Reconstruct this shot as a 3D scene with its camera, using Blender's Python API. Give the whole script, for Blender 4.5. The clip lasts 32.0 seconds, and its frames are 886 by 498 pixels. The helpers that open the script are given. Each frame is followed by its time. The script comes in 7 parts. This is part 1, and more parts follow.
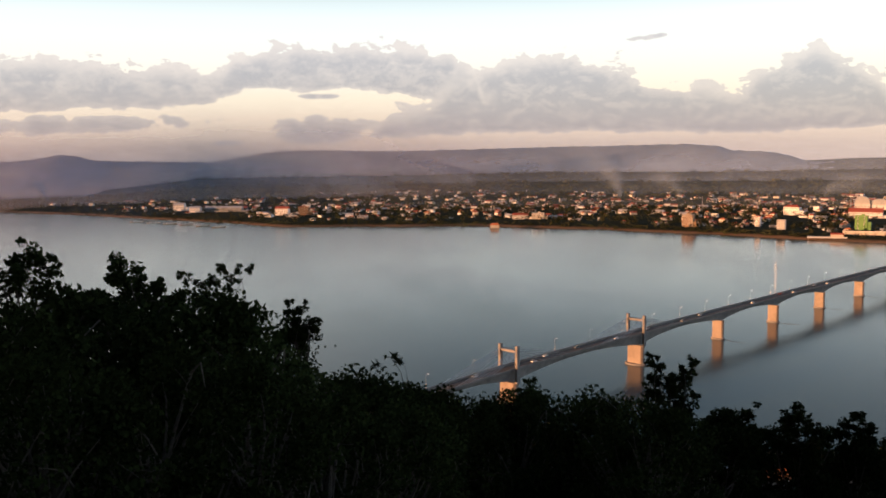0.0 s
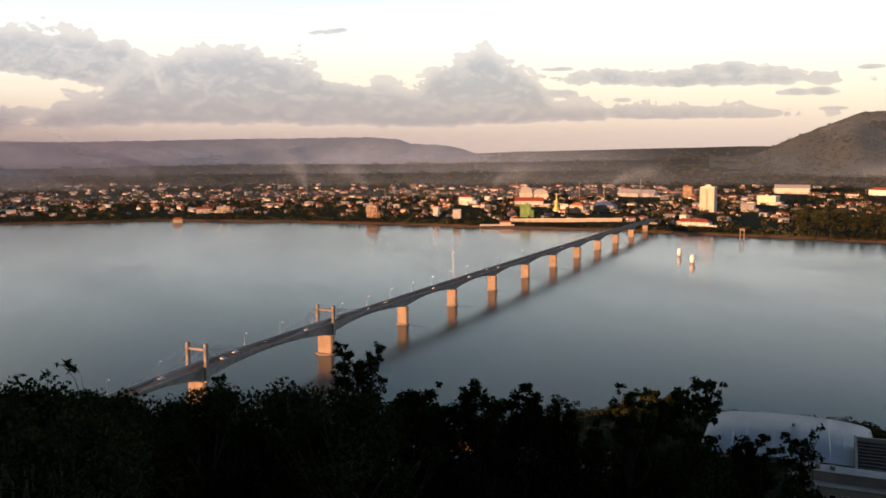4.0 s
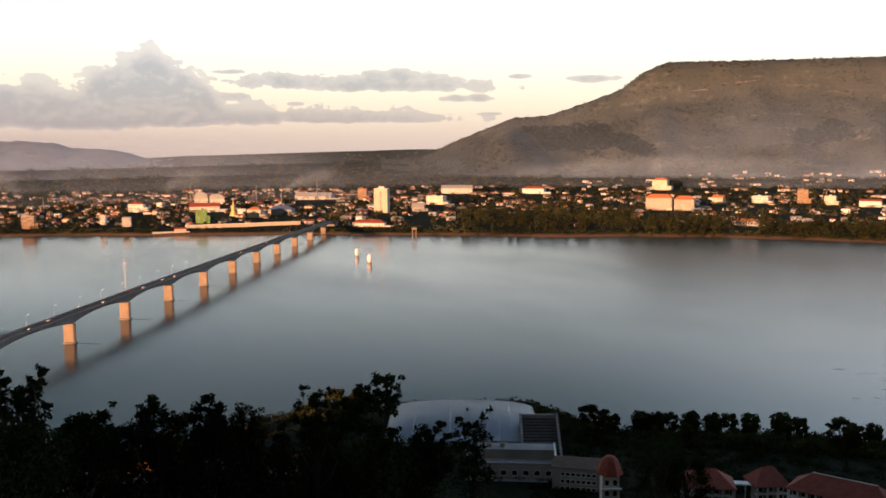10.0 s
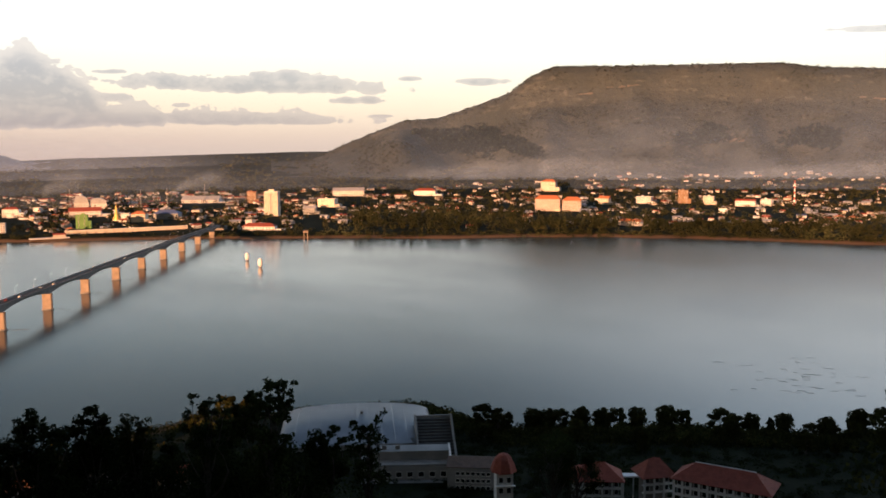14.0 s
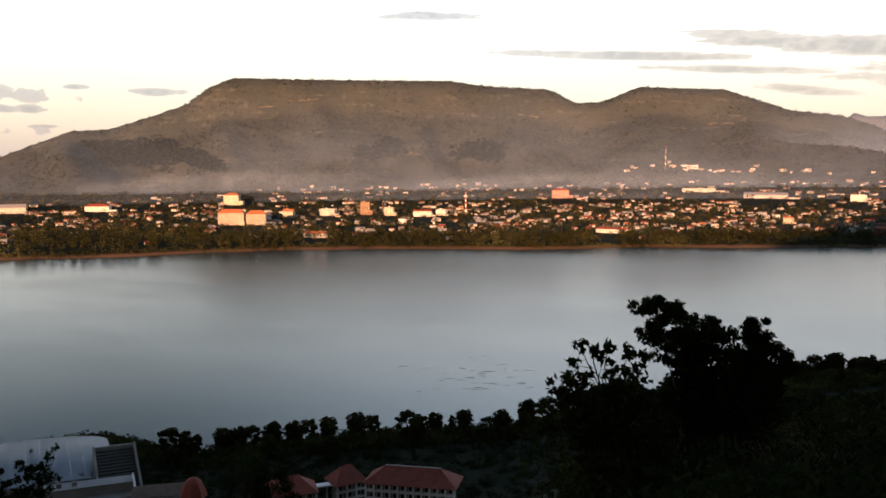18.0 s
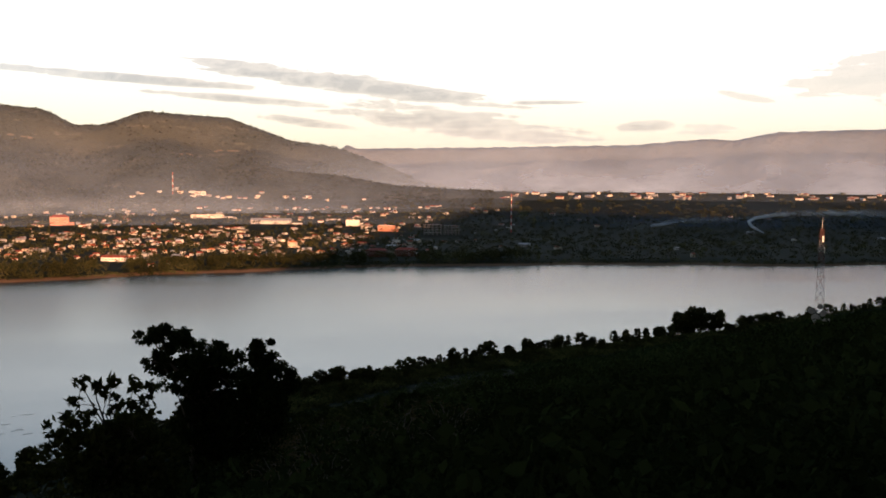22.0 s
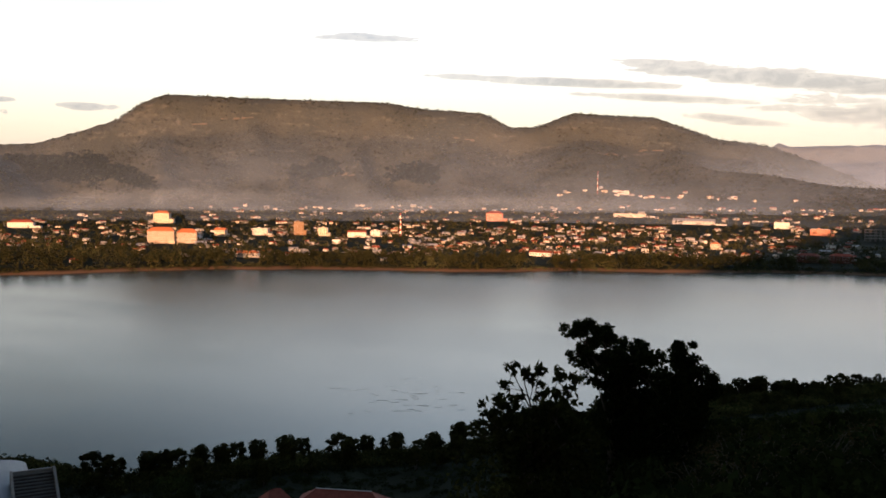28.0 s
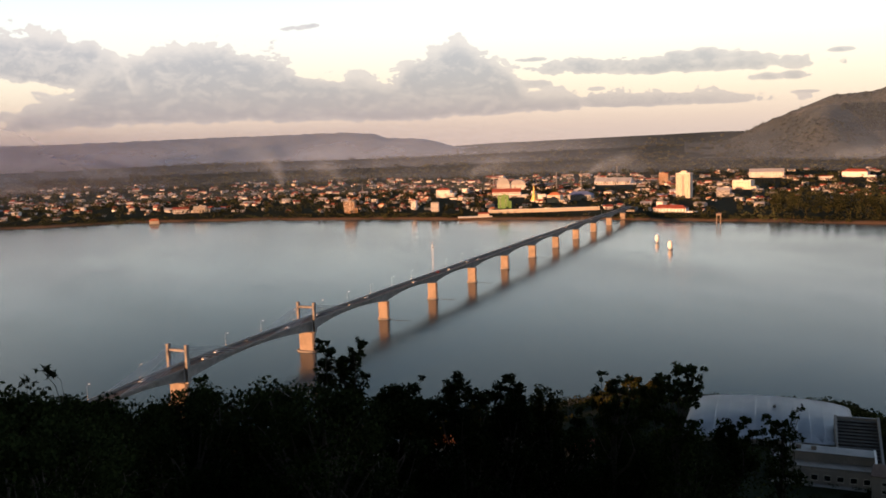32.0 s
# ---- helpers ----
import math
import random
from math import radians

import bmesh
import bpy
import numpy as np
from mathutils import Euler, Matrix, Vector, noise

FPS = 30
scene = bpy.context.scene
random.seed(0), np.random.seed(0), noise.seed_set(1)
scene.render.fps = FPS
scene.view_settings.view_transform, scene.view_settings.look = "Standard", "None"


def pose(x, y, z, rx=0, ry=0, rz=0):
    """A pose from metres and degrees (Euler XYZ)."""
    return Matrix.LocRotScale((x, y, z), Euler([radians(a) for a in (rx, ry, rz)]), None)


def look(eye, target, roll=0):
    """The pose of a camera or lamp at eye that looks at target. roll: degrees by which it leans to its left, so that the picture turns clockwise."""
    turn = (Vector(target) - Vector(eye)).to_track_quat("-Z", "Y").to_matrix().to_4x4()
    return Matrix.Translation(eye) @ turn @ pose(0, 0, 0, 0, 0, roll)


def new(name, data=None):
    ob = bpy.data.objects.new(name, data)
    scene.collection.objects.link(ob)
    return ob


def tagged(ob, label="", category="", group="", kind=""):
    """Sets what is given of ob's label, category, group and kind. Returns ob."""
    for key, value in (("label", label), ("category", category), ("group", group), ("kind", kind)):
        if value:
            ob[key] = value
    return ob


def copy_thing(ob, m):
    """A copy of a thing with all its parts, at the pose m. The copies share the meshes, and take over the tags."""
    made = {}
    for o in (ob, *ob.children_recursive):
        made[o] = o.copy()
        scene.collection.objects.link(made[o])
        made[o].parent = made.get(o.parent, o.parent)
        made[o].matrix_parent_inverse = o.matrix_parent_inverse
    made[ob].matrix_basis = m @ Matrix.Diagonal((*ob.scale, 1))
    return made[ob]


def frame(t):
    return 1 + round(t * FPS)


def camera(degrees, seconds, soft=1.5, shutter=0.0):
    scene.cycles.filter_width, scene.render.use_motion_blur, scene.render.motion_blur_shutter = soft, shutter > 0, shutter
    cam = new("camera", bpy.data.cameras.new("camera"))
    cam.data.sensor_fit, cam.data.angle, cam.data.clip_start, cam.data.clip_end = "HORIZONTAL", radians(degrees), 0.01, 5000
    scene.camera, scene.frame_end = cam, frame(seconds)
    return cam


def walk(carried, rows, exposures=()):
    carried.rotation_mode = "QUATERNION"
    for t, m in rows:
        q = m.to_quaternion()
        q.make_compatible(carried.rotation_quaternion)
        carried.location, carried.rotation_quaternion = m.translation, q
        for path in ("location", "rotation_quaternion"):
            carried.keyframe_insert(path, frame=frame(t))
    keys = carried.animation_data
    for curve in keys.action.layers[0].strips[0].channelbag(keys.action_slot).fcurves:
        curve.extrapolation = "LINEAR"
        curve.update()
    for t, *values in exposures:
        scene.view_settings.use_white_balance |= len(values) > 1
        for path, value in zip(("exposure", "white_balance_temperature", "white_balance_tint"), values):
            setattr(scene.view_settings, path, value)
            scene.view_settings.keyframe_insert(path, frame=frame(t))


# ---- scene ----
import functools
import itertools

# ---- camera: a hand-held pan from a hilltop, turning on an arm's length ----
cam = camera(51.68, 32.0, soft=1.7)
EYE = 155.4          # eye above the river, metres
ARM = 0.4
ROWS = [
    (0, 0.00, -5.92, 0.64), (0.5, -3.32, -6.53, 0.42), (1, -6.38, -6.46, 0.45), (1.5, -8.56, -6.32, 0.42),
    (2, -10.43, -6.30, 0.18), (2.5, -11.88, -6.45, 0.56), (3, -14.54, -6.36, 0.86), (3.5, -17.24, -6.42, 0.54),
    (5.5, -23.97, -6.91, 0.37), (6, -25.26, -7.05, 0.38), (6.5, -26.73, -7.11, -0.16), (7, -28.49, -6.89, -0.05),
    (7.5, -30.43, -6.59, 0.07), (8, -32.02, -6.24, 0.07), (8.5, -33.65, -6.49, 0.23), (9, -35.47, -6.23, 0.71),
    (9.5, -38.02, -6.05, 0.64), (10, -39.44, -6.43, 0.42), (10.5, -40.77, -6.14, 0.62), (11, -42.76, -5.96, 0.93),
    (11.5, -44.99, -5.99, 0.97), (12, -46.90, -6.36, 0.46), (12.5, -46.92, -6.17, 0.43), (13, -46.18, -5.99, 0.57),
    (13.5, -45.79, -6.30, 0.54), (15.5, -51.35, -6.70, -0.19), (16, -54.00, -7.22, -0.36), (16.5, -56.26, -7.17, -0.43),
    (17, -58.77, -6.45, 0.00), (17.5, -62.86, -5.99, 0.12), (18, -65.78, -5.66, 0.35), (18.5, -70.77, -5.24, 0.26),
    (19, -76.18, -4.83, 0.02), (19.5, -79.90, -4.22, -0.15), (20, -84.74, -4.16, -0.11), (20.5, -87.72, -4.24, 0.12),
    (21, -90.85, -4.10, 0.02), (21.5, -93.76, -3.68, -0.34), (22, -95.81, -4.00, -0.44), (22.5, -100.47, -4.16, -0.41),
    (23, -104.52, -3.63, -0.79), (23.5, -108.79, -3.35, -0.69), (24, -111.72, -3.13, -1.19), (24.5, -113.76, -3.10, -1.14),
    (26.5, -95.22, -3.66, -0.48), (27, -85.09, -4.34, -1.07), (27.5, -77.06, -4.21, -1.42), (28, -69.82, -4.29, -0.73),
    (28.5, -64.56, -4.77, -0.79), (29, -58.31, -5.08, -0.47), (29.5, -50.38, -5.86, -0.20), (30, -42.91, -6.45, 0.24),
    (30.5, -36.70, -6.51, 0.81), (31, -32.36, -6.84, 1.04), (31.5, -25.64, -7.42, 1.59), (32, -20.93, -6.99, 1.78),
]


def eye_pose(yaw, pitch, roll):
    a = radians(yaw)
    return pose(-ARM * math.sin(a), ARM * math.cos(a) - ARM, EYE, 90 + pitch, roll, yaw)


walk(cam, [(t, eye_pose(yaw, pitch, roll)) for t, yaw, pitch, roll in ROWS],
     exposures=[(0, 1.3), (32, 1.3)])

# ---- world and sun: a low evening sun behind a ridge to the west ----
SUN_AZ, SUN_EL = 255.0, 6.0
world = bpy.data.worlds.new("evening_sky")
scene.world = world
world.use_nodes = True
wn = world.node_tree
sky = wn.nodes.new("ShaderNodeTexSky")
sky.sky_type = "NISHITA"
sky.sun_disc = False
sky.sun_elevation, sky.sun_rotation = radians(SUN_EL), radians(SUN_AZ)
sun = new("sun", bpy.data.lights.new("sun", "SUN"))
sun.data.energy, sun.data.angle, sun.data.color = 4.5, radians(0.6), (1.0, 0.48, 0.24)
sun_from = Vector((math.sin(radians(SUN_AZ)) * math.cos(radians(SUN_EL)), math.cos(radians(SUN_AZ)) * math.cos(radians(SUN_EL)), math.sin(radians(SUN_EL))))
sun.matrix_world = look(sun_from * 50 + Vector((0, 0, 400)), (0, 0, 400))


# ---- node helpers ----
class Nodes:
    """A short way to write node graphs."""
    def __init__(self, name):
        self.mat = bpy.data.materials.new(name)
        self.mat.use_nodes = True
        self.t = self.mat.node_tree
        self.t.nodes.clear()
        self.out = self.t.nodes.new("ShaderNodeOutputMaterial")

    def add(self, kind):
        return self.t.nodes.new("ShaderNode" + kind)

    def put(self, sock, v):
        if isinstance(v, bpy.types.NodeSocket):
            self.t.links.new(v, sock)
        elif isinstance(v, (tuple, list)) and len(v) == 3 and len(sock.default_value) == 4:
            sock.default_value = (*v, 1)
        else:
            sock.default_value = v

    def math(self, op, a, b=0.0, c=0.0, clamp=False):
        n = self.add("Math")
        n.operation, n.use_clamp = op, clamp
        for s, v in zip(n.inputs, (a, b, c)):
            self.put(s, v)
        return n.outputs[0]

    def mix(self, fac, a, b, blend="MIX"):
        n = self.add("Mix")
        n.data_type, n.blend_type = "RGBA", blend
        self.put(n.inputs[0], fac)
        self.put(n.inputs[6], a)
        self.put(n.inputs[7], b)
        return n.outputs[2]

    def noise(self, vec, scale, detail=4.0, rough=0.55, dist=0.0):
        n = self.add("TexNoise")
        if vec is not None:
            self.put(n.inputs["Vector"], vec)
        self.put(n.inputs["Scale"], scale)
        self.put(n.inputs["Detail"], detail)
        self.put(n.inputs["Roughness"], rough)
        self.put(n.inputs["Distortion"], dist)
        return n.outputs[0]

    def ramp(self, fac, stops):
        n = self.add("ValToRGB")
        e = n.color_ramp.elements
        while len(e) < len(stops):
            e.new(0.5)
        for el, (pos, col) in zip(e, stops):
            el.position = pos
            el.color = (*col, 1) if isinstance(col, tuple) else (col, col, col, 1)
        self.put(n.inputs[0], fac)
        return n.outputs[0]

    def range(self, v, a, b, c=0.0, d=1.0, smooth=True):
        n = self.add("MapRange")
        n.interpolation_type = "SMOOTHSTEP" if smooth else "LINEAR"
        for s, q in zip(n.inputs, (v, a, b, c, d)):
            self.put(s, q)
        return n.outputs[0]

    def coords(self, which="Object", scale=(1, 1, 1)):
        c = self.add("TexCoord").outputs[which]
        if scale == (1, 1, 1):
            return c
        m = self.add("Mapping")
        self.put(m.inputs[0], c)
        m.inputs[3].default_value = scale
        return m.outputs[0]

    def world_pos(self, scale=(1, 1, 1)):
        c = self.add("NewGeometry").outputs["Position"]
        if scale == (1, 1, 1):
            return c
        m = self.add("Mapping")
        self.put(m.inputs[0], c)
        m.inputs[3].default_value = scale
        return m.outputs[0]

    def bump(self, h, strength, dist):
        n = self.add("Bump")
        self.put(n.inputs["Height"], h)
        n.inputs["Strength"].default_value = strength
        n.inputs["Distance"].default_value = dist
        return n.outputs[0]

    def surface(self, colour, rough=0.8, metal=0.0, normal=None, spec=0.5, **more):
        b = self.add("BsdfPrincipled")
        self.put(b.inputs["Base Color"], colour)
        self.put(b.inputs["Roughness"], rough)
        self.put(b.inputs["Metallic"], metal)
        self.put(b.inputs["Specular IOR Level"], spec)
        for k, v in more.items():
            self.put(b.inputs[k.replace("_", " ")], v)
        if normal is not None:
            self.put(b.inputs["Normal"], normal)
        self.t.links.new(b.outputs[0], self.out.inputs[0])
        return self.mat


# loose clouds: azimuth and height of the base, half-width, rise above and sag below, in degrees, weight and tilt
CLOUDS = [
    (-22, 1.9, 6.5, 0.5, 0.45, 0.85, 0.03), (-7.4, 1.4, 3.1, 0.9, 0.6, 1.0, 0), (-7.3, 3.6, 1.2, 0.15, 0.15, 0.9, 0), (-13, 0.8, 0.9, 0.18, 0.15, 0.9, 0),
    (34.3, 3.75, 8.6, 0.62, 0.36, 1.0, -0.02), (36.5, 4.2, 2.6, 0.5, 0.4, 0.9, 0), (26.5, 4.5, 0.9, 0.15, 0.12, 0.8, 0), (26.4, 3.0, 1.2, 0.25, 0.2, 0.8, 0),
    (31, 1.75, 10.5, 0.55, 0.28, 1.25, -0.01), (28, 1.8, 5, 0.5, 0.4, 1.2, 0), (12.5, 6.8, 1.2, 0.2, 0.16, 0.95, 0.09), (40.9, 2.9, 1.7, 0.24, 0.2, 0.9, 0), (48.7, 4.0, 1.6, 0.22, 0.2, 0.9, 0), (44.1, 4.2, 0.7, 0.14, 0.12, 0.8, 0), (30.4, 2.6, 0.5, 0.14, 0.12, 0.8, 0), (42.1, 1.95, 1.1, 0.1, 0.1, 0.8, 0),
    (77, 6.05, 8.0, 0.28, 0.22, 1.25, -0.045), (90, 6.1, 10.0, 0.6, 0.48, 1.35, -0.112), (84.2, 5.02, 5.2, 0.24, 0.2, 1.05, -0.06), (101.6, 5.1, 2.4, 0.15, 0.14, 1.05, 0), (96.5, 3.7, 7.6, 0.9, 0.6, 0.85, -0.11),
    (108.3, 3.6, 1.7, 0.35, 0.3, 0.8, 0), (111.6, 3.45, 1.7, 0.35, 0.3, 0.8, 0), (87.5, 3.75, 2.6, 0.25, 0.22, 0.7, -0.1), (114, 5.3, 1.5, 0.2, 0.16, 0.7, -0.2), (122.5, 6.1, 5.4, 1.35, 1.15, 0.8, 0), (134, 4.4, 7.5, 0.85, 0.7, 0.95, -0.05),
    (65, 8.6, 3, 0.2, 0.16, 0.6, 0), (131, 7.4, 4, 0.25, 0.2, 0.45, 0),
]
# two long banks of cumulus, as lines of azimuth and height: rounded tops over flat bases
BANK_TOPS = [
    [(-5, 0.5), (-4.3, 1.5), (-3.3, 2.4), (-0.8, 3.0), (1.2, 4.6), (4.1, 5.5), (7.5, 5.8), (10.9, 5.1), (12.6, 3.9), (15.3, 3.8), (17.5, 3.3), (18.6, 4.3), (20.3, 5.2), (21.9, 5.8), (23.7, 5.1), (25.2, 3.9), (26.2, 2.5), (30.4, 2.2), (36, 1.95), (42, 1.6)],
    [(-60, 5.4), (-30, 5.4), (-21.6, 5.5), (-19.5, 5.25), (-13.4, 5.0), (-12.6, 5.8), (-9.7, 6.5), (-2.8, 6.5), (0.6, 6.0), (1.9, 5.0), (2.6, 3.0)],
]
BANK_BASES = [
    [(-5, 1.0), (4, 1.25), (11, 1.2), (18, 1.02), (22, 1.12), (26, 1.35), (31, 1.5), (36, 1.58), (42, 1.62)],
    [(-60, 2.6), (-30, 2.6), (-19.6, 2.75), (-14.5, 3.0), (-12, 4.0), (-6.4, 4.0), (-2.9, 3.8), (-0.3, 3.2), (2.6, 3.1)],
]


def build_sky():
    """Evening sky in front of the camera, with its clouds, over a clear sky all round."""
    n = Nodes("unused_sky_helper")
    bpy.data.materials.remove(n.mat)
    n.t = world.node_tree
    view = n.add("TexCoord").outputs["Generated"]
    sep = n.add("SeparateXYZ")
    n.put(sep.inputs[0], view)
    az = n.math("MULTIPLY", n.math("ARCTAN2", sep.outputs[0], sep.outputs[1]), 180 / math.pi)
    el = n.math("MULTIPLY", n.math("ARCSINE", sep.outputs[2]), 180 / math.pi)
    cmb = n.add("CombineXYZ")
    n.put(cmb.inputs[0], az)
    n.put(cmb.inputs[1], el)
    uv = cmb.outputs[0]

    def stretched(sx, sy, ox=0.0, oy=0.0):
        m = n.add("Mapping")
        n.put(m.inputs[0], uv)
        m.inputs[1].default_value = (ox, oy, 0)
        m.inputs[3].default_value = (sx, sy, 1.0)
        return m.outputs[0]

    def along(line):
        a0, a1 = line[0][0], line[-1][0]
        f = n.ramp(n.range(az, a0, a1, smooth=False), [((a - a0) / (a1 - a0), e / 8.0) for a, e in line])
        return n.math("MULTIPLY", f, 8.0)

    h = n.range(el, -1, 15, smooth=False)
    left = n.ramp(h, [(0.0, (0.58, 0.45, 0.42)), (0.10, (0.64, 0.50, 0.46)), (0.18, (0.82, 0.66, 0.57)), (0.28, (0.93, 0.80, 0.67)), (0.42, (0.96, 0.92, 0.86)), (0.58, (0.87, 0.94, 0.96)), (0.64, (0.72, 0.82, 0.86)), (0.71, (0.33, 0.42, 0.48)), (1.0, (0.14, 0.19, 0.24))])
    right = n.ramp(h, [(0.0, (0.66, 0.54, 0.50)), (0.12, (0.76, 0.62, 0.55)), (0.22, (0.94, 0.79, 0.66)), (0.32, (1.0, 0.90, 0.78)), (0.46, (1.04, 1.0, 0.95)), (0.64, (1.06, 1.05, 1.04)), (0.74, (0.66, 0.72, 0.76)), (1.0, (0.34, 0.41, 0.49))])
    base = n.mix(n.range(az, 5, 60), left, right)
    # extra brightness added above the view to lighten the river's reflection
    east_boost = n.math("MULTIPLY", n.range(az, 44, 74), n.range(az, 155, 118))
    base = n.mix(n.math("MULTIPLY", east_boost, n.range(el, 8.8, 11.5)), base, (1.42, 1.44, 1.48))
    # unseen western sky lightened too, for the upstream water
    west = n.math("MULTIPLY", n.range(az, 4, -22), n.range(az, -110, -80))
    base = n.mix(n.math("MULTIPLY", west, n.range(el, 8.6, 11)), base, (0.84, 0.78, 0.72))
    puff_at, streak_at = stretched(0.62, 1.0), stretched(0.15, 1.25)
    east = n.range(az, 52, 66)
    puff = n.noise(puff_at, 0.85, 10, 0.62, 0.3)
    streak = n.noise(streak_at, 1.5, 8, 0.64, 0.4)
    fine = n.noise(puff_at, 2.6, 6, 0.62)
    lump = n.add("TexVoronoi")
    lump.feature, lump.normalize = "SMOOTH_F1", True
    n.put(lump.inputs["Vector"], puff_at)
    lump.inputs["Scale"].default_value, lump.inputs["Detail"].default_value = 1.7, 2.0
    lump.inputs["Smoothness"].default_value = 0.35
    rough = n.mix(east, puff, streak)
    body = None
    for a, hh, half, up, down, weight, tilt in CLOUDS:
        dx = n.math("DIVIDE", n.math("SUBTRACT", az, a), half)
        dy = n.math("SUBTRACT", el, hh)
        if tilt:
            dy = n.math("SUBTRACT", dy, n.math("MULTIPLY", dx, tilt * half))
        dy = n.math("MAXIMUM", n.math("DIVIDE", dy, up), n.math("DIVIDE", dy, -down))
        d = n.math("ADD", n.math("MULTIPLY", dx, dx), n.math("MULTIPLY", dy, dy))
        m = n.math("MULTIPLY", n.math("SUBTRACT", 1.2, d), weight)
        body = m if body is None else n.math("MAXIMUM", body, m)
    body = n.math("MINIMUM", body, 1.3)
    crown = None
    for tops, bases, ceiling in ((BANK_TOPS[0], BANK_BASES[0], 1.6), (BANK_TOPS[1], BANK_BASES[1], 1.1)):
        head = n.math("SUBTRACT", n.math("ADD", along(tops), 0.28), el)
        foot = n.math("SUBTRACT", el, along(bases))
        inside = n.math("MINIMUM", n.math("DIVIDE", head, 0.85), n.math("DIVIDE", foot, 0.26))
        ends = n.math("MINIMUM", n.math("SUBTRACT", az, tops[0][0]), n.math("SUBTRACT", tops[-1][0], az))
        inside = n.math("MINIMUM", n.math("MINIMUM", inside, ends), ceiling)
        body = n.math("MAXIMUM", body, inside)
        rim = n.math("MULTIPLY", n.range(head, 1.3, 0.1), n.range(inside, -1.2, 0.2))
        crown = rim if crown is None else n.math("MAXIMUM", crown, rim)
    body = n.math("MAXIMUM", body, -1.4)
    dens = n.math("ADD", body, n.math("MULTIPLY", n.math("SUBTRACT", rough, 0.5), 4.6))
    dens = n.math("ADD", dens, n.math("MULTIPLY", n.math("SUBTRACT", fine, 0.5), 0.9))
    dens = n.math("ADD", dens, n.math("MULTIPLY", n.math("SUBTRACT", 0.34, lump.outputs["Distance"]), 1.5))
    cover = n.range(dens, 0.10, 0.25)
    deep = n.range(dens, 0.25, 1.5)
    above = n.noise(stretched(0.62, 1.0, -0.12, 0.34), 0.85, 10, 0.62, 0.3)
    lit = n.range(n.math("SUBTRACT", puff, above), -0.04, 0.15)
    low = n.range(el, 1.0, 6.5)
    grey = n.mix(low, (0.338, 0.315, 0.378), (0.425, 0.41, 0.475))
    grey = n.mix(n.range(az, 66, 84), grey, (0.44, 0.375, 0.395))
    grey = n.mix(n.range(az, 104, 116), grey, (0.76, 0.665, 0.62))
    pale = n.mix(low, (0.60, 0.515, 0.51), (0.86, 0.755, 0.72))
    pale = n.mix(n.range(az, 66, 84), pale, (0.90, 0.76, 0.69))
    tone = n.math("MAXIMUM", n.math("MULTIPLY", lit, 0.34), n.math("MULTIPLY", crown, n.range(puff, 0.35, 0.62, 0.10, 0.62)))
    cloud = n.mix(tone, grey, pale)
    cloud = n.mix(deep, n.mix(0.55, cloud, pale), cloud)
    col = n.mix(n.math("MULTIPLY", cover, 0.95), base, cloud)
    # unseen higher sky: dusky blue, dimmed north and brightened east to tune the river
    zen = n.ramp(n.range(el, 14, 70, smooth=False), [(0.0, (0.30, 0.39, 0.47)), (0.2, (0.21, 0.28, 0.37)), (0.5, (0.12, 0.165, 0.24)), (1.0, (0.065, 0.095, 0.16))])
    zen = n.mix(1.0, zen, n.mix(west, n.mix(east_boost, (0.44, 0.46, 0.50), (3.3, 3.3, 3.35)), (1.5, 1.45, 1.4)), "MULTIPLY")
    col = n.mix(n.range(el, 13, 17), col, zen)
    front = n.math("MULTIPLY", n.range(az, -75, -40), n.range(az, 175, 150))
    nishita = n.mix(1.0, sky.outputs[0], (0.05, 0.05, 0.05), "MULTIPLY")
    col = n.mix(front, nishita, n.mix(1.0, col, nishita, "ADD"))
    n.put(world.node_tree.nodes["Background"].inputs[0], col)
    world.node_tree.nodes["Background"].inputs[1].default_value = 0.406


build_sky()


def plain(name, a, b, scale, rough=0.85, bump=0.3, spread=0.25, metal=0.0):
    """A surface of two tones with coarse stains, fine grain and a shift from piece to piece."""
    n = Nodes(name)
    pos = n.world_pos()
    big, fine = n.noise(pos, scale, 3), n.noise(pos, scale * 9, 5, 0.65)
    f = n.math("ADD", n.math("MULTIPLY", big, 0.65), n.math("MULTIPLY", fine, 0.35))
    col = n.mix(n.range(f, 0.35, 0.65), a, b)
    rnd = n.add("ObjectInfo").outputs["Random"]
    col = n.mix(1.0, col, n.ramp(rnd, [(0, 1 - spread), (1, 1.0)]), "MULTIPLY")
    return n.surface(col, rough, metal, n.bump(fine, bump, 0.4 / scale))


# ---- mesh helpers ----
def link(name, bm, mat, parent=None, label="", smooth=False):
    me = bpy.data.meshes.new(name)
    bm.to_mesh(me)
    bm.free()
    for m in (mat if isinstance(mat, (list, tuple)) else [mat]):
        me.materials.append(m)
    if smooth:
        me.shade_smooth()
    ob = new(name, me)
    ob.parent = parent
    if label:
        ob["label"] = label
    return ob


def part(name, bm, mat, parent, label="", smooth=False):
    return link(name, bm, mat, parent, label, smooth)


def from_arrays(name, verts, faces, mat, parent=None, smooth=True):
    me = bpy.data.meshes.new(name)
    me.from_pydata([tuple(v) for v in verts], [], [tuple(f) for f in faces])
    me.materials.append(mat)
    if smooth:
        me.shade_smooth()
    ob = new(name, me)
    ob.parent = parent
    return ob


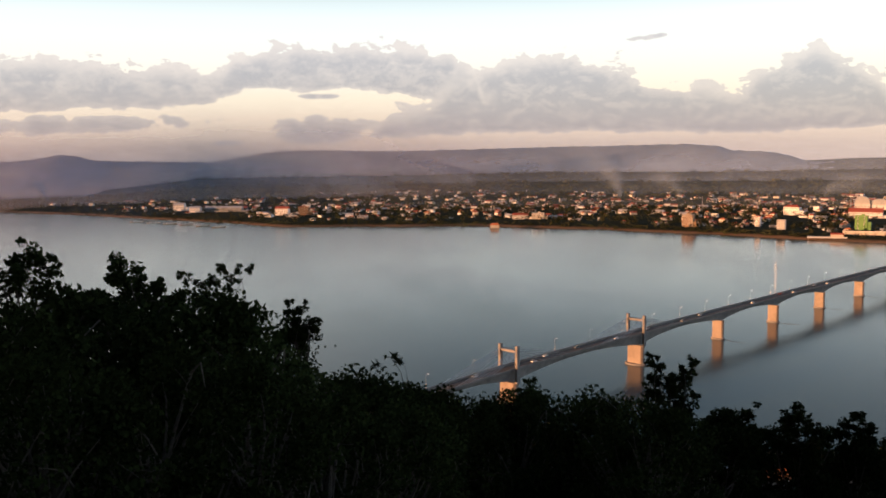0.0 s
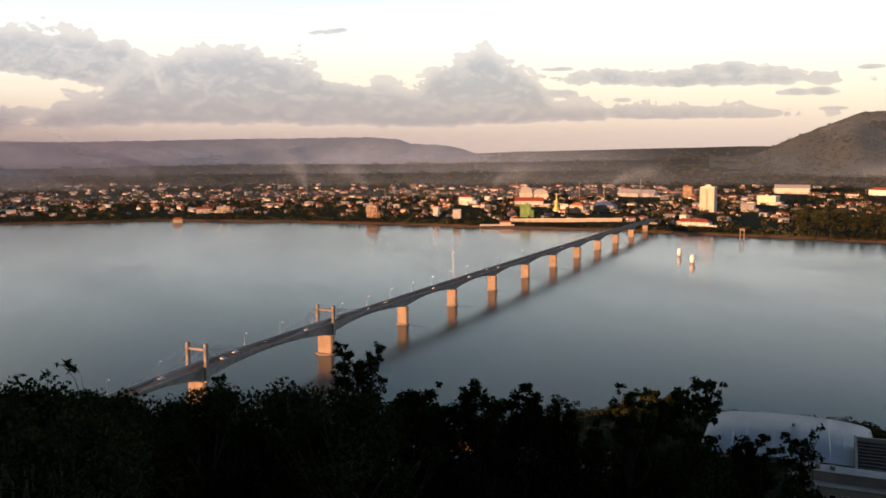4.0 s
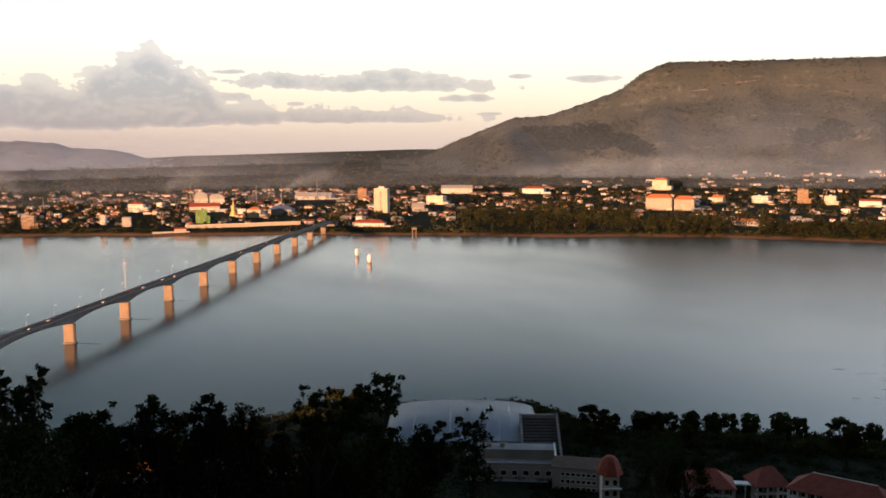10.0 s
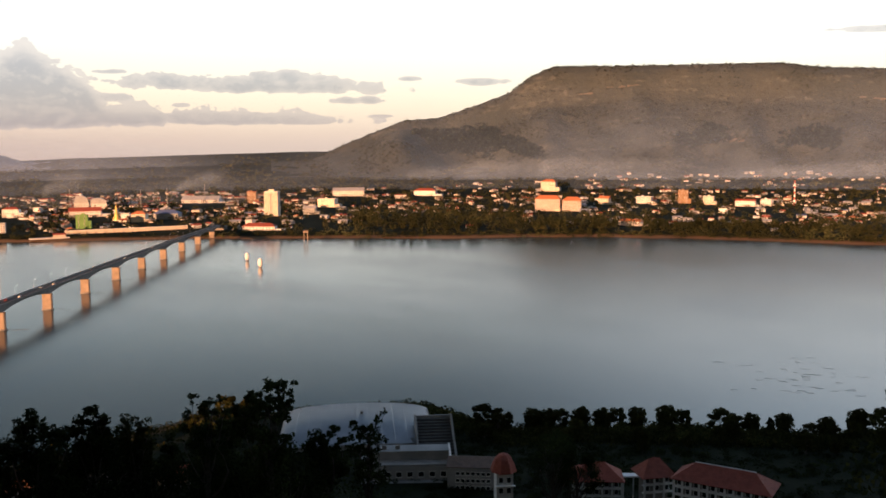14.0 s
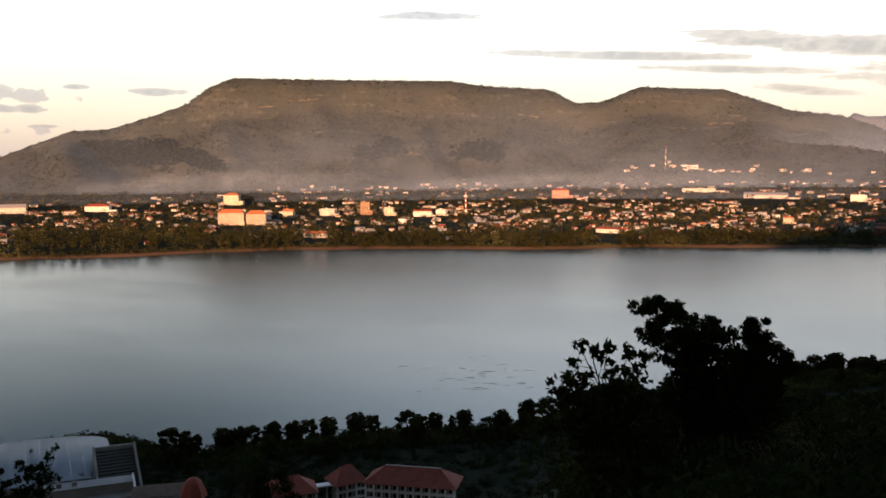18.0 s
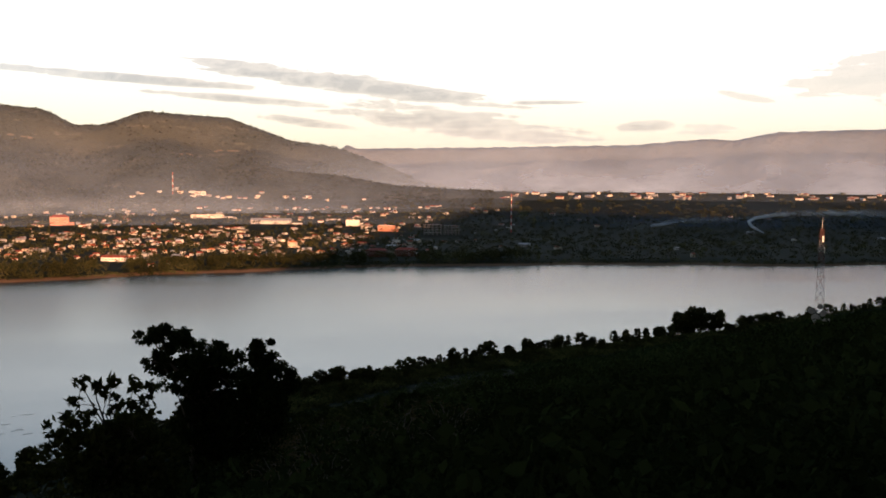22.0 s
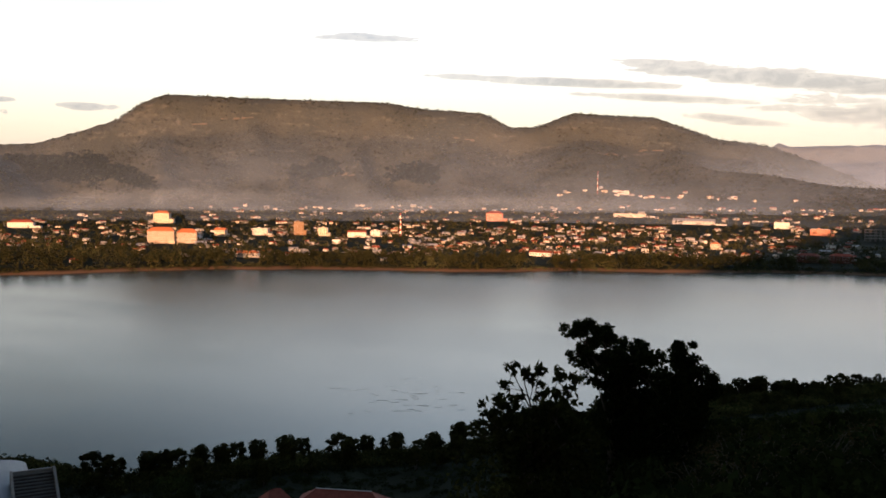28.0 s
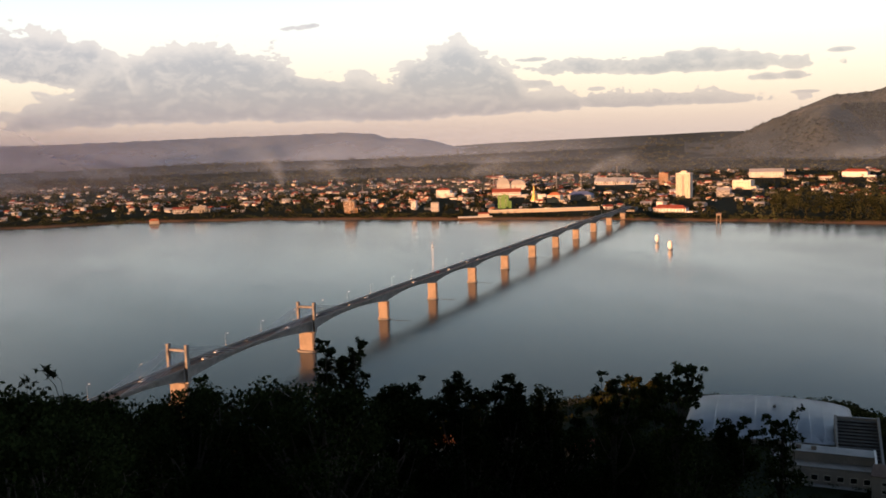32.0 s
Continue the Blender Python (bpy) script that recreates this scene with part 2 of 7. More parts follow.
def box(bm, x0, x1, y0, y1, z0, z1, mi=0):
    v = [bm.verts.new(c) for c in ((x0, y0, z0), (x1, y0, z0), (x1, y1, z0), (x0, y1, z0), (x0, y0, z1), (x1, y0, z1), (x1, y1, z1), (x0, y1, z1))]
    for q in ((3, 2, 1, 0), (4, 5, 6, 7), (0, 1, 5, 4), (1, 2, 6, 5), (2, 3, 7, 6), (3, 0, 4, 7)):
        bm.faces.new([v[i] for i in q]).material_index = mi
    return v


def loft(bm, rings, close=True, caps=True):
    """Faces between rings of points."""
    vs = [[bm.verts.new(c) for c in r] for r in rings]
    k = len(vs[0])
    for a, b in zip(vs, vs[1:]):
        for i in range(k if close else k - 1):
            j = (i + 1) % k
            bm.faces.new((a[i], a[j], b[j], b[i]))
    if caps and close:
        bm.faces.new(vs[0][::-1])
        bm.faces.new(vs[-1])


def tube(bm, points, radii, sides=6):
    rings = []
    for i, c in enumerate(points):
        c = Vector(c)
        d = Vector(points[min(i + 1, len(points) - 1)]) - Vector(points[max(i - 1, 0)])
        q = d.to_track_quat("Z", "Y")
        r = radii[i] if isinstance(radii, (list, tuple)) else radii
        rings.append([c + q @ Vector((r * math.cos(a), r * math.sin(a), 0)) for a in (2 * math.pi * k / sides for k in range(sides))])
    loft(bm, rings)


def polar(az, r, z=0.0):
    return Vector((r * math.sin(radians(az)), r * math.cos(radians(az)), z))


def interp(x, pts):
    xs, ys = zip(*pts)
    return np.interp(x, xs, ys)


def smooth01(x):
    x = np.clip(x, 0, 1)
    return x * x * (3 - 2 * x)


@functools.lru_cache(maxsize=None)
def wave_table(size, seed, octaves):
    """Direction, frequency, phases and strength of each wave of a relief."""
    rng = np.random.RandomState(seed)
    rows, amp = [], 1.0
    for o in range(octaves):
        for k in range(3):
            a, ph, ph2 = rng.uniform(0, 2 * math.pi, 3)
            f = 2 * math.pi / (size / 2 ** o) * rng.uniform(0.7, 1.3)
            rows.append((math.cos(a), math.sin(a), f, ph, ph2, amp))
        amp *= 0.5
    return np.array(rows)


def waves(x, y, size, seed, octaves=5):
    """Cheap rolling relief from summed, turned sine waves, between about -1 and 1."""
    table = wave_table(size, seed, octaves)
    total = 2 - 0.5 ** (octaves - 1)
    if np.size(x) == 1:
        c, d, f, ph, ph2, amp = table.T
        u, w = x * c + y * d, y * c - x * d
        out = np.sum(amp * np.sin(u * f + ph + 1.7 * np.sin(w * f * 0.6 + ph2))) / 3
        return np.full(np.shape(x), out / total * 1.6)
    out = 0.0
    for c, d, f, ph, ph2, amp in table:
        u, w = x * c + y * d, y * c - x * d
        out = out + amp * np.sin(u * f + ph + 1.7 * np.sin(w * f * 0.6 + ph2)) / 3
    return out / total * 1.6


# ---- materials of the land ----
def land_material():
    n = Nodes("land")
    pos = n.world_pos()
    patch = n.noise(pos, 0.006, 6, 0.6)
    fine = n.noise(pos, 0.05, 6, 0.7)
    col = n.mix(n.range(patch, 0.35, 0.65), (0.007, 0.012, 0.005), (0.015, 0.018, 0.009))
    col = n.mix(n.range(fine, 0.4, 0.62), col, (0.006, 0.010, 0.005))
    z = n.add("SeparateXYZ")
    n.put(z.inputs[0], pos)
    wet = n.range(n.math("ADD", z.outputs[2], n.math("MULTIPLY", fine, 4.0)), 3.4, 6.6)
    col = n.mix(wet, (0.15, 0.095, 0.055), col)
    return n.surface(col, 0.95, 0, n.bump(fine, 0.35, 2.0), 0.06)


def water_material():
    n = Nodes("river_water")
    pos = n.world_pos()
    a = n.noise(pos, 0.35, 4, 0.6)
    b = n.noise(n.world_pos((0.02, 0.006, 0.02)), 1.0, 5, 0.6)
    h = n.math("ADD", n.math("MULTIPLY", a, 0.35), n.math("MULTIPLY", b, 0.45))
    ruff = n.range(n.noise(n.world_pos((0.004, 0.0016, 0.004)), 1.0, 5, 0.65), 0.35, 0.7, 0.14, 0.20)
    return n.surface((0.026, 0.046, 0.052), ruff, 0, n.bump(h, 0.12, 1.0), 0.5, IOR=1.33)


LAND, WATER = land_material(), water_material()

# ---- the land: river channel, far plain, the camera's hill, a ridge to the west ----
FAR_BANK = [(-180, 2900), (-150, 3300), (-60, 3300), (-26, 3020), (-18, 2450), (-10, 2040), (3, 1960), (23, 1700), (43, 1570), (60, 1590), (72, 1560), (86, 1670), (100, 1790), (118, 1950), (128, 2290), (140, 2700), (180, 2900)]
NEAR_BANK = [(-180, 3000), (-150, 880), (-60, 640), (-25, 500), (0, 478), (20, 480), (32, 540), (44, 540), (50, 492), (70, 520), (82, 620), (93, 745), (106, 890), (113, 1010), (125, 1400), (133, 1900), (140, 2800), (180, 3000)]
HORIZON = [(-180, -0.2), (-40, -1.7), (-21, -1.7), (-15, -0.7), (10, -0.62), (20, -0.66), (24, -0.5), (38, -0.2), (60, -0.6), (90, 0.4), (105, 1.0), (125, 1.0), (140, 0.9), (180, -0.2)]
HILL_FOOT = [(-180, 1900), (-150, 480), (-60, 380), (-20, 330), (40, 320), (70, 380), (93, 640), (106, 800), (113, 930), (125, 1320), (133, 1700), (140, 1900), (180, 1900)]

RIDGE = [(-4200, 100), (-3400, 330), (-1900, 350), (-1400, 425), (-646, 276), (-341, 208), (-260, 186), (48, 182), (120, 168), (274, 88), (400, 34), (520, -30), (900, -60)]


def land_height(x, y):
    x, y = np.asarray(x, float), np.asarray(y, float)
    r = np.hypot(x, y)
    az = np.degrees(np.arctan2(x, y))
    wob = waves(x, y, 260, 3)
    near = interp(az, NEAR_BANK) + 14 * wob
    far = interp(az, FAR_BANK) + 16 * wob
    # flats on both sides, sinking into the channel
    edge = np.minimum(np.maximum(near - r, r - far), 400.0)
    z = np.where(edge > 0, 1.0 + 7.0 * smooth01(edge / 45) + 3 * smooth01(edge / 300), -6 * smooth01(-edge / 40))
    z = z + np.where(edge > 30, 1.0 * waves(x, y, 500, 8), 0)
    # the plain is raised with distance to fit the horizon seen from the camera
    top = EYE + 4900 * np.tan(np.radians(interp(az, HORIZON)))
    u = np.clip((r - 2500) / 2400, 0, 1)
    z = z + np.where(r > far, (top - 10) * u ** 1.6, 0)
    # a bend of the river far upstream
    z = np.where((az > -45) & (az < -20.5 + 1.2 * wob) & (np.abs(r - 4230) < 520 + 60 * wob), -3.0, z)
    # the hill under the camera
    foot = interp(az, HILL_FOOT)
    k = np.clip(1 - r / foot, 0, 1)
    z = z + np.where(r < foot, (EYE - 13.5) * k ** 1.12 + 3.0 * wob * k * np.clip(r / 60, 0, 1), 0)
    # the ridge behind the viewpoint that keeps the sun off the hill and the downstream shore
    p, q = 0.966 * x + 0.259 * y, 0.966 * y - 0.259 * x
    crest = interp(q, RIDGE) + 4 * waves(x, y, 300, 17)
    side = np.where(p > -200, smooth01(1 - (p + 200) / 230), smooth01(1 + (p + 200) / 700))
    z = np.maximum(z, np.where(p < 60, crest * side - 30 * (1 - side), -50))
    return z


def polar_sheet(name, az0, az1, daz, radii, mat):
    azs = np.arange(az0, az1 + daz / 2, daz)
    A, Rr = np.meshgrid(np.radians(azs), radii, indexing="ij")
    X, Y = Rr * np.sin(A), Rr * np.cos(A)
    Z = land_height(X, Y)
    verts = np.stack([X, Y, Z], -1).reshape(-1, 3)
    m, k = len(azs), len(radii)
    faces = [(i * k + j, i * k + j + 1, (i + 1) * k + j + 1, (i + 1) * k + j) for i in range(m - 1) for j in range(k - 1)]
    return from_arrays(name, verts, faces, mat)


ring = np.concatenate([np.linspace(0.0, 60, 14), np.geomspace(66, 440, 30), np.geomspace(450, 1500, 52), np.geomspace(1530, 1800, 34), np.geomspace(1830, 4920, 60)])
ground = polar_sheet("ground", -180, 180, 0.75, ring, LAND)
tagged(ground, "dark wooded river plain and hillside with red mud banks", "ground", kind="structure")

bm = bmesh.new()
bmesh.ops.create_circle(bm, cap_ends=True, segments=96, radius=4900)
river = link("water", bm, WATER)
tagged(river, "broad calm grey-blue river reflecting the evening sky", "river", kind="structure")


# ---- mountains ----
def rock_material(name, a, b, c):
    n = Nodes(name)
    pos = n.world_pos()
    big = n.noise(pos, 0.004, 6, 0.6)
    fine = n.noise(pos, 0.03, 6, 0.7)
    band = n.noise(n.world_pos((0.003, 0.003, 0.03)), 1.0, 4, 0.6)
    col = n.mix(n.range(big, 0.35, 0.65), a, b)
    col = n.mix(n.range(n.math("MULTIPLY", fine, band), 0.28, 0.42), col, c)
    return n.surface(col, 0.95, 0, n.bump(fine, 1.0, 14.0), 0.1)


MESA = rock_material("forested_rock", (0.042, 0.052, 0.050), (0.060, 0.068, 0.060), (0.095, 0.100, 0.090))
# the haze of distance is tinted into these base colours
RANGE = rock_material("haze_tinted_hills", (0.13, 0.17, 0.235), (0.15, 0.185, 0.245), (0.145, 0.18, 0.235))


GRIDS = {}


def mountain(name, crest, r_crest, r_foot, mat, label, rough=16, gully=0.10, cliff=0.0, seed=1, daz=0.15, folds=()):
    """A range whose crest line is shaped to fit a few azimuths and angles of height from the viewpoint, sloping down to
    its foot towards the river.
    """
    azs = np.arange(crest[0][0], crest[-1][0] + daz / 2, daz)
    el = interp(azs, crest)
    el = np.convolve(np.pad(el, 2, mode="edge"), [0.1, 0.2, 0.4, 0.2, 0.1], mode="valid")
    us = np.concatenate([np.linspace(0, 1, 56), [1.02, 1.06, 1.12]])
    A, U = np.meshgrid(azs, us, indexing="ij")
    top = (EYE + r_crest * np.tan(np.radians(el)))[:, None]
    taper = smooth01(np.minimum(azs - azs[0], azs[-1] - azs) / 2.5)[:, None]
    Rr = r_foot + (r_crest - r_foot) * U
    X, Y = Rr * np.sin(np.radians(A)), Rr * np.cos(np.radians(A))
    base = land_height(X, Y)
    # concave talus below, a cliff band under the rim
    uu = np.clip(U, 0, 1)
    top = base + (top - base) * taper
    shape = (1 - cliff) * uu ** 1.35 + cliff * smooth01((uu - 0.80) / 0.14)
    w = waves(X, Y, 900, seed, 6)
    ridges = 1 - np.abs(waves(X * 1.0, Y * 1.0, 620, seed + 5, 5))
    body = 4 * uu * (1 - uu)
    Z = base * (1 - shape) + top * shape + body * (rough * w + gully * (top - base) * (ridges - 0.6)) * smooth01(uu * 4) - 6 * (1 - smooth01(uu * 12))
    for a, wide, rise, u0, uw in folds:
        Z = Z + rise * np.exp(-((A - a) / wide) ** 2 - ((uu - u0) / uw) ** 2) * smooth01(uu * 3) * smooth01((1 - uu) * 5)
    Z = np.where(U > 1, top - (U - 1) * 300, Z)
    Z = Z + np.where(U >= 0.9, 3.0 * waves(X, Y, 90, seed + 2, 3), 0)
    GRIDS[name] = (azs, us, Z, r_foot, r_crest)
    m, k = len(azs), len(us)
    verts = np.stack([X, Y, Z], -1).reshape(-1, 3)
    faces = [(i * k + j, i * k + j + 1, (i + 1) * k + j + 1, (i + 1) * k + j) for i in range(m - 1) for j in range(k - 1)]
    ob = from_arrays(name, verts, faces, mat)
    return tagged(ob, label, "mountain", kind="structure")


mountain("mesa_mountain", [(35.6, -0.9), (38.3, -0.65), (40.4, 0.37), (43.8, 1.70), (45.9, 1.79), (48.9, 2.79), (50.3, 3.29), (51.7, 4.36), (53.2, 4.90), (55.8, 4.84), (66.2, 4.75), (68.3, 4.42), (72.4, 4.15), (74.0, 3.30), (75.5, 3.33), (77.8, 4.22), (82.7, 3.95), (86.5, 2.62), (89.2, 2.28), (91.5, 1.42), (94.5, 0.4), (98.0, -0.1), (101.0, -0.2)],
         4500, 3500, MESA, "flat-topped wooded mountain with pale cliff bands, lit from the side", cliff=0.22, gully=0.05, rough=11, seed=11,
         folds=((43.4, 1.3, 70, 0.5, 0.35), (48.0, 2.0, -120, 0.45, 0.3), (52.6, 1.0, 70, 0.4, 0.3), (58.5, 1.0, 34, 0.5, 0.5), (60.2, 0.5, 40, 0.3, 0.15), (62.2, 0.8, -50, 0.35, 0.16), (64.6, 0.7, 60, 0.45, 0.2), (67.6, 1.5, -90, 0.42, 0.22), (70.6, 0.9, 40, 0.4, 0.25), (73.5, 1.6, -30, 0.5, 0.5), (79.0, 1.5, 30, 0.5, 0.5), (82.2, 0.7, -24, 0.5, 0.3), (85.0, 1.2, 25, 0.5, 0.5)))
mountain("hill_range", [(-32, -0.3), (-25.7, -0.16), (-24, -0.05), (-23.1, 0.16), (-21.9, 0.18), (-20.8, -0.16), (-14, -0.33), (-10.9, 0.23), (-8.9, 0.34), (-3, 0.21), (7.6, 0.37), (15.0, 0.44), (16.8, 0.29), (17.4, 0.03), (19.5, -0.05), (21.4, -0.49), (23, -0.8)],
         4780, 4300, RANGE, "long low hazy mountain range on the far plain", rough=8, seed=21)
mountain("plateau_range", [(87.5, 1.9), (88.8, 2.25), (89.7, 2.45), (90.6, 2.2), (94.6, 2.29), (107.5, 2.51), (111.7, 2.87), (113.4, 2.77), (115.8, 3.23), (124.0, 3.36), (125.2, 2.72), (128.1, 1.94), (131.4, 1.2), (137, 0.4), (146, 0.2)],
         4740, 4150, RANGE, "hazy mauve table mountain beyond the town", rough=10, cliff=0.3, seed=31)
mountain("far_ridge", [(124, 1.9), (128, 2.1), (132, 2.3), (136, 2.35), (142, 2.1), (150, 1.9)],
         4860, 4400, RANGE, "ridge far behind the river, tinted pale blue for haze", rough=6, seed=41)



# ---- materials of the things ----
CONCRETE = plain("pier_concrete", (0.22, 0.175, 0.135), (0.31, 0.25, 0.195), 0.15, 0.85, 0.2, 0.12)
DARK_CONCRETE = plain("darker_concrete", (0.17, 0.16, 0.15), (0.27, 0.25, 0.23), 0.2, 0.9, 0.25, 0.15)
ASPHALT = plain("asphalt", (0.045, 0.043, 0.042), (0.065, 0.062, 0.060), 0.3, 0.9, 0.2, 0.05)
WHITE_WALL = plain("white_plaster", (0.68, 0.66, 0.63), (0.82, 0.81, 0.79), 0.12, 0.85, 0.1, 0.35)
CREAM_WALL = plain("cream_plaster", (0.56, 0.50, 0.41), (0.66, 0.60, 0.50), 0.12, 0.85, 0.1, 0.25)
BROWN_WALL = plain("ochre_plaster", (0.26, 0.16, 0.09), (0.34, 0.22, 0.13), 0.12, 0.85, 0.1, 0.3)
GREY_WALL = plain("grey_render", (0.26, 0.27, 0.28), (0.36, 0.36, 0.36), 0.12, 0.9, 0.1, 0.3)
PINK_WALL = plain("pink_plaster", (0.52, 0.22, 0.15), (0.58, 0.28, 0.20), 0.12, 0.85, 0.1, 0.2)
# red wall colour darkened for the villas on the shaded shore
SHADED_RED_WALL = plain("shade_darkened_red", (0.085, 0.030, 0.022), (0.13, 0.048, 0.034), 0.12, 0.9, 0.1, 0.2)
GREEN_WALL = plain("green_sheet", (0.10, 0.22, 0.05), (0.14, 0.28, 0.08), 0.12, 0.7, 0.1, 0.1)
RED_ROOF = plain("red_tiles", (0.25, 0.048, 0.026), (0.34, 0.075, 0.042), 0.5, 0.8, 0.4, 0.35)
ORANGE_ROOF = plain("orange_tiles", (0.42, 0.13, 0.05), (0.52, 0.19, 0.08), 0.5, 0.8, 0.4, 0.2)
BROWN_ROOF = plain("brown_tiles", (0.10, 0.062, 0.045), (0.17, 0.10, 0.07), 0.5, 0.8, 0.4, 0.3)
TIN_ROOF = plain("zinc_sheet", (0.36, 0.37, 0.38), (0.52, 0.52, 0.52), 0.3, 0.5, 0.2, 0.4, 0.3)
BLUE_ROOF = plain("blue_sheet", (0.06, 0.09, 0.20), (0.10, 0.14, 0.28), 0.3, 0.5, 0.2, 0.3)
VAULT_ROOF = plain("pale_metal_sheet", (0.36, 0.40, 0.46), (0.44, 0.48, 0.54), 0.08, 0.30, 0.05, 0.05, 0.35)
WHITE_PAINT = plain("white_paint", (0.74, 0.74, 0.74), (0.82, 0.82, 0.82), 0.8, 0.5, 0.05, 0.05)
DULL_RED = plain("dull_red_paint", (0.10, 0.035, 0.028), (0.15, 0.055, 0.045), 0.8, 0.7, 0.05, 0.1)
RED_PAINT = plain("red_paint", (0.40, 0.05, 0.03), (0.46, 0.07, 0.05), 0.8, 0.5, 0.05, 0.1)
STEEL = plain("galvanised_steel", (0.28, 0.29, 0.30), (0.36, 0.37, 0.38), 0.8, 0.45, 0.05, 0.1, 0.7)
DARK_GLASS = plain("window_glass", (0.012, 0.014, 0.018), (0.022, 0.025, 0.03), 0.3, 0.12, 0.02, 0.2)
RUBBER = plain("tyre_rubber", (0.02, 0.02, 0.02), (0.03, 0.03, 0.03), 2.0, 0.9, 0.1, 0.1)
GOLD = plain("gilded_stucco", (0.60, 0.42, 0.12), (0.70, 0.52, 0.18), 0.4, 0.4, 0.1, 0.1, 0.4)
EARTH = plain("red_mud", (0.24, 0.12, 0.06), (0.32, 0.17, 0.09), 0.05, 0.95, 0.5, 0.1)


def leaf_material(name, a, b, back=0.25, patch=0.05):
    n = Nodes(name)
    rnd = n.add("NewGeometry").outputs["Random Per Island"]
    obj = n.add("ObjectInfo").outputs["Random"]
    col = n.mix(rnd, a, b)
    col = n.mix(1.0, col, n.ramp(obj, [(0, 0.7), (1, 1.0)]), "MULTIPLY")
    stand = n.noise(n.world_pos(), patch, 3, 0.6)
    col = n.mix(1.0, col, n.ramp(stand, [(0.30, 0.45), (0.52, 0.85), (0.70, 1.7)]), "MULTIPLY")
    d, t, m = n.add("BsdfDiffuse"), n.add("BsdfTranslucent"), n.add("MixShader")
    n.put(d.inputs[0], col)
    n.put(t.inputs[0], col)
    m.inputs[0].default_value = back
    n.t.links.new(d.outputs[0], m.inputs[1])
    n.t.links.new(t.outputs[0], m.inputs[2])
    n.t.links.new(m.outputs[0], n.out.inputs[0])
    return n.mat


LEAF = leaf_material("dark_leaves", (0.012, 0.019, 0.007), (0.034, 0.045, 0.015))
BANK_LEAF = leaf_material("bank_leaves", (0.020, 0.030, 0.010), (0.070, 0.066, 0.022))
FAR_LEAF = leaf_material("far_leaves", (0.026, 0.038, 0.017), (0.100, 0.096, 0.042), patch=0.011)
DRY_LEAF = leaf_material("dry_leaves", (0.06, 0.05, 0.025), (0.11, 0.085, 0.04))
BARK = plain("bark", (0.035, 0.028, 0.022), (0.065, 0.052, 0.040), 3.0, 0.95, 0.6, 0.2)


def ground_z(x, y):
    return float(land_height(x, y))


def root(name, m, label, category, group="", kind=""):
    e = new(name)
    e.matrix_basis = m
    return tagged(e, label, category, group, kind)


def bm_box(*a):
    bm = bmesh.new()
    box(bm, *a)
    return bm


# ---- the bridge ----
SPANS = [-269, -234.5, -143, 0, 123] + [123 + 102 * i for i in range(1, 10)] + [1111]
DECK = [(-269, 17.8), (-143, 22.2), (0, 23.2), (327, 22.8), (531, 22.0), (837, 20.4), (1041, 18.2), (1111, 17.0)]
PIERS = SPANS[1:-1]
HALF = 5.9


def deck_z(s):
    return float(interp(s, DECK))


bridge = root("bridge", pose(140.4, 662.0, 0, 0, 0, -44.76), "long concrete extradosed road bridge over the river, lit by low sun", "bridge")


def girder(s0, s1, d0, d1):
    """One haunched box-girder span; y runs along the bridge."""
    bm = bmesh.new()
    rings = []
    for i in range(13):
        u = i / 12
        s = s0 + (s1 - s0) * u
        v = abs(2 * u - 1) ** 2
        depth = 3.0 + ((d0 if u < 0.5 else d1) - 3.0) * v
        z = deck_z(s)
        rings.append([(-HALF, s, z), (-HALF, s, z - 0.35), (-3.5, s, z - 0.7), (-2.9, s, z - depth), (2.9, s, z - depth), (3.5, s, z - 0.7), (HALF, s, z - 0.35), (HALF, s, z)])
    loft(bm, rings)
    return bm


def strip(s0, s1, x0, x1, up0, up1, n=6):
    bm = bmesh.new()
    rings = []
    for i in range(n + 1):
        s = s0 + (s1 - s0) * i / n
        z = deck_z(s)
        rings.append([(x0, s, z + up0), (x1, s, z + up0), (x1, s, z + up1), (x0, s, z + up1)])
    loft(bm, rings)
    return bm


for s0, s1 in zip(SPANS, SPANS[1:]):
    dep = [8.6 if s in (-143, 0) else 7.2 if s > 0 else 3.2 for s in (s0, s1)]
    span = part("deck_span", girder(s0 + 0.06, s1 - 0.06, *dep), DARK_CONCRETE, bridge, "grey concrete box girder span", smooth=False)
    part("road_surface", strip(s0 + 0.06, s1 - 0.06, -4.2, 4.2, 0.004, 0.06), ASPHALT, span, "dark asphalt")
    for x in (-1, 1):
        part("footway", strip(s0 + 0.06, s1 - 0.06, x * 5.0 - 0.75, x * 5.0 + 0.75, 0.004, 0.22), CONCRETE, span)
        part("parapet", strip(s0 + 0.06, s1 - 0.06, x * 5.82 - 0.09, x * 5.82 + 0.09, 0.224, 1.05), DARK_CONCRETE, span)


def pier_mesh(w, t, z0, z1):
    """A blunt-ended wall pier, a little wider at the cap."""
    bm = bmesh.new()
    prof = [(-w / 2, -t / 4), (-w / 2 + t / 4, -t / 2), (w / 2 - t / 4, -t / 2), (w / 2, -t / 4), (w / 2, t / 4), (w / 2 - t / 4, t / 2), (-w / 2 + t / 4, t / 2), (-w / 2, t / 4)]
    loft(bm, [[(x * k, y * k, z) for x, y in prof] for z, k in ((z0, 1.0), (z1 - 2.2, 1.0), (z1 - 1.0, 1.06), (z1, 1.06))])
    return bm


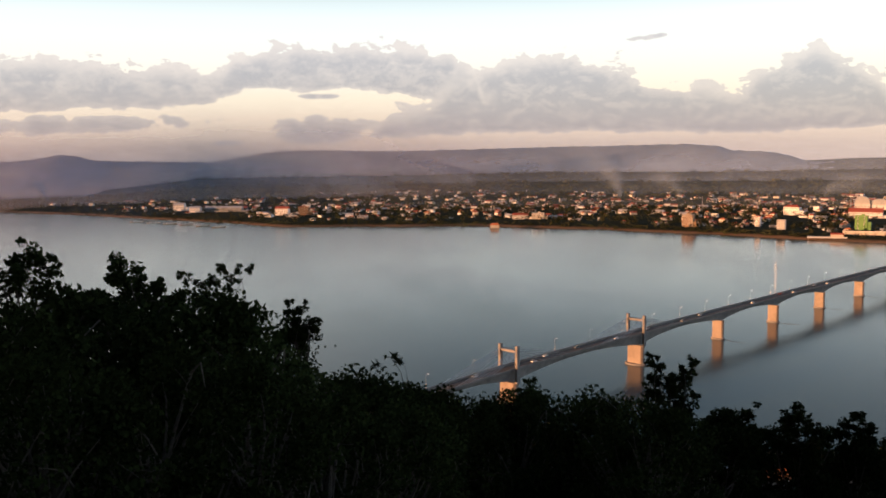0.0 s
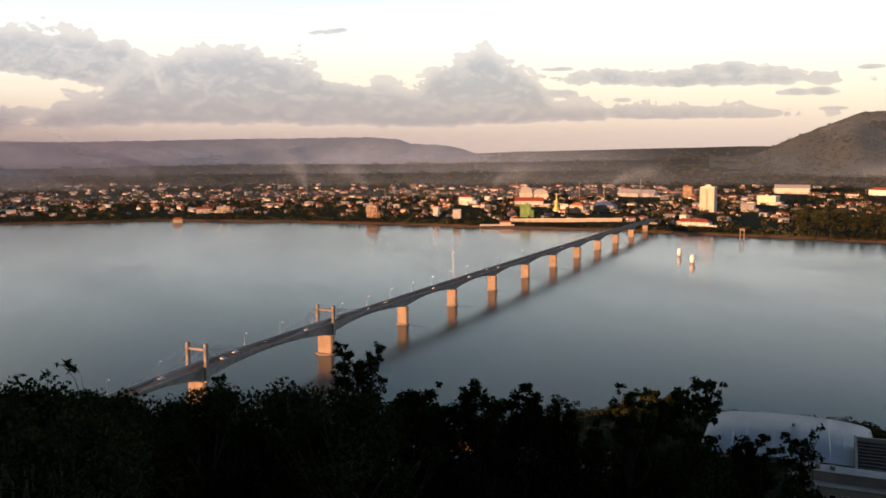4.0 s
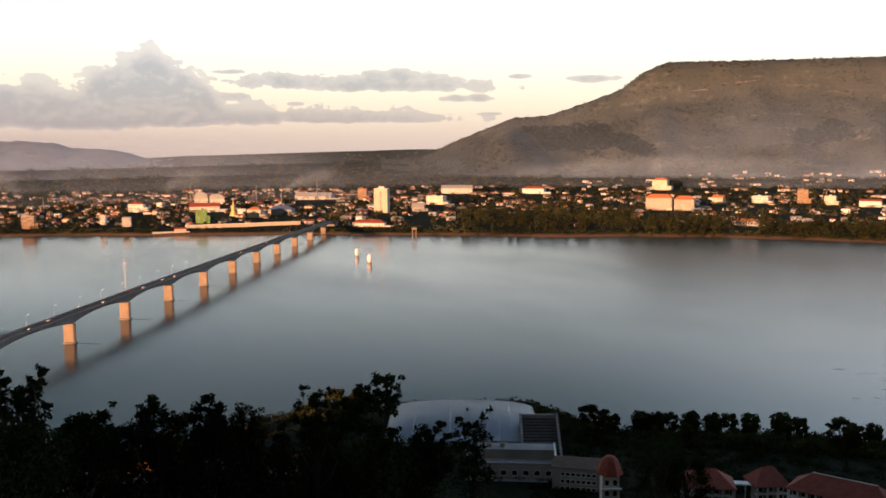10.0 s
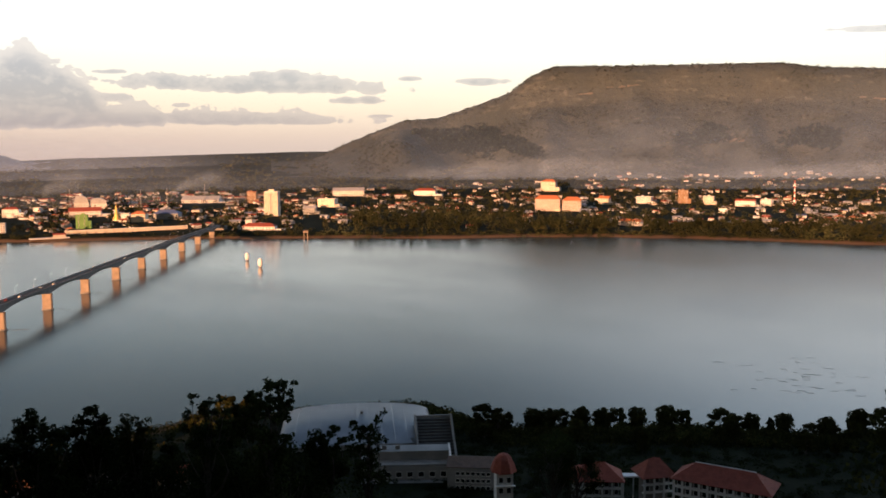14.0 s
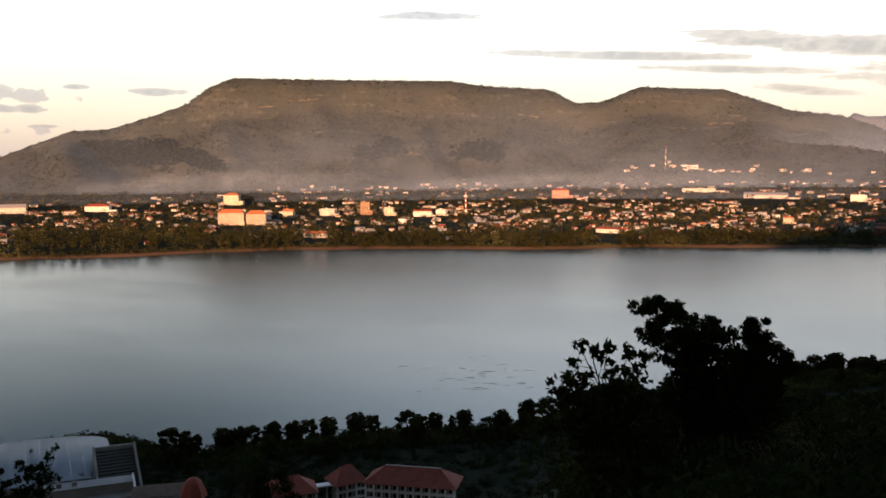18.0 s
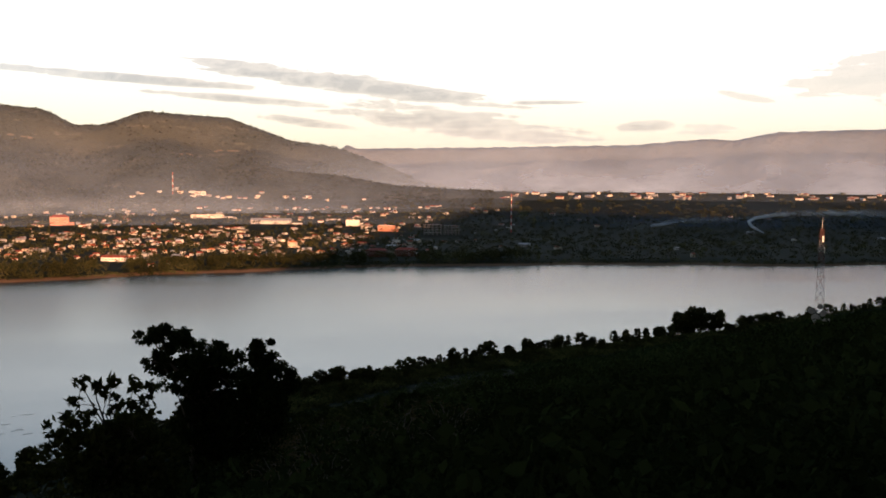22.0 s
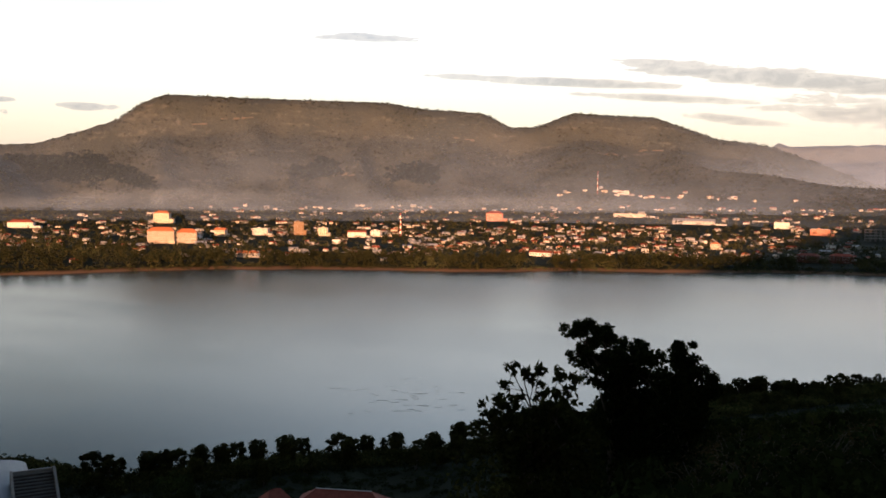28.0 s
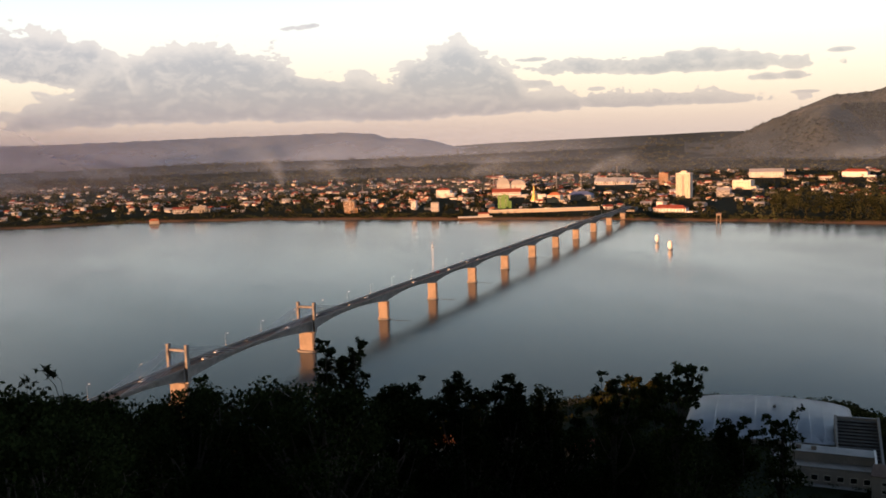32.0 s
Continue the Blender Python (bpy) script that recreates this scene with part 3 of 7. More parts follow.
def footing_mesh(w, t):
    bm = bmesh.new()
    pts = [(w / 2 * math.cos(a), t / 2 * math.sin(a)) for a in (2 * math.pi * k / 16 for k in range(16))]
    loft(bm, [[(x, y, z) for x, y in pts] for z in (-5.0, 1.1)])
    return bm


for s in PIERS:
    tower = s in (-143, 0)
    w, t = (13.0, 4.6) if tower else (9.6, 3.8)
    depth = 8.6 if tower else 7.2 if s > 0 else 3.2
    p = part("pier", pier_mesh(w, t, -5, deck_z(s) - depth), CONCRETE, bridge, "pale concrete pier glowing orange in the sun")
    p.location = (0, s, 0)
    part("pile_cap", footing_mesh(17.5 if tower else 12.0, 12 if tower else 9.0), DARK_CONCRETE, p, "low concrete pile cap at the water line")

for s in (-143, 0):
    z0 = deck_z(s) - 8.6
    for x in (-6.9, 6.9):
        bm = bmesh.new()
        loft(bm, [[(x + a * k, s + b * k, z) for a, b in ((-0.9, -1.3), (0.9, -1.3), (0.9, 1.3), (-0.9, 1.3))] for z, k in ((z0, 1.15), (deck_z(s), 1.0), (35.0, 0.95), (36.4, 0.85))])
        leg = part("tower_leg", bm, DARK_CONCRETE, bridge, "square concrete tower leg")
        part("tower_cap", bm_box(x - 1.0, x + 1.0, s - 1.35, s + 1.35, 36.4, 36.9), DARK_CONCRETE, leg)
        for side in (-1, 1):
            for k in range(6):
                bm = bmesh.new()
                far = s + side * (24 + 6.5 * k)
                tube(bm, [(x * 0.99, s + side * 1.2, 30.5 + 0.75 * k), (x * 0.82, far, deck_z(far) + 0.3)], 0.13, 5)
                part("stay_cable", bm, STEEL, bridge, "thin pale stay cable")
    part("cross_beam", bm_box(-6.0, 6.0, s - 0.9, s + 0.9, 32.6, 34.0), DARK_CONCRETE, bridge)

bm = bmesh.new()
box(bm, -8, 8, -285, -262, 2, deck_z(-269) - 1.2)
part("abutment", bm, DARK_CONCRETE, bridge, "concrete abutment on the near bank")
bm = bmesh.new()
box(bm, -8, 8, 1100, 1130, 2, deck_z(1111) - 1.2)
part("abutment", bm, DARK_CONCRETE, bridge, "concrete abutment on the town bank")


def along_bridge(s, x, z, turn=0.0):
    return pose(140.4, 662.0, 0, 0, 0, -44.76) @ pose(x, s, z, 0, 0, turn)


def street_lamp():
    e = root("street_lamp", along_bridge(-250, -5.4, deck_z(-250) + 0.22), "tall white street lamp on the bridge footway", "street lamp", "street lamps along the bridge")
    bm = bmesh.new()
    tube(bm, [(0, 0, 0), (0, 0, 8.5), (0.4, 0, 9.4), (1.6, 0, 9.7)], [0.14, 0.09, 0.07, 0.06], 6)
    part("pole", bm, STEEL, e)
    bm = bmesh.new()
    loft(bm, [[(x, y * k, z) for y, z in ((-0.2, 9.62), (0.2, 9.62), (0.14, 9.82), (-0.14, 9.82))] for x, k in ((1.4, 0.7), (1.7, 1.0), (2.4, 0.6))])
    part("lamp_head", bm, WHITE_PAINT, e, "white lamp head")
    part("base_plate", bm_box(-0.25, 0.25, -0.25, 0.25, 0, 0.05), STEEL, e)
    return e


lamp = street_lamp()
for i in range(1, 34):
    s = -250 + 40 * i
    copy_thing(lamp, along_bridge(s, -5.4, deck_z(s) + 0.22))


def car(paint, name="car", label="small white car driving on the bridge"):
    e = root(name, Matrix(), label, "car", "cars on the bridge")
    bm = bmesh.new()
    side = [(-2.1, 0.35), (2.1, 0.35), (2.2, 0.8), (1.3, 0.95), (-2.1, 1.0), (-2.2, 0.7)]
    loft(bm, [[(x * (1 - 0.03 * abs(k)), y, z) for y, z in side] for k, x in ((-1, -0.88), (0, -0.9), (0, 0.9), (1, 0.88))])
    body = part("body", bm, paint, e)
    bm = bmesh.new()
    loft(bm, [[(x, 1.2, 0.96), (x, 0.5, 1.5), (x, -1.5, 1.52), (x, -2.0, 0.98)] for x in (-0.8, 0.8)])
    part("cabin", bm, DARK_GLASS, body, "dark glazed cabin")
    part("roof_panel", bm_box(-0.78, 0.78, -1.45, 0.45, 1.515, 1.56), paint, body)
    for x in (-0.78, 0.78):
        for y in (-1.35, 1.35):
            bm = bmesh.new()
            tube(bm, [(x - 0.1, y, 0.33), (x + 0.1, y, 0.33)], 0.33, 10)
            part("wheel", bm, RUBBER, e)
    return e


white_car, red_car, grey_car = car(WHITE_PAINT), car(RED_PAINT, label="small red car driving on the bridge"), car(STEEL, label="silver grey car driving on the bridge")
spots = [(-212, 1, 0), (-172, -1, 0), (-121, 1, 0), (-104, -1, 0), (-70, -1, 2), (-28, 1, 0), (18, -1, 0), (62, 1, 2), (96, -1, 0), (180, 1, 0), (243, -1, 1), (262, 1, 0), (318, -1, 0), (340, 1, 0), (455, -1, 2), (560, 1, 0), (690, -1, 0), (815, 1, 2)]
first = {0: white_car, 1: red_car, 2: grey_car}
placed = set()
for s, lane, which in spots:
    m = along_bridge(s, 2.0 * lane, deck_z(s) + 0.06, 0 if lane > 0 else 180)
    if which in placed:
        copy_thing(first[which], m)
    else:
        first[which].matrix_basis = m
        placed.add(which)


# ---- buildings ----
def roof_mesh(w, d, z, rise, eave, kind):
    bm = bmesh.new()
    a, b = w / 2 + eave, d / 2 + eave
    if kind == "flat":
        box(bm, -w / 2 - 0.15, w / 2 + 0.15, -d / 2 - 0.15, d / 2 + 0.15, z + 0.004, z + 0.35)
        for x0, x1, y0, y1 in ((-w / 2 - 0.15, w / 2 + 0.15, -d / 2 - 0.15, -d / 2 + 0.1), (-w / 2 - 0.15, w / 2 + 0.15, d / 2 - 0.1, d / 2 + 0.15), (-w / 2 - 0.15, -w / 2 + 0.1, -d / 2 + 0.1, d / 2 - 0.1), (w / 2 - 0.1, w / 2 + 0.15, -d / 2 + 0.1, d / 2 - 0.1)):
            box(bm, x0, x1, y0, y1, z + 0.35, z + 1.0)
        return bm
    cut = min(b, a * 0.7) if kind == "hip" else 0.0
    low = [bm.verts.new(c) for c in ((-a, -b, z), (a, -b, z), (a, b, z), (-a, b, z))]
    up = [bm.verts.new(c) for c in ((-a, -b, z + 0.18), (a, -b, z + 0.18), (a, b, z + 0.18), (-a, b, z + 0.18))]
    r0, r1 = bm.verts.new((-a + cut, 0, z + rise)), bm.verts.new((a - cut, 0, z + rise))
    for q in ((low[3], low[2], low[1], low[0]), (low[0], low[1], up[1], up[0]), (low[1], low[2], up[2], up[1]), (low[2], low[3], up[3], up[2]), (low[3], low[0], up[0], up[3]),
              (up[0], up[1], r1, r0), (up[2], up[3], r0, r1), (up[1], up[2], r1), (up[3], up[0], r0)):
        bm.faces.new(q)
    return bm


WINDOW_MESHES = {}


def window_pane(w, h, parent, x, y, z, turn=0.0):
    """A recessed-looking pane in a raised frame, its mesh shared between alike ones."""
    key = (round(w, 1), round(h, 1))
    if key not in WINDOW_MESHES:
        bm = bmesh.new()
        box(bm, -w / 2, w / 2, -0.03, 0.02, -h / 2, h / 2, 0)
        for x0, x1, z0, z1 in ((-w / 2 - 0.15, w / 2 + 0.15, h / 2, h / 2 + 0.18), (-w / 2 - 0.15, w / 2 + 0.15, -h / 2 - 0.22, -h / 2), (-w / 2 - 0.15, -w / 2, -h / 2, h / 2), (w / 2, w / 2 + 0.15, -h / 2, h / 2)):
            box(bm, x0, x1, -0.14, 0.02, z0, z1, 1)
        me = bpy.data.meshes.new("window")
        bm.to_mesh(me)
        bm.free()
        me.materials.append(DARK_GLASS)
        me.materials.append(WHITE_PAINT)
        WINDOW_MESHES[key] = me
    ob = new("window", WINDOW_MESHES[key])
    ob.parent = parent
    ob.matrix_basis = pose(x, y, z, 0, 0, turn)
    return ob


def building(name, w, d, h, wall, roof, kind, storeys, bays, label, category="building", m=None, group="", eave=0.8, rise=None, side_bays=0, win=(1.3, 1.5)):
    e = root(name, m or Matrix(), label, category, group)
    body = part("wall", bm_box(-w / 2, w / 2, -d / 2, d / 2, -3.0, h), wall, e)
    part("roof", roof_mesh(w, d, h, rise or min(w, d) * 0.32, eave, kind), roof, e)
    step = h / storeys
    for k in range(storeys):
        for b in range(bays):
            window_pane(win[0], min(win[1], step * 0.55), body, -w / 2 + w * (b + 0.5) / bays, -d / 2 - 0.022, step * (k + 0.55))
        for b in range(side_bays):
            window_pane(win[0], min(win[1], step * 0.55), body, -w / 2 - 0.022, -d / 2 + d * (b + 0.5) / side_bays, step * (k + 0.55), 270)
        if k and category == "building":
            part("floor_band", bm_box(-w / 2 - 0.3, w / 2 + 0.3, -d / 2 - 0.9, -d / 2 - 0.004, step * k - 0.3, step * k + 0.15), wall, body)
    if category == "building" and w > 18:
        u = math.sin(w * 3.1 + h)
        if kind == "flat":
            part("stair_house", bm_box(w * 0.12 * u - 2.6, w * 0.12 * u + 2.6, -2, 2.6, h + 0.36, h + 3.6), wall, e)
            for k in range(3):
                bm = bmesh.new()
                x = w * (0.12 + 0.1 * k) * (1 if u > 0 else -1) + 5 * (1 if u > 0 else -1)
                if abs(x) < w / 2 - 1:
                    tube(bm, [(x, -d * 0.2, h + 0.36), (x, -d * 0.2, h + 2.4)], 0.8, 10)
                    part("water_tank", bm, TIN_ROOF, e, "round metal water tank")
        part("annexe", bm_box(w / 2 + 0.01, w / 2 + w * 0.28, -d * 0.42, d * 0.3, -3, h * (0.45 + 0.15 * u)), wall, e)
        part("porch", bm_box(-w * 0.22 + w * 0.1 * u, w * 0.2 + w * 0.1 * u, -d / 2 - 4.2, -d / 2 - 0.95, -3, min(4.0, h * 0.3)), wall, e)
    return e


def spot(az, r, turn=0.0, lift=0.0, size=1.0):
    x, y, _ = polar(az, r)
    m = pose(x, y, max(ground_z(x, y), 0.2) + lift, 0, 0, -az + turn)
    return m @ Matrix.Diagonal((size, size, size, 1)) if size != 1.0 else m


T = "building"
# landmarks of the town, from the upstream end of the view to the downstream end
building("apartment_tower", 30, 20, 52, CREAM_WALL, WHITE_WALL, "flat", 13, 4, "tall cream hotel tower catching the low sun", "tower block", spot(35.6, 2010, -16), side_bays=3)
part("stair_strip", bm_box(-1.3, 1.3, -10.35, -10.03, 2, 48), GREY_WALL, bpy.data.objects["apartment_tower"], "dark vertical strip up the tower front")
part("roof_house", bm_box(-6, 6, -5, 5, 53.1, 57.5), CREAM_WALL, bpy.data.objects["apartment_tower"])
LANDMARKS = [
    ("riverside_restaurant", 34.8, 1690, 60, 18, 7, WHITE_WALL, RED_ROOF, "hip", 2, 10, "low white riverside restaurant with red roofs"),
    ("green_hoarding_house", 24.6, 1838, 21, 14, 25, GREEN_WALL, GREEN_WALL, "flat", 6, 2, "block wrapped in bright green sheeting"),
    ("yellow_villa", 27.8, 1934, 29, 18, 16, CREAM_WALL, ORANGE_ROOF, "hip", 3, 6, "yellow villa with a tiled roof"),
    ("glass_fronted_hall", 29.4, 1992, 52, 24, 12, GREY_WALL, BLUE_ROOF, "hip", 2, 8, "grey hall with a bluish sheet roof"),
    ("market_hall", 24.8, 2144, 66, 26, 12, WHITE_WALL, RED_ROOF, "gable", 2, 16, "long white market hall with a red roof"),
    ("school", 20.9, 2198, 35, 16, 18, WHITE_WALL, RED_ROOF, "hip", 3, 7, "white three-storey school building with a red roof"),
    ("covered_market", 31.4, 2566, 100, 34, 8, WHITE_WALL, TIN_ROOF, "gable", 1, 18, "long covered market under a pale sheet roof"),
    ("ochre_block", 34.4, 2502, 24, 16, 30, BROWN_WALL, RED_ROOF, "flat", 7, 4, "ochre apartment block among trees"),
    ("warehouse", 40.3, 2742, 92, 30, 15, WHITE_WALL, TIN_ROOF, "gable", 2, 12, "big white warehouse with a pale sheet roof"),
    ("sports_hall", 39.0, 2282, 44, 26, 20, CREAM_WALL, TIN_ROOF, "flat", 2, 6, "pale yellow windowed hall in full sun"),
    # shade on this white depot is put into its grey wall colour
    ("grey_depot", 37.9, 2034, 28, 16, 14, GREY_WALL, TIN_ROOF, "gable", 2, 5, "grey depot in the shade of trees"),
    ("red_roofed_office", 45.1, 2722, 66, 22, 14, WHITE_WALL, RED_ROOF, "hip", 2, 12, "white office with a red roof"),
    ("hilltop_hotel", 52.8, 2894, 47, 22, 30, CREAM_WALL, ORANGE_ROOF, "hip", 6, 8, "cream hotel block behind the river hotel"),
    ("river_bungalow", 57.8, 1732, 44, 14, 8, WHITE_WALL, ORANGE_ROOF, "hip", 1, 8, "low white bungalow with an orange roof"),
    ("orange_tower_block", 60.9, 2386, 25, 16, 33, BROWN_WALL, BROWN_ROOF, "flat", 8, 4, "orange-brown tower block standing among low houses"),
    ("clinic", 58.6, 2370, 39, 18, 16, WHITE_WALL, TIN_ROOF, "flat", 3, 8, "white flat-roofed clinic building in the town"),
    ("green_block", 62.4, 2338, 25, 16, 20, CREAM_WALL, TIN_ROOF, "flat", 5, 5, "pale green-cream block of five storeys"),
    ("long_school", 64.5, 2288, 46, 14, 13, WHITE_WALL, RED_ROOF, "gable", 2, 10, "long school with an orange-red roof"),
    ("white_cube_house", 65.7, 2316, 25, 16, 15, WHITE_WALL, TIN_ROOF, "flat", 3, 5, "white cubic house with a flat roof"),
    ("temple_hall", 56.2, 2322, 27, 18, 15, CREAM_WALL, ORANGE_ROOF, "gable", 2, 5, "temple hall with a steep gabled roof"),
    ("hillside_factory", 65.6, 3736, 88, 40, 22, WHITE_WALL, TIN_ROOF, "gable", 2, 12, "white factory at the foot of the mountain"),
    ("pink_building", 73.1, 3044, 54, 22, 25, PINK_WALL, RED_ROOF, "hip", 5, 9, "salmon-pink public building with a red roof"),
    ("long_white_hall", 85.2, 3028, 130, 24, 10, WHITE_WALL, TIN_ROOF, "gable", 2, 18, "very long white hall with a sheet roof"),
    ("white_terrace", 81.4, 3264, 110, 24, 11, WHITE_WALL, TIN_ROOF, "flat", 3, 18, "white terrace of shops"),
    ("riverside_house", 86.5, 2114, 20, 14, 12, CREAM_WALL, ORANGE_ROOF, "hip", 2, 4, "bright cream house among bank trees"),
    ("boat_house", 76.0, 1792, 43, 12, 7, WHITE_WALL, RED_ROOF, "gable", 1, 7, "low white boat house near the bank"),
    ("shop_block", 90.2, 2944, 43, 20, 18, WHITE_WALL, TIN_ROOF, "flat", 3, 8, "white shop block at the shadow's edge"),
    ("pink_shop_block", 92.3, 2746, 47, 20, 17, PINK_WALL, TIN_ROOF, "flat", 3, 8, "reddish flat-roofed shop block near the shade"),
    ("red_gate_house", 91.7, 1860, 40, 14, 13, SHADED_RED_WALL, RED_ROOF, "hip", 3, 8, "dark red riverside villa in shade"),
    ("red_twin_house", 93.5, 1878, 42, 14, 13, SHADED_RED_WALL, RED_ROOF, "hip", 3, 8, "second dark red riverside villa in shade"),
    ("riverside_hotel", 5.9, 2046, 27, 16, 13, CREAM_WALL, TIN_ROOF, "flat", 4, 7, "cream flat-roofed riverside hotel of four storeys"),
    ("riverside_annexe", 4.8, 2056, 34, 14, 9, WHITE_WALL, RED_ROOF, "gable", 2, 9, "white annexe beside the hotel"),
    ("orange_block", 15.0, 1866, 22, 14, 23, BROWN_WALL, TIN_ROOF, "flat", 7, 6, "orange-brown block above the bank"),
    ("white_block", 20.3, 1814, 15, 12, 17, WHITE_WALL, TIN_ROOF, "flat", 5, 4, "white block above the bank"),
    ("narrow_house", 19.0, 1870, 10, 10, 19, WHITE_WALL, RED_ROOF, "flat", 6, 3, "narrow tall white house above the bank"),
    ("mission_house", -16.1, 2580, 30, 16, 16, WHITE_WALL, TIN_ROOF, "gable", 3, 6, "white gabled house among shore trees"),
    ("mill", -15.2, 2496, 30, 14, 11, WHITE_WALL, TIN_ROOF, "gable", 1, 5, "low white mill shed with a sheet roof"),
    ("long_barracks", -13.5, 2488, 100, 16, 10, GREY_WALL, TIN_ROOF, "gable", 2, 18, "long grey-white barracks with a sheet roof"),
    ("tall_shop_house", -10.0, 2274, 33, 16, 16, WHITE_WALL, RED_ROOF, "gable", 3, 6, "white shop house by the shore"),
    ("red_brick_house", -8.7, 2254, 24, 14, 20, BROWN_WALL, RED_ROOF, "flat", 4, 4, "red-brown house by the shore"),
]
for name, az, r, w, d, h, wall, roof, kind, st, bays, label in LANDMARKS:
    building(name, w, d, h, wall, roof, kind, st, bays, label, T, spot(az, r, -12 - 9 * math.sin(az * 7.3)), win=(2.0, 2.0))

# the large river hotel: two wings under orange roofs
HOTEL_WALL = plain("pinkish_plaster", (0.40, 0.33, 0.28), (0.48, 0.40, 0.34), 0.12, 0.85, 0.1, 0.1)
hotel = root("river_hotel", spot(53.3, 2076, -8), "large cream riverside hotel with two orange-roofed wings", "hotel")
for x, w, h in ((-21, 56, 27), (34, 42, 24)):
    wing = part("wing", bm_box(x - w / 2, x + w / 2, -9, 9, -3, h), HOTEL_WALL, hotel)
    bm = roof_mesh(w, 18, h, 8.5, 1.2, "hip")
    bmesh.ops.translate(bm, vec=(x, 0, 0), verts=bm.verts)
    part("roof", bm, ORANGE_ROOF, hotel, "orange tiled hip roof")
    for k in range(6):
        for b in range(int(w / 4.5)):
            window_pane(2.2, 2.0, wing, x - w / 2 + w * (b + 0.5) / int(w / 4.5), -9.022, h / 6 * (k + 0.55))
part("porch", bm_box(-3, 9, -15, -9.01, -3, 6), CREAM_WALL, hotel)


def stupa(az, r, h):
    e = root("stupa", spot(az, r), "pale gilded temple stupa", "stupa")
    bm = bmesh.new()
    prof = [(8.5, 0), (8.5, 3), (7, 3.2), (6.5, 7), (4.6, 8), (4.4, 13), (2.6, 19), (1.5, 26), (0.6, 33), (0.12, h)]
    loft(bm, [[(q * math.cos(a), q * math.sin(a), z) for a in (2 * math.pi * k / 12 for k in range(12))] for q, z in prof])
    part("spire", bm, GOLD, e)
    part("plinth", bm_box(-10, 10, -10, 10, -3, 1.2), WHITE_WALL, e)
    return e


stupa(26.5, 1986, 39)


def domed_hall(az, r, w, h):
    e = root("domed_hall", spot(az, r), "white hall under a rounded pale roof", "hall", "domed halls")
    part("wall", bm_box(-w / 2, w / 2, -w / 3, w / 3, -3, h * 0.45), WHITE_WALL, e)
    bm = bmesh.new()
    loft(bm, [[(w / 2 * math.cos(b), y, h * 0.45 + h * 0.55 * math.sin(b)) for b in (math.pi * k / 12 for k in range(13))] for y in (-w / 3 - 0.5, w / 3 + 0.5)])
    part("roof", bm, TIN_ROOF, e, "curved sheet roof", smooth=False)
    for b in range(5):
        window_pane(1.6, 2.4, e, -w / 2 + w * (b + 0.5) / 5, -w / 3 - 0.022, h * 0.22)


domed_hall(24.6, 2438, 34, 32)
domed_hall(25.5, 2444, 41, 26)

# unfinished concrete frames on the shaded shore
for az, r, w, h in ((95.2, 2604, 50, 30), (96.4, 2622, 44, 27)):
    e = root("concrete_frame", spot(az, r, 10), "unfinished concrete building frame in shade", "building frame", "unfinished frames")
    for k in range(4):
        part("floor_slab", bm_box(-w / 2, w / 2, -9, 9, h * (k + 1) / 4 - 0.5, h * (k + 1) / 4), DARK_CONCRETE, e)
    for x in np.linspace(-w / 2 + 0.6, w / 2 - 0.6, 5):
        for y in (-8.4, 8.4):
            part("column", bm_box(x - 0.6, x + 0.6, y - 0.6, y + 0.6, -3, h - 0.52), DARK_CONCRETE, e)

# the river wall, the landing and the intake tower
e = root("river_wall", spot(27.1, 1742, 8), "long pale retaining wall above the bank", "wall")
part("wall", bm_box(-106, 106, -1, 1, -6, 6.5), CREAM_WALL, e)
part("coping", bm_box(-106.5, 106.5, -1.3, 1.3, 6.504, 7.1), WHITE_WALL, e)
for k in range(14):
    part("buttress", bm_box(-103 + 15.5 * k, -101.6 + 15.5 * k, -2.2, -1.004, -6, 5.2), CREAM_WALL, e)
e = root("landing_stage", spot(22.8, 1712, 4), "low white ferry landing stage at the shore", "landing stage")
part("deck", bm_box(-32, 32, -6, 6, 0, 2.2), WHITE_WALL, e)
part("shed", bm_box(6, 26, -4, 4, 2.204, 6.5), CREAM_WALL, e)
bm = roof_mesh(20, 8, 6.5, 2.6, 0.8, "gable")
bmesh.ops.translate(bm, vec=(16, 0, 0), verts=bm.verts)
part("roof", bm, RED_ROOF, e)
for x in range(-30, 31, 10):
    part("post", bm_box(x - 0.4, x + 0.4, -5.6, -4.8, -5, -0.004), DARK_CONCRETE, e)
e = root("intake_tower", spot(37.6, 1556), "small water intake tower on legs at the shore", "intake tower")
for x in (-3, 3):
    for y in (-3, 3):
        part("leg", bm_box(x - 0.6, x + 0.6, y - 0.6, y + 0.6, -5, 14), CONCRETE, e)
part("cabin", bm_box(-4.0, 4.0, -4.0, 4.0, 14.004, 17), CONCRETE, e)
part("roof", roof_mesh(8.0, 8.0, 17, 1.6, 0.6, "hip"), BROWN_ROOF, e)
e = root("floating_restaurant", spot(3.2, 1905), "orange-lit floating restaurant moored at the shore", "floating restaurant")
part("pontoon", bm_box(-11, 11, -5, 5, -0.5, 1.4), DARK_CONCRETE, e)
part("cabin", bm_box(-9, 9, -3.5, 3.5, 1.404, 7), CREAM_WALL, e)
part("roof", roof_mesh(18, 7, 7, 4.5, 1.2, "hip"), ORANGE_ROOF, e)
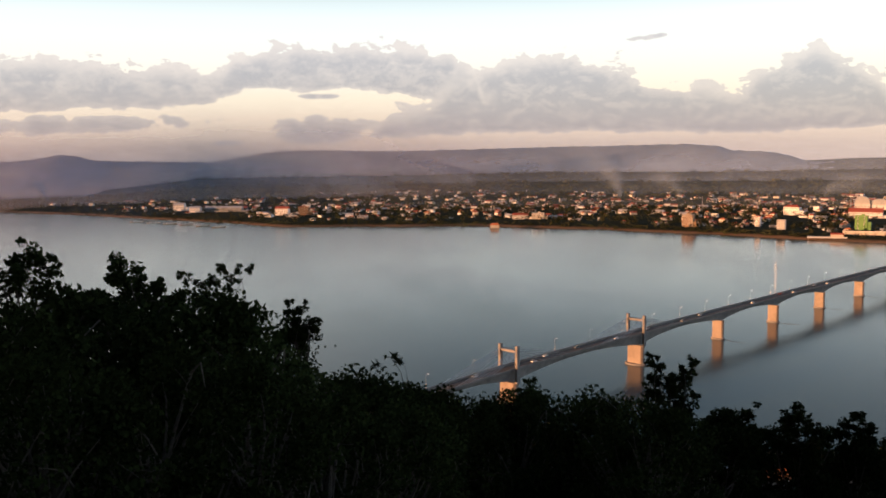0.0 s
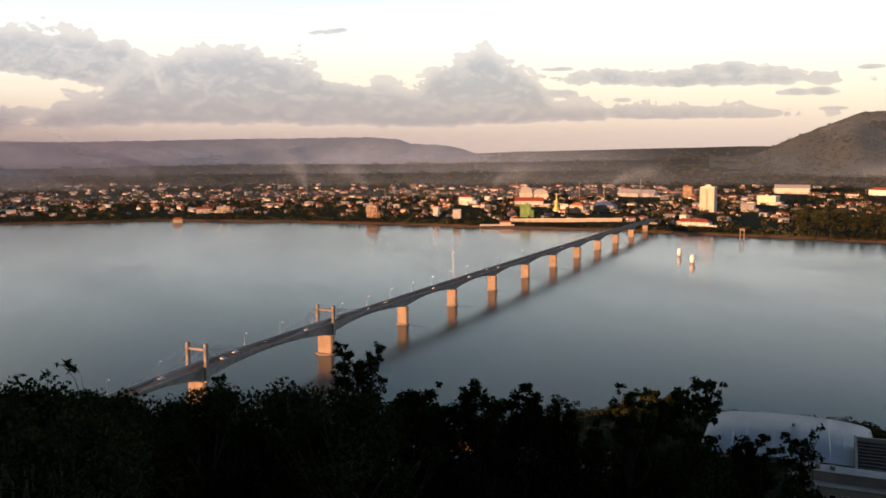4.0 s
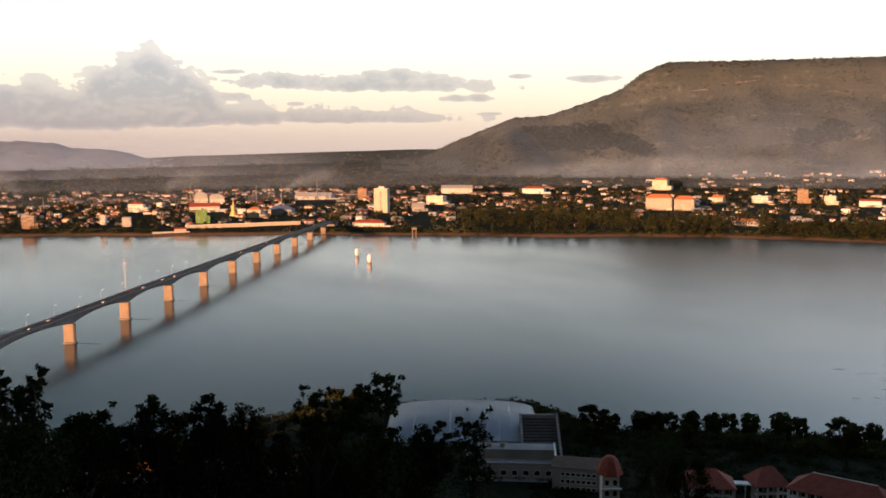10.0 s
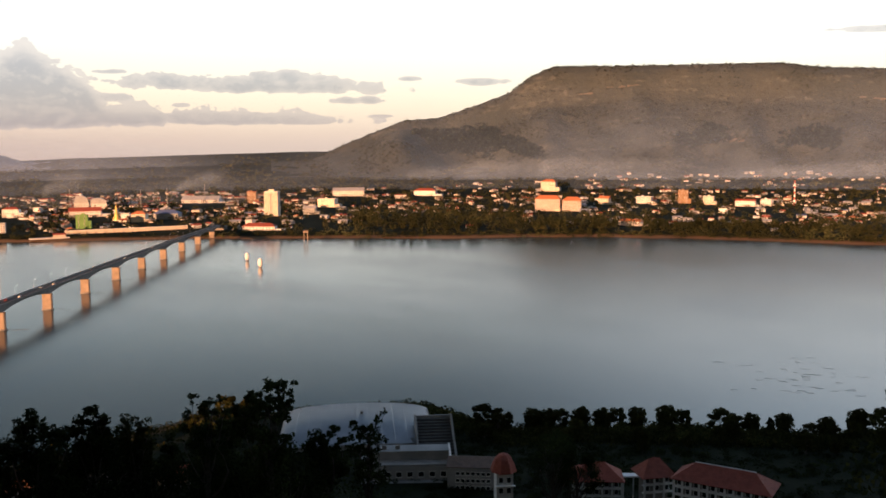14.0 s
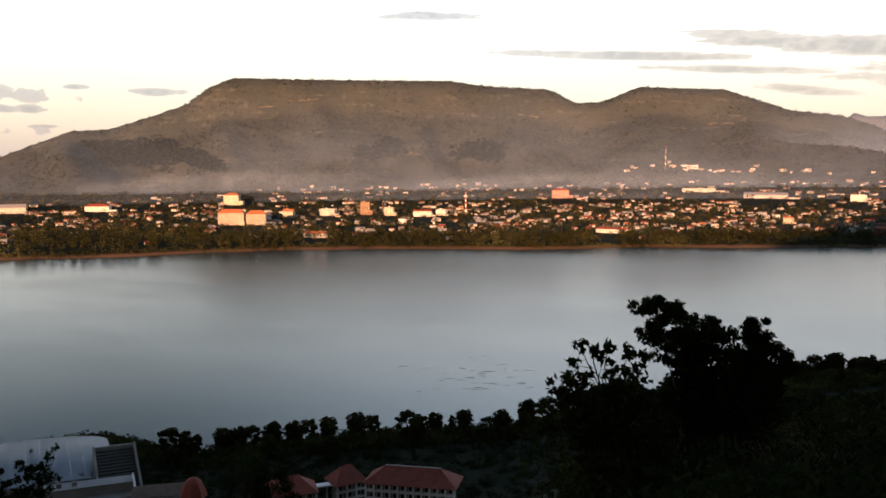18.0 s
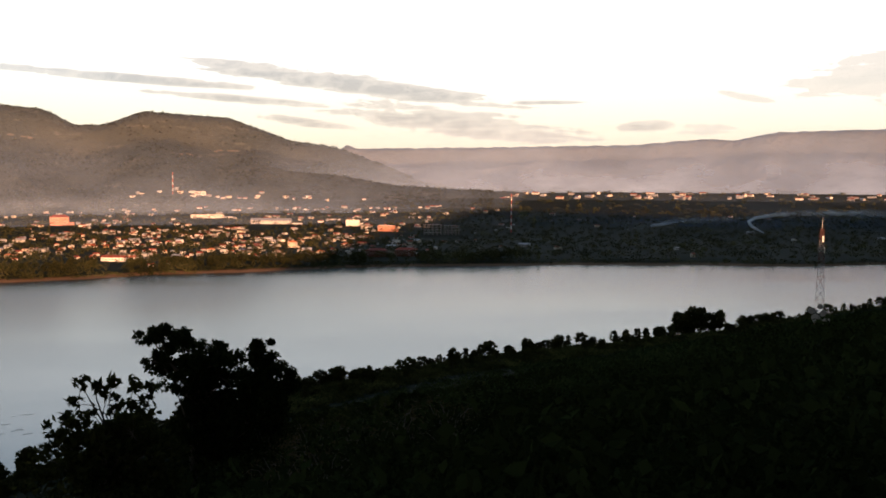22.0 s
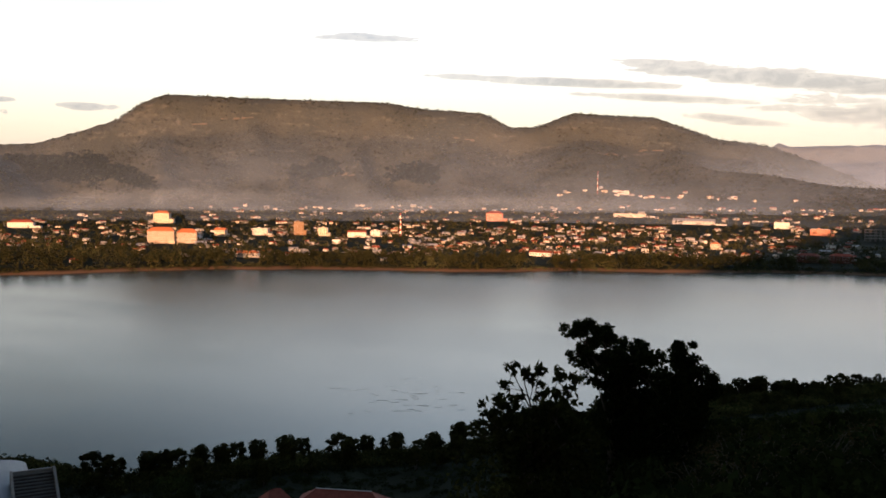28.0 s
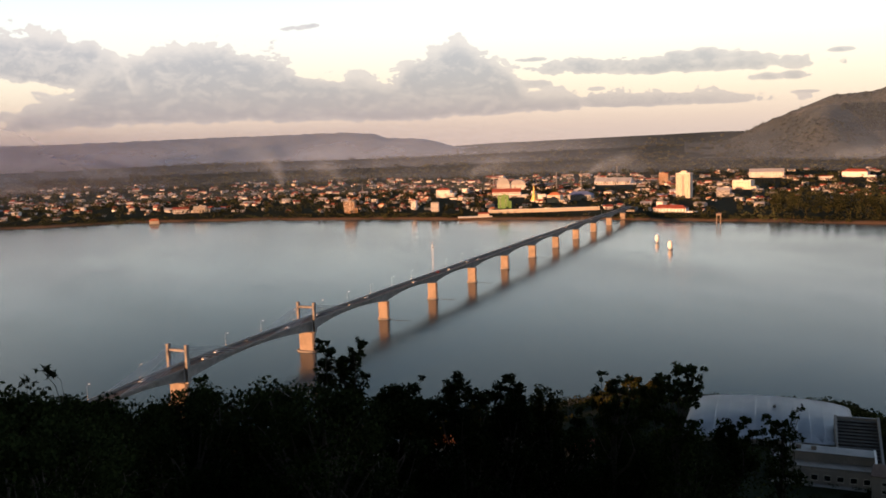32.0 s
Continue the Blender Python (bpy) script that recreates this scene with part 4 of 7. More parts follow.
for k in range(6):
    az = -18.6 + 0.95 * k
    e = root("moored_boat", spot(az, 2330 - 52 * k, 90 + 5 * (k % 3), -0.6), "long wooden passenger boat moored at the shore", "boat", "boats at the shore")
    bm = bmesh.new()
    loft(bm, [[(q * a, y, z) for a, z in ((-0.5, -0.8), (0.5, -0.8), (1, 1.3 + up), (-1, 1.3 + up))] for y, q, up in ((-15, 0.4, 1.6), (-10, 2.0, 0.3), (0, 2.4, 0), (10, 2.1, 0.2), (15, 0.5, 1.3))])
    part("hull", bm, BROWN_WALL, e)
    part("canopy", bm_box(-1.9, 1.9, -9, 9, 3.0, 3.25), CREAM_WALL, e)
    for y in (-8, -3, 3, 8):
        part("stanchion", bm_box(-1.8, 1.8, y - 0.1, y + 0.1, 1.25, 2.996), CREAM_WALL, e)


# ---- ordinary town houses: a few kinds, copied ----
def town_house(w, d, h, wall, roof, kind, st, label):
    w, h = w * 1.15, h * 0.8
    e = building("town_house", w, d, h, wall, roof, kind, st, 3, label, "house", None, "town houses", win=(1.2, 1.4))
    part("door", bm_box(-0.6 + w * 0.17, 0.6 + w * 0.17, -d / 2 - 0.05, -d / 2 - 0.004, 0, 2.1), BROWN_WALL, e)
    return e


KINDS = [
    town_house(12, 9, 6.5, WHITE_WALL, RED_ROOF, "gable", 2, "white two-storey town house with a red roof"),
    town_house(16, 10, 7, WHITE_WALL, TIN_ROOF, "gable", 2, "white town house with a sheet metal roof"),
    town_house(10, 9, 9.5, CREAM_WALL, RED_ROOF, "hip", 3, "cream three-storey house with a hip roof"),
    town_house(18, 10, 5, WHITE_WALL, BROWN_ROOF, "hip", 1, "low white bungalow with a brown roof"),
    town_house(14, 10, 11, WHITE_WALL, TIN_ROOF, "flat", 3, "white flat-roofed shop house"),
    town_house(9, 8, 5, BROWN_WALL, RED_ROOF, "gable", 1, "small ochre house with a red roof"),
    town_house(22, 11, 6, GREY_WALL, TIN_ROOF, "gable", 1, "grey shed with a pale zinc roof"),
    town_house(13, 9, 7, CREAM_WALL, ORANGE_ROOF, "hip", 2, "cream house with an orange tiled roof"),
    town_house(16, 9, 6, WHITE_WALL, BLUE_ROOF, "gable", 2, "white house with a blue sheet roof"),
]
rng = np.random.RandomState(5)
taken = [(az, r, w) for _, az, r, w, *_ in LANDMARKS] + [(35.6, 2010, 30), (53.3, 2076, 100), (26.5, 1986, 20), (27.1, 1742, 210), (24.6, 2438, 34), (25.5, 2444, 41), (95.2, 2604, 50), (96.4, 2622, 44)]


def free(az, r, w):
    for a, q, v in taken:
        if abs(q - r) < 26 + w * 0.5 and abs(math.radians(a - az)) * r < (v + w) / 2 + 4:
            return False
    # keep the front of the landmarks open
    for a, q, v in taken[:len(LANDMARKS) + 8]:
        if q - 330 < r < q and abs(math.radians(a - az)) * r < v * 0.5:
            return False
    return True


def town_density(az, r):
    back = r - float(interp(az, FAR_BANK))
    if back < 70:
        return 0.0
    if 41 < az < 51 and back < 380:
        return 0.03
    if 51 <= az < 100 and back < 170:
        return 0.10
    base = float(interp(az, [(-25, 0.05), (-20, 0.3), (-10, 0.8), (13, 1.0), (19, 2.6), (33, 2.8), (38, 1.4), (46, 0.8), (55, 0.8), (88, 1.1), (94, 0.5), (98, 0.14), (110, 0.07), (135, 0.05)]))
    limit = float(interp(az, [(-25, 3150), (0, 3250), (12, 3150), (20, 2980), (36, 2980), (44, 3080), (56, 3480), (95, 3480), (105, 3480)]))
    if r > limit:
        return 0.0
    x, y, _ = polar(az, r)
    clump = min(2.0, max(0.06, 0.75 + 1.5 * float(waves(np.array([x]), np.array([y]), 330, 51, 4)[0])))
    return 0.55 * base * clump * float(interp(back, [(70, 0.8), (160, 1.4), (450, 1.3), (800, 0.9), (1300, 0.55), (2100, 0.4)]))


near_sites, far_sites = [], []
while len(near_sites) < 290 or len(far_sites) < 900:
    az = rng.uniform(-24, 137)
    r = math.sqrt(rng.uniform(1600 ** 2, 3900 ** 2))
    if rng.uniform() > town_density(az, r) or not free(az, r, 14):
        continue
    if r < 2420 and len(near_sites) < 290:
        near_sites.append((az, r))
        taken.append((az, r, 14))
    elif len(far_sites) < 900:
        far_sites.append((az, r))
used = set()
for az, r in near_sites:
    k = int(rng.choice(len(KINDS), p=[0.20, 0.14, 0.09, 0.12, 0.08, 0.13, 0.07, 0.11, 0.06]))
    m = spot(az, r, rng.uniform(-65, 25), 0, rng.uniform(0.65, 1.1))
    if k in used:
        q = 1 / KINDS[k].scale[0]
        copy_thing(KINDS[k], m @ Matrix.Diagonal((q, q, q, 1)))
    else:
        KINDS[k].matrix_basis = m
        used.add(k)


slope = np.empty(len(bpy.data.objects["mesa_mountain"].data.vertices) * 3)
bpy.data.objects["mesa_mountain"].data.vertices.foreach_get("co", slope)
slope = slope.reshape(-1, 3)
slope = slope[np.hypot(slope[:, 0], slope[:, 1]) < 4150]


def slope_z(x, y):
    return float(slope[np.argmin((slope[:, 0] - x) ** 2 + (slope[:, 1] - y) ** 2), 2])


def far_houses(name, sites, label, size=1.0, on_slope=False):
    """Houses too small and far to tell apart singly, in one mesh."""
    bm = bmesh.new()
    for az, r in sites:
        w, d, h = rng.uniform(7, 24), rng.uniform(7, 12), rng.uniform(3, 6)
        w, d, h = w * size, d * size, h * (size + 1) / 2
        rise = rng.uniform(1.5, 3.2) * size
        m = spot(az, r, rng.uniform(-65, 25))
        if on_slope:
            m.translation.z = slope_z(m.translation.x, m.translation.y)
        c = [bm.verts.new(m @ Vector(v)) for v in ((-w / 2, -d / 2, -4), (w / 2, -d / 2, -4), (w / 2, d / 2, -4), (-w / 2, d / 2, -4), (-w / 2, -d / 2, h), (w / 2, -d / 2, h), (w / 2, d / 2, h), (-w / 2, d / 2, h))]
        q0, q1 = bm.verts.new(m @ Vector((-w / 2, 0, h + rise))), bm.verts.new(m @ Vector((w / 2, 0, h + rise)))
        wall, roof = int(rng.choice([0, 0, 1, 2, 2])), int(rng.choice([3, 3, 4, 5]))
        for q, mi in (((0, 1, 5, 4), wall), ((1, 2, 6, 5), wall), ((2, 3, 7, 6), wall), ((3, 0, 4, 7), wall)):
            bm.faces.new([c[i] for i in q]).material_index = mi
        for f, mi in (((c[4], c[5], q1, q0), roof), ((c[6], c[7], q0, q1), roof), ((c[5], c[6], q1), wall), ((c[7], c[4], q0), wall)):
            bm.faces.new(f).material_index = mi
    ob = link(name, bm, [WHITE_WALL, CREAM_WALL, GREY_WALL, RED_ROOF, TIN_ROOF, BROWN_ROOF])
    return tagged(ob, label, "houses", kind="stuff")


def skyline_sites(n, az0, az1, r0, r1):
    return [(rng.uniform(az0, az1), rng.uniform(r0, r1)) for _ in range(n)]


mid_sites = []
while len(mid_sites) < 1250:
    az, r = rng.uniform(-22, 100), rng.uniform(1700, 2900)
    if rng.uniform() < town_density(az, r) and free(az, r, 8):
        mid_sites.append((az, r))
far_houses("far_houses", mid_sites, "small crowded houses and sheds of the town", 0.62)
far_houses("far_houses", skyline_sites(110, 99, 136, 3850, 4060), "sunlit houses of a distant suburb beyond the shaded fields", 1.5)
far_houses("far_houses", skyline_sites(26, 90, 98, 3500, 3800), "sunlit houses at the end of the mountain")
far_houses("far_houses", skyline_sites(60, 54, 93, 3520, 3575), "pale houses climbing the foot of the mountain", 1.0, True)
far_houses("far_houses", skyline_sites(40, 77, 91, 3700, 3735), "row of bright roofs high on the mountain's foot", 1.0, True)
far_houses("far_houses", far_sites, "countless small pale houses of the town among trees")


# ---- masts and pylons ----
def lattice_tower(name, m, h, base, top, bands, label, category, arms=(), leg=0.16, mats=None, split=False, solid=False):
    e = root(name, m, label, category)
    for k in range(bands):
        z0, z1 = h * k / bands, h * (k + 1) / bands
        b0, b1 = base + (top - base) * k / bands, base + (top - base) * (k + 1) / bands
        if solid:
            bm = bmesh.new()
            loft(bm, [[(x * b * 0.8, y * b * 0.8, z) for x, y in ((-1, -1), (1, -1), (1, 1), (-1, 1))] for z, b in ((z0, b0), (z1, b1))])
            part("tower_section", bm, (mats or [RED_PAINT, WHITE_PAINT])[k % len(mats or [1, 2])], e)
            continue
        bm = bmesh.new()
        sub = max(1, round((z1 - z0) / (b0 * 2.4)))
        for i in range(sub):
            za, zb = z0 + (z1 - z0) * i / sub, z0 + (z1 - z0) * (i + 1) / sub
            ba, bb = b0 + (b1 - b0) * i / sub, b0 + (b1 - b0) * (i + 1) / sub
            ca = [(-ba, -ba, za), (ba, -ba, za), (ba, ba, za), (-ba, ba, za)]
            cb = [(-bb, -bb, zb), (bb, -bb, zb), (bb, bb, zb), (-bb, bb, zb)]
            paint = (mats or [RED_PAINT, WHITE_PAINT])[k % len(mats or [1, 2])]
            for q in range(4):
                if split:
                    for name_, u, v, t in (("leg", ca[q], cb[q], leg), ("brace", ca[q], cb[(q + 1) % 4], leg * 0.6), ("brace", ca[(q + 1) % 4], cb[q], leg * 0.6), ("strut", cb[q], cb[(q + 1) % 4], leg * 0.6)):
                        one = bmesh.new()
                        tube(one, [u, v], t, 4)
                        part(name_, one, paint, e)
                    continue
                tube(bm, [ca[q], cb[q]], leg, 4)
                tube(bm, [ca[q], cb[(q + 1) % 4]], leg * 0.6, 4)
                tube(bm, [ca[(q + 1) % 4], cb[q]], leg * 0.6, 4)
                tube(bm, [cb[q], cb[(q + 1) % 4]], leg * 0.6, 4)
        if split:
            continue
        part("tower_section", bm, (mats or [RED_PAINT, WHITE_PAINT])[k % len(mats or [1, 2])], e)
    for z, half in arms:
        bm = bmesh.new()
        loft(bm, [[(x, -0.5 * q, z), (x, 0.5 * q, z), (x, 0.5 * q, z + 1.6 * q), (x, -0.5 * q, z + 1.6 * q)] for x, q in ((-half, 0.3), (0, 1.0), (half, 0.3))])
        part("cross_arm", bm, (mats or [WHITE_PAINT])[-1], e)
    return e


def hill_spot(az, r):
    return spot(az, r)


tower = lattice_tower("telecom_tower", hill_spot(118.4, 352), 38, 1.9, 0.55, 9, "red and white lattice telecom tower on the wooded slope", "telecom tower", leg=0.075, split=True, mats=[DULL_RED, STEEL])
for z, a in ((34.5, 20), (34.5, 150), (30.5, 60)):
    bm = bmesh.new()
    box(bm, -0.22, 0.22, -1.15, -0.95, z - 1.1, z + 1.1)
    q = part("antenna", bm, WHITE_PAINT, tower, "white panel antenna")
    q.rotation_euler = (0, 0, radians(a))
for x, y, z, rad in ((-2.6, -2.2, 9.0, 1.1), (-1.2, -2.6, 6.6, 1.4), (1.4, -2.4, 8.2, 1.2), (2.6, -2.0, 5.2, 1.5), (0.2, -2.4, 10.6, 1.0)):
    bm = bmesh.new()
    tube(bm, [(x, y, z), (x, y - 0.5, z), (x, y - 0.9, z)], [rad * 0.4, rad, rad], 14)
    part("dish_drum", bm, DARK_CONCRETE, tower, "dark drum-shaped microwave dish")
    part("dish_bracket", bm_box(x - 0.08, x + 0.08, y + 0.02, -1.0, z - 0.08, z + 0.08), STEEL, tower)
bm = bmesh.new()
tube(bm, [(0, 0, 37.9), (0, 0, 42)], 0.06, 5)
part("lightning_rod", bm, STEEL, tower)
part("equipment_hut", bm_box(3, 6.5, -2, 1.5, -1, 2.8), WHITE_WALL, tower, "small white equipment hut")
lattice_tower("radio_mast", spot(79.4, 3700), 136, 1.7, 0.8, 11, "tall pale red and white radio mast over the town", "radio mast", solid=True)
lattice_tower("radio_mast", spot(100.1, 2720), 116, 2.0, 0.6, 11, "red and white banded radio mast on the shaded shore", "radio mast", solid=True)
lattice_tower("radio_mast", spot(67.2, 2350), 60, 2.0, 0.8, 9, "slim red and white mast among houses", "radio mast", solid=True)
for az, r, h in ((24.0, 2350, 52), (27.9, 2300, 50), (29.4, 2420, 46), (31.6, 2550, 50), (15.8, 2300, 36)):
    lattice_tower("radio_mast", spot(az, r), h, 1.5, 0.6, 5, "thin grey telephone mast in the town", "radio mast", mats=[STEEL], solid=True)
for az, r, h in ((132.2, 2640, 148), (129.6, 3300, 120), (134.8, 2900, 80)):
    lattice_tower("power_pylon", spot(az, r), h, 3.0, 0.9, 6, "tall pale river-crossing power pylon", "power pylon", arms=((h * 0.64, h * 0.10), (h * 0.94, h * 0.10)), mats=[STEEL], solid=True)

# ---- near buildings at the foot of the hill ----
hall = root("arena_hall", spot(40.6, 462, 0), "arena hall under a pale blue vaulted metal roof", "hall")
HALL_W, HALL_D, HALL_Z = 78.0, 58.0, 2.8


def hall_bow(y):
    return 1 - (0.12 if y > 0 else 0.80) * (2 * y / HALL_D) ** 2


bm = bmesh.new()
rows = []
for y in np.linspace(-HALL_D / 2, HALL_D / 2, 9):
    rows.append([(HALL_W / 2 * math.cos(a), y, HALL_Z + 6.4 * hall_bow(y) * math.sin(a) ** 0.8) for a in (math.pi * k / 24 for k in range(25))])
grid = [[bm.verts.new(c) for c in r] for r in rows]
for r0, r1 in zip(grid, grid[1:]):
    for k in range(24):
        bm.faces.new((r0[k], r0[k + 1], r1[k + 1], r1[k]))
bmesh.ops.solidify(bm, geom=bm.faces[:], thickness=0.3)
part("roof", bm, VAULT_ROOF, hall, "pale blue vaulted sheet roof with a bright ridge", smooth=True)
for k in range(13):
    x = -HALL_W / 2 + 2.0 + k * (HALL_W - 4) / 12
    a = math.acos(max(-1, min(1, 2 * x / HALL_W)))
    z = 6.4 * math.sin(a) ** 0.8
    bm = bmesh.new()
    pts = [(x, y, HALL_Z + z * hall_bow(y) + 0.02) for y in np.linspace(-HALL_D / 2, HALL_D / 2, 9)]
    tube(bm, pts, 0.10, 4)
    part("roof_seam", bm, VAULT_ROOF, hall)
part("wall", bm_box(-HALL_W / 2 + 1, HALL_W / 2 - 1, -HALL_D / 2 + 2, HALL_D / 2 - 2, -4, HALL_Z - 0.3), GREY_WALL, hall)
bm = bmesh.new()
box(bm, -0.7, 0.7, -0.7, 0.7, HALL_Z + 5.8, HALL_Z + 7.6)
fin = part("roof_vent", bm, DARK_CONCRETE, hall)
fin.location = (2.5, 6, 0)

stand = root("grandstand", spot(45.6, 436, 4, -3.4), "raked concrete grandstand with open side walls", "grandstand")
for x in (-9, 9):
    bm = bmesh.new()
    loft(bm, [[(x + q, 18, -3), (x + q, 18, 15.5), (x + q, 14, 16.5), (x + q, -16, 4.0), (x + q, -16, -3)] for q in (-0.5, 0.5)])
    part("side_wall", bm, DARK_CONCRETE, stand, "sloping grey concrete side wall")
for k in range(14):
    y, z = -15 + 2.2 * k, 3.0 + 0.85 * k
    part("tier", bm_box(-8.45, 8.45, y, y + 2.19, z - 1.2, z), ASPHALT, stand, "dark seating tier")
part("back_wall", bm_box(-8.45, 8.45, 16.2, 17.2, -3, 15.4), GREY_WALL, stand)

block = root("sports_block", spot(43.6, 398, 0, -3.2), "grey-white flat-roofed sports block with square windows and a terrace", "building")
part("wall", bm_box(-20, 20, -9, 9, -4, 9.6), GREY_WALL, block)
part("upper_wall", bm_box(-14, 20, 1.0, 8.5, 9.604, 13.2), GREY_WALL, block)
part("roof_slab", bm_box(-15, 21, 0.2, 9.2, 13.204, 13.8), GREY_WALL, block, "grey roof slab")
part("terrace_floor", bm_box(-19.6, 19.6, -8.6, 0.9, 9.604, 9.7), DARK_CONCRETE, block, "dark roof terrace")
for x0, x1, y0, y1 in ((-20, 20, -9, -8.7), (-20, -19.7, -8.7, 9), (19.7, 20, -8.7, 0.9)):
    part("parapet", bm_box(x0, x1, y0, y1, 9.706, 10.8), GREY_WALL, block)
part("end_wall", bm_box(20.01, 20.8, -9.6, 9.4, -4, 14.2), WHITE_WALL, block, "tall pale end wall")
for k in range(8):
    window_pane(2.4, 2.2, block, -17.2 + 4.9 * k, -9.022, 6.4)
# dark panel on the wall in place of the shade inside the entrance
part("dark_opening", bm_box(-18, 16, -9.5, -9.02, -4, 3.2), DARK_GLASS, block, "wide dark panel standing in for the shaded entrance opening")
part("canopy", bm_box(-19, 17, -12, -9.02, 3.25, 3.7), GREY_WALL, block)
for x in (-10, -4):
    part("water_tank", bm_box(x, x + 2, 3, 5, 13.804, 15.6), DARK_CONCRETE, block)

wing = root("classroom_wing", spot(48.1, 386, -4, -0.8), "grey three-storey wing with rows of small windows", "building")
body = part("wall", bm_box(-11, 11, -7, 7, -4, 10.5), GREY_WALL, wing)
part("roof", roof_mesh(22, 14, 10.5, 2.6, 0.5, "gable"), BROWN_ROOF, wing)
for k in range(3):
    for b in range(7):
        window_pane(1.5, 1.4, body, -6.6 + 2.2 * b, -7.022, 1.6 + 3.1 * k)

cup = root("gate_pavilion", spot(50.0, 364, 10), "white pavilion tower under a bell-shaped red tiled roof", "pavilion")
part("wall", bm_box(-3.4, 3.4, -3.4, 3.4, -5, 14.2), WHITE_WALL, cup)
bm = bmesh.new()
loft(bm, [[(q * math.cos(a), q * math.sin(a), z) for a in (math.pi / 8 + 2 * math.pi * k / 8 for k in range(8))] for q, z in ((5.6, 14.0), (5.5, 14.5), (4.8, 16.6), (3.6, 19.2), (2.0, 20.8), (0.4, 21.4))])
part("roof", bm, RED_ROOF, cup, "red tiled bell roof")
for x in (-1.6, 1.6):
    window_pane(1.6, 2.2, cup, x, -3.422, 11.0)
    window_pane(1.6, 2.2, cup, x, -3.422, 6.6)
part("balcony", bm_box(-4.2, 4.2, -5.0, -3.41, 8.6, 8.9), WHITE_WALL, cup)


def resort_wing(az, r, w, d, h, rise, turn, label, bays):
    e = root("resort_house", spot(az, r, turn), label, "resort house", "red-roofed resort houses")
    # back wall darkened in colour for the shade inside the verandas
    part("wall", bm_box(-w / 2 + 2, w / 2 - 2, -d / 2 + 2.2, d / 2 - 1, -5, h), DARK_CONCRETE, e)
    part("roof", roof_mesh(w, d, h, rise, 0.9, "hip"), RED_ROOF, e, "red tiled hip roof")
    bm = bmesh.new()
    tube(bm, [(-w / 2 + d * 0.48, 0, h + rise + 0.05), (w / 2 - d * 0.48, 0, h + rise + 0.05)], 0.16, 5)
    part("ridge_tiles", bm, WHITE_PAINT if w > 30 else RED_ROOF, e)
    for k in range(bays + 1):
        x = -w / 2 + 0.4 + (w - 0.8) * k / bays
        part("column", bm_box(x - 0.36, x + 0.36, -d / 2, -d / 2 + 0.45, -5, h), WHITE_PAINT, e, "white veranda column")
    for z in (h - 3.1, h - 6.3, h - 9.5):
        part("veranda_slab", bm_box(-w / 2, w / 2, -d / 2 + 0.46, -d / 2 + 2.19, z - 0.25, z), WHITE_PAINT, e)
        part("veranda_rail", bm_box(-w / 2, w / 2, -d / 2 - 0.06, -d / 2 - 0.004, z + 0.35, z + 0.95), WHITE_PAINT, e)
    for k in range(bays):
        for z in (h - 5.0, h - 1.7):
            window_pane(1.5, 1.9, e, -w / 2 + 0.4 + (w - 0.8) * (k + 0.5) / bays, -d / 2 + 2.178, z)
    return e


resort_wing(55.9, 362, 20, 13, 13.6, 5.8, 6, "white veranda house with a red tiled hip roof", 5)
resort_wing(59.5, 366, 13, 11, 15.2, 6.2, 24, "taller white gate house with a steep red roof", 3)
resort_wing(63.8, 352, 36, 14, 15.0, 5.6, -14, "long white veranda house under a red tiled roof", 11)
link_roof = root("covered_walk", spot(57.9, 368, 10, -1.3), "low white covered walk between the houses", "covered walk")
part("roof", bm_box(-7, 7, -2, 2, 13.6, 14.1), WHITE_PAINT, link_roof)
for x in (-6.5, -2, 2, 6.5):
    part("post", bm_box(x - 0.2, x + 0.2, -1.8, -1.4, -5, 13.596), WHITE_PAINT, link_roof)

for az, r, w, wall, roof, kind, label in ((20.2, 415, 12, WHITE_WALL, ORANGE_ROOF, "gable", "cottage with an orange-red roof under trees"), (29.2, 405, 13, BROWN_WALL, RED_ROOF, "gable", "cottage with a dull red roof under trees"),
                                          (0.2, 452, 16, WHITE_WALL, RED_ROOF, "gable", "white house near the bridge foot"), (3.0, 448, 12, WHITE_WALL, TIN_ROOF, "gable", "small white house with a sheet roof"),
                                          (16.5, 420, 14, WHITE_WALL, TIN_ROOF, "gable", "white shed half hidden by trees"), (24.5, 410, 12, CREAM_WALL, BROWN_ROOF, "hip", "cream house half hidden by trees")):
    building("cottage", w, 9, 5.2, wall, roof, kind, 2, 4, label, "cottage", spot(az, r, 15), "cottages by the near bank")

# white balloons made up to stand in for bright glints, near the far bank
for az, r, s in ((34.0, 1297, 1.05), (34.78, 1222, 1.15)):
    x, y, _ = polar(az, r)
    e = root("marker_balloon", pose(x, y, 0.0), "made-up white balloon and raft standing in for a glint on the river", "marker balloon", "white balloons on the river")
    bm = bmesh.new()
    bmesh.ops.create_uvsphere(bm, u_segments=16, v_segments=10, radius=1.0)
    bmesh.ops.scale(bm, vec=(3.1 * s, 3.1 * s, 5.2 * s), verts=bm.verts)
    bmesh.ops.translate(bm, vec=(0, 0, 6.2), verts=bm.verts)
    part("balloon", bm, WHITE_PAINT, e, smooth=True)
    bm = bmesh.new()
    tube(bm, [(0, 0, 0.4), (0, 0, 2.7)], 0.25, 6)
    part("tether", bm, STEEL, e)
    part("raft", bm_box(-2.2, 2.2, -2.2, 2.2, -0.3, 0.45), DARK_CONCRETE, e)


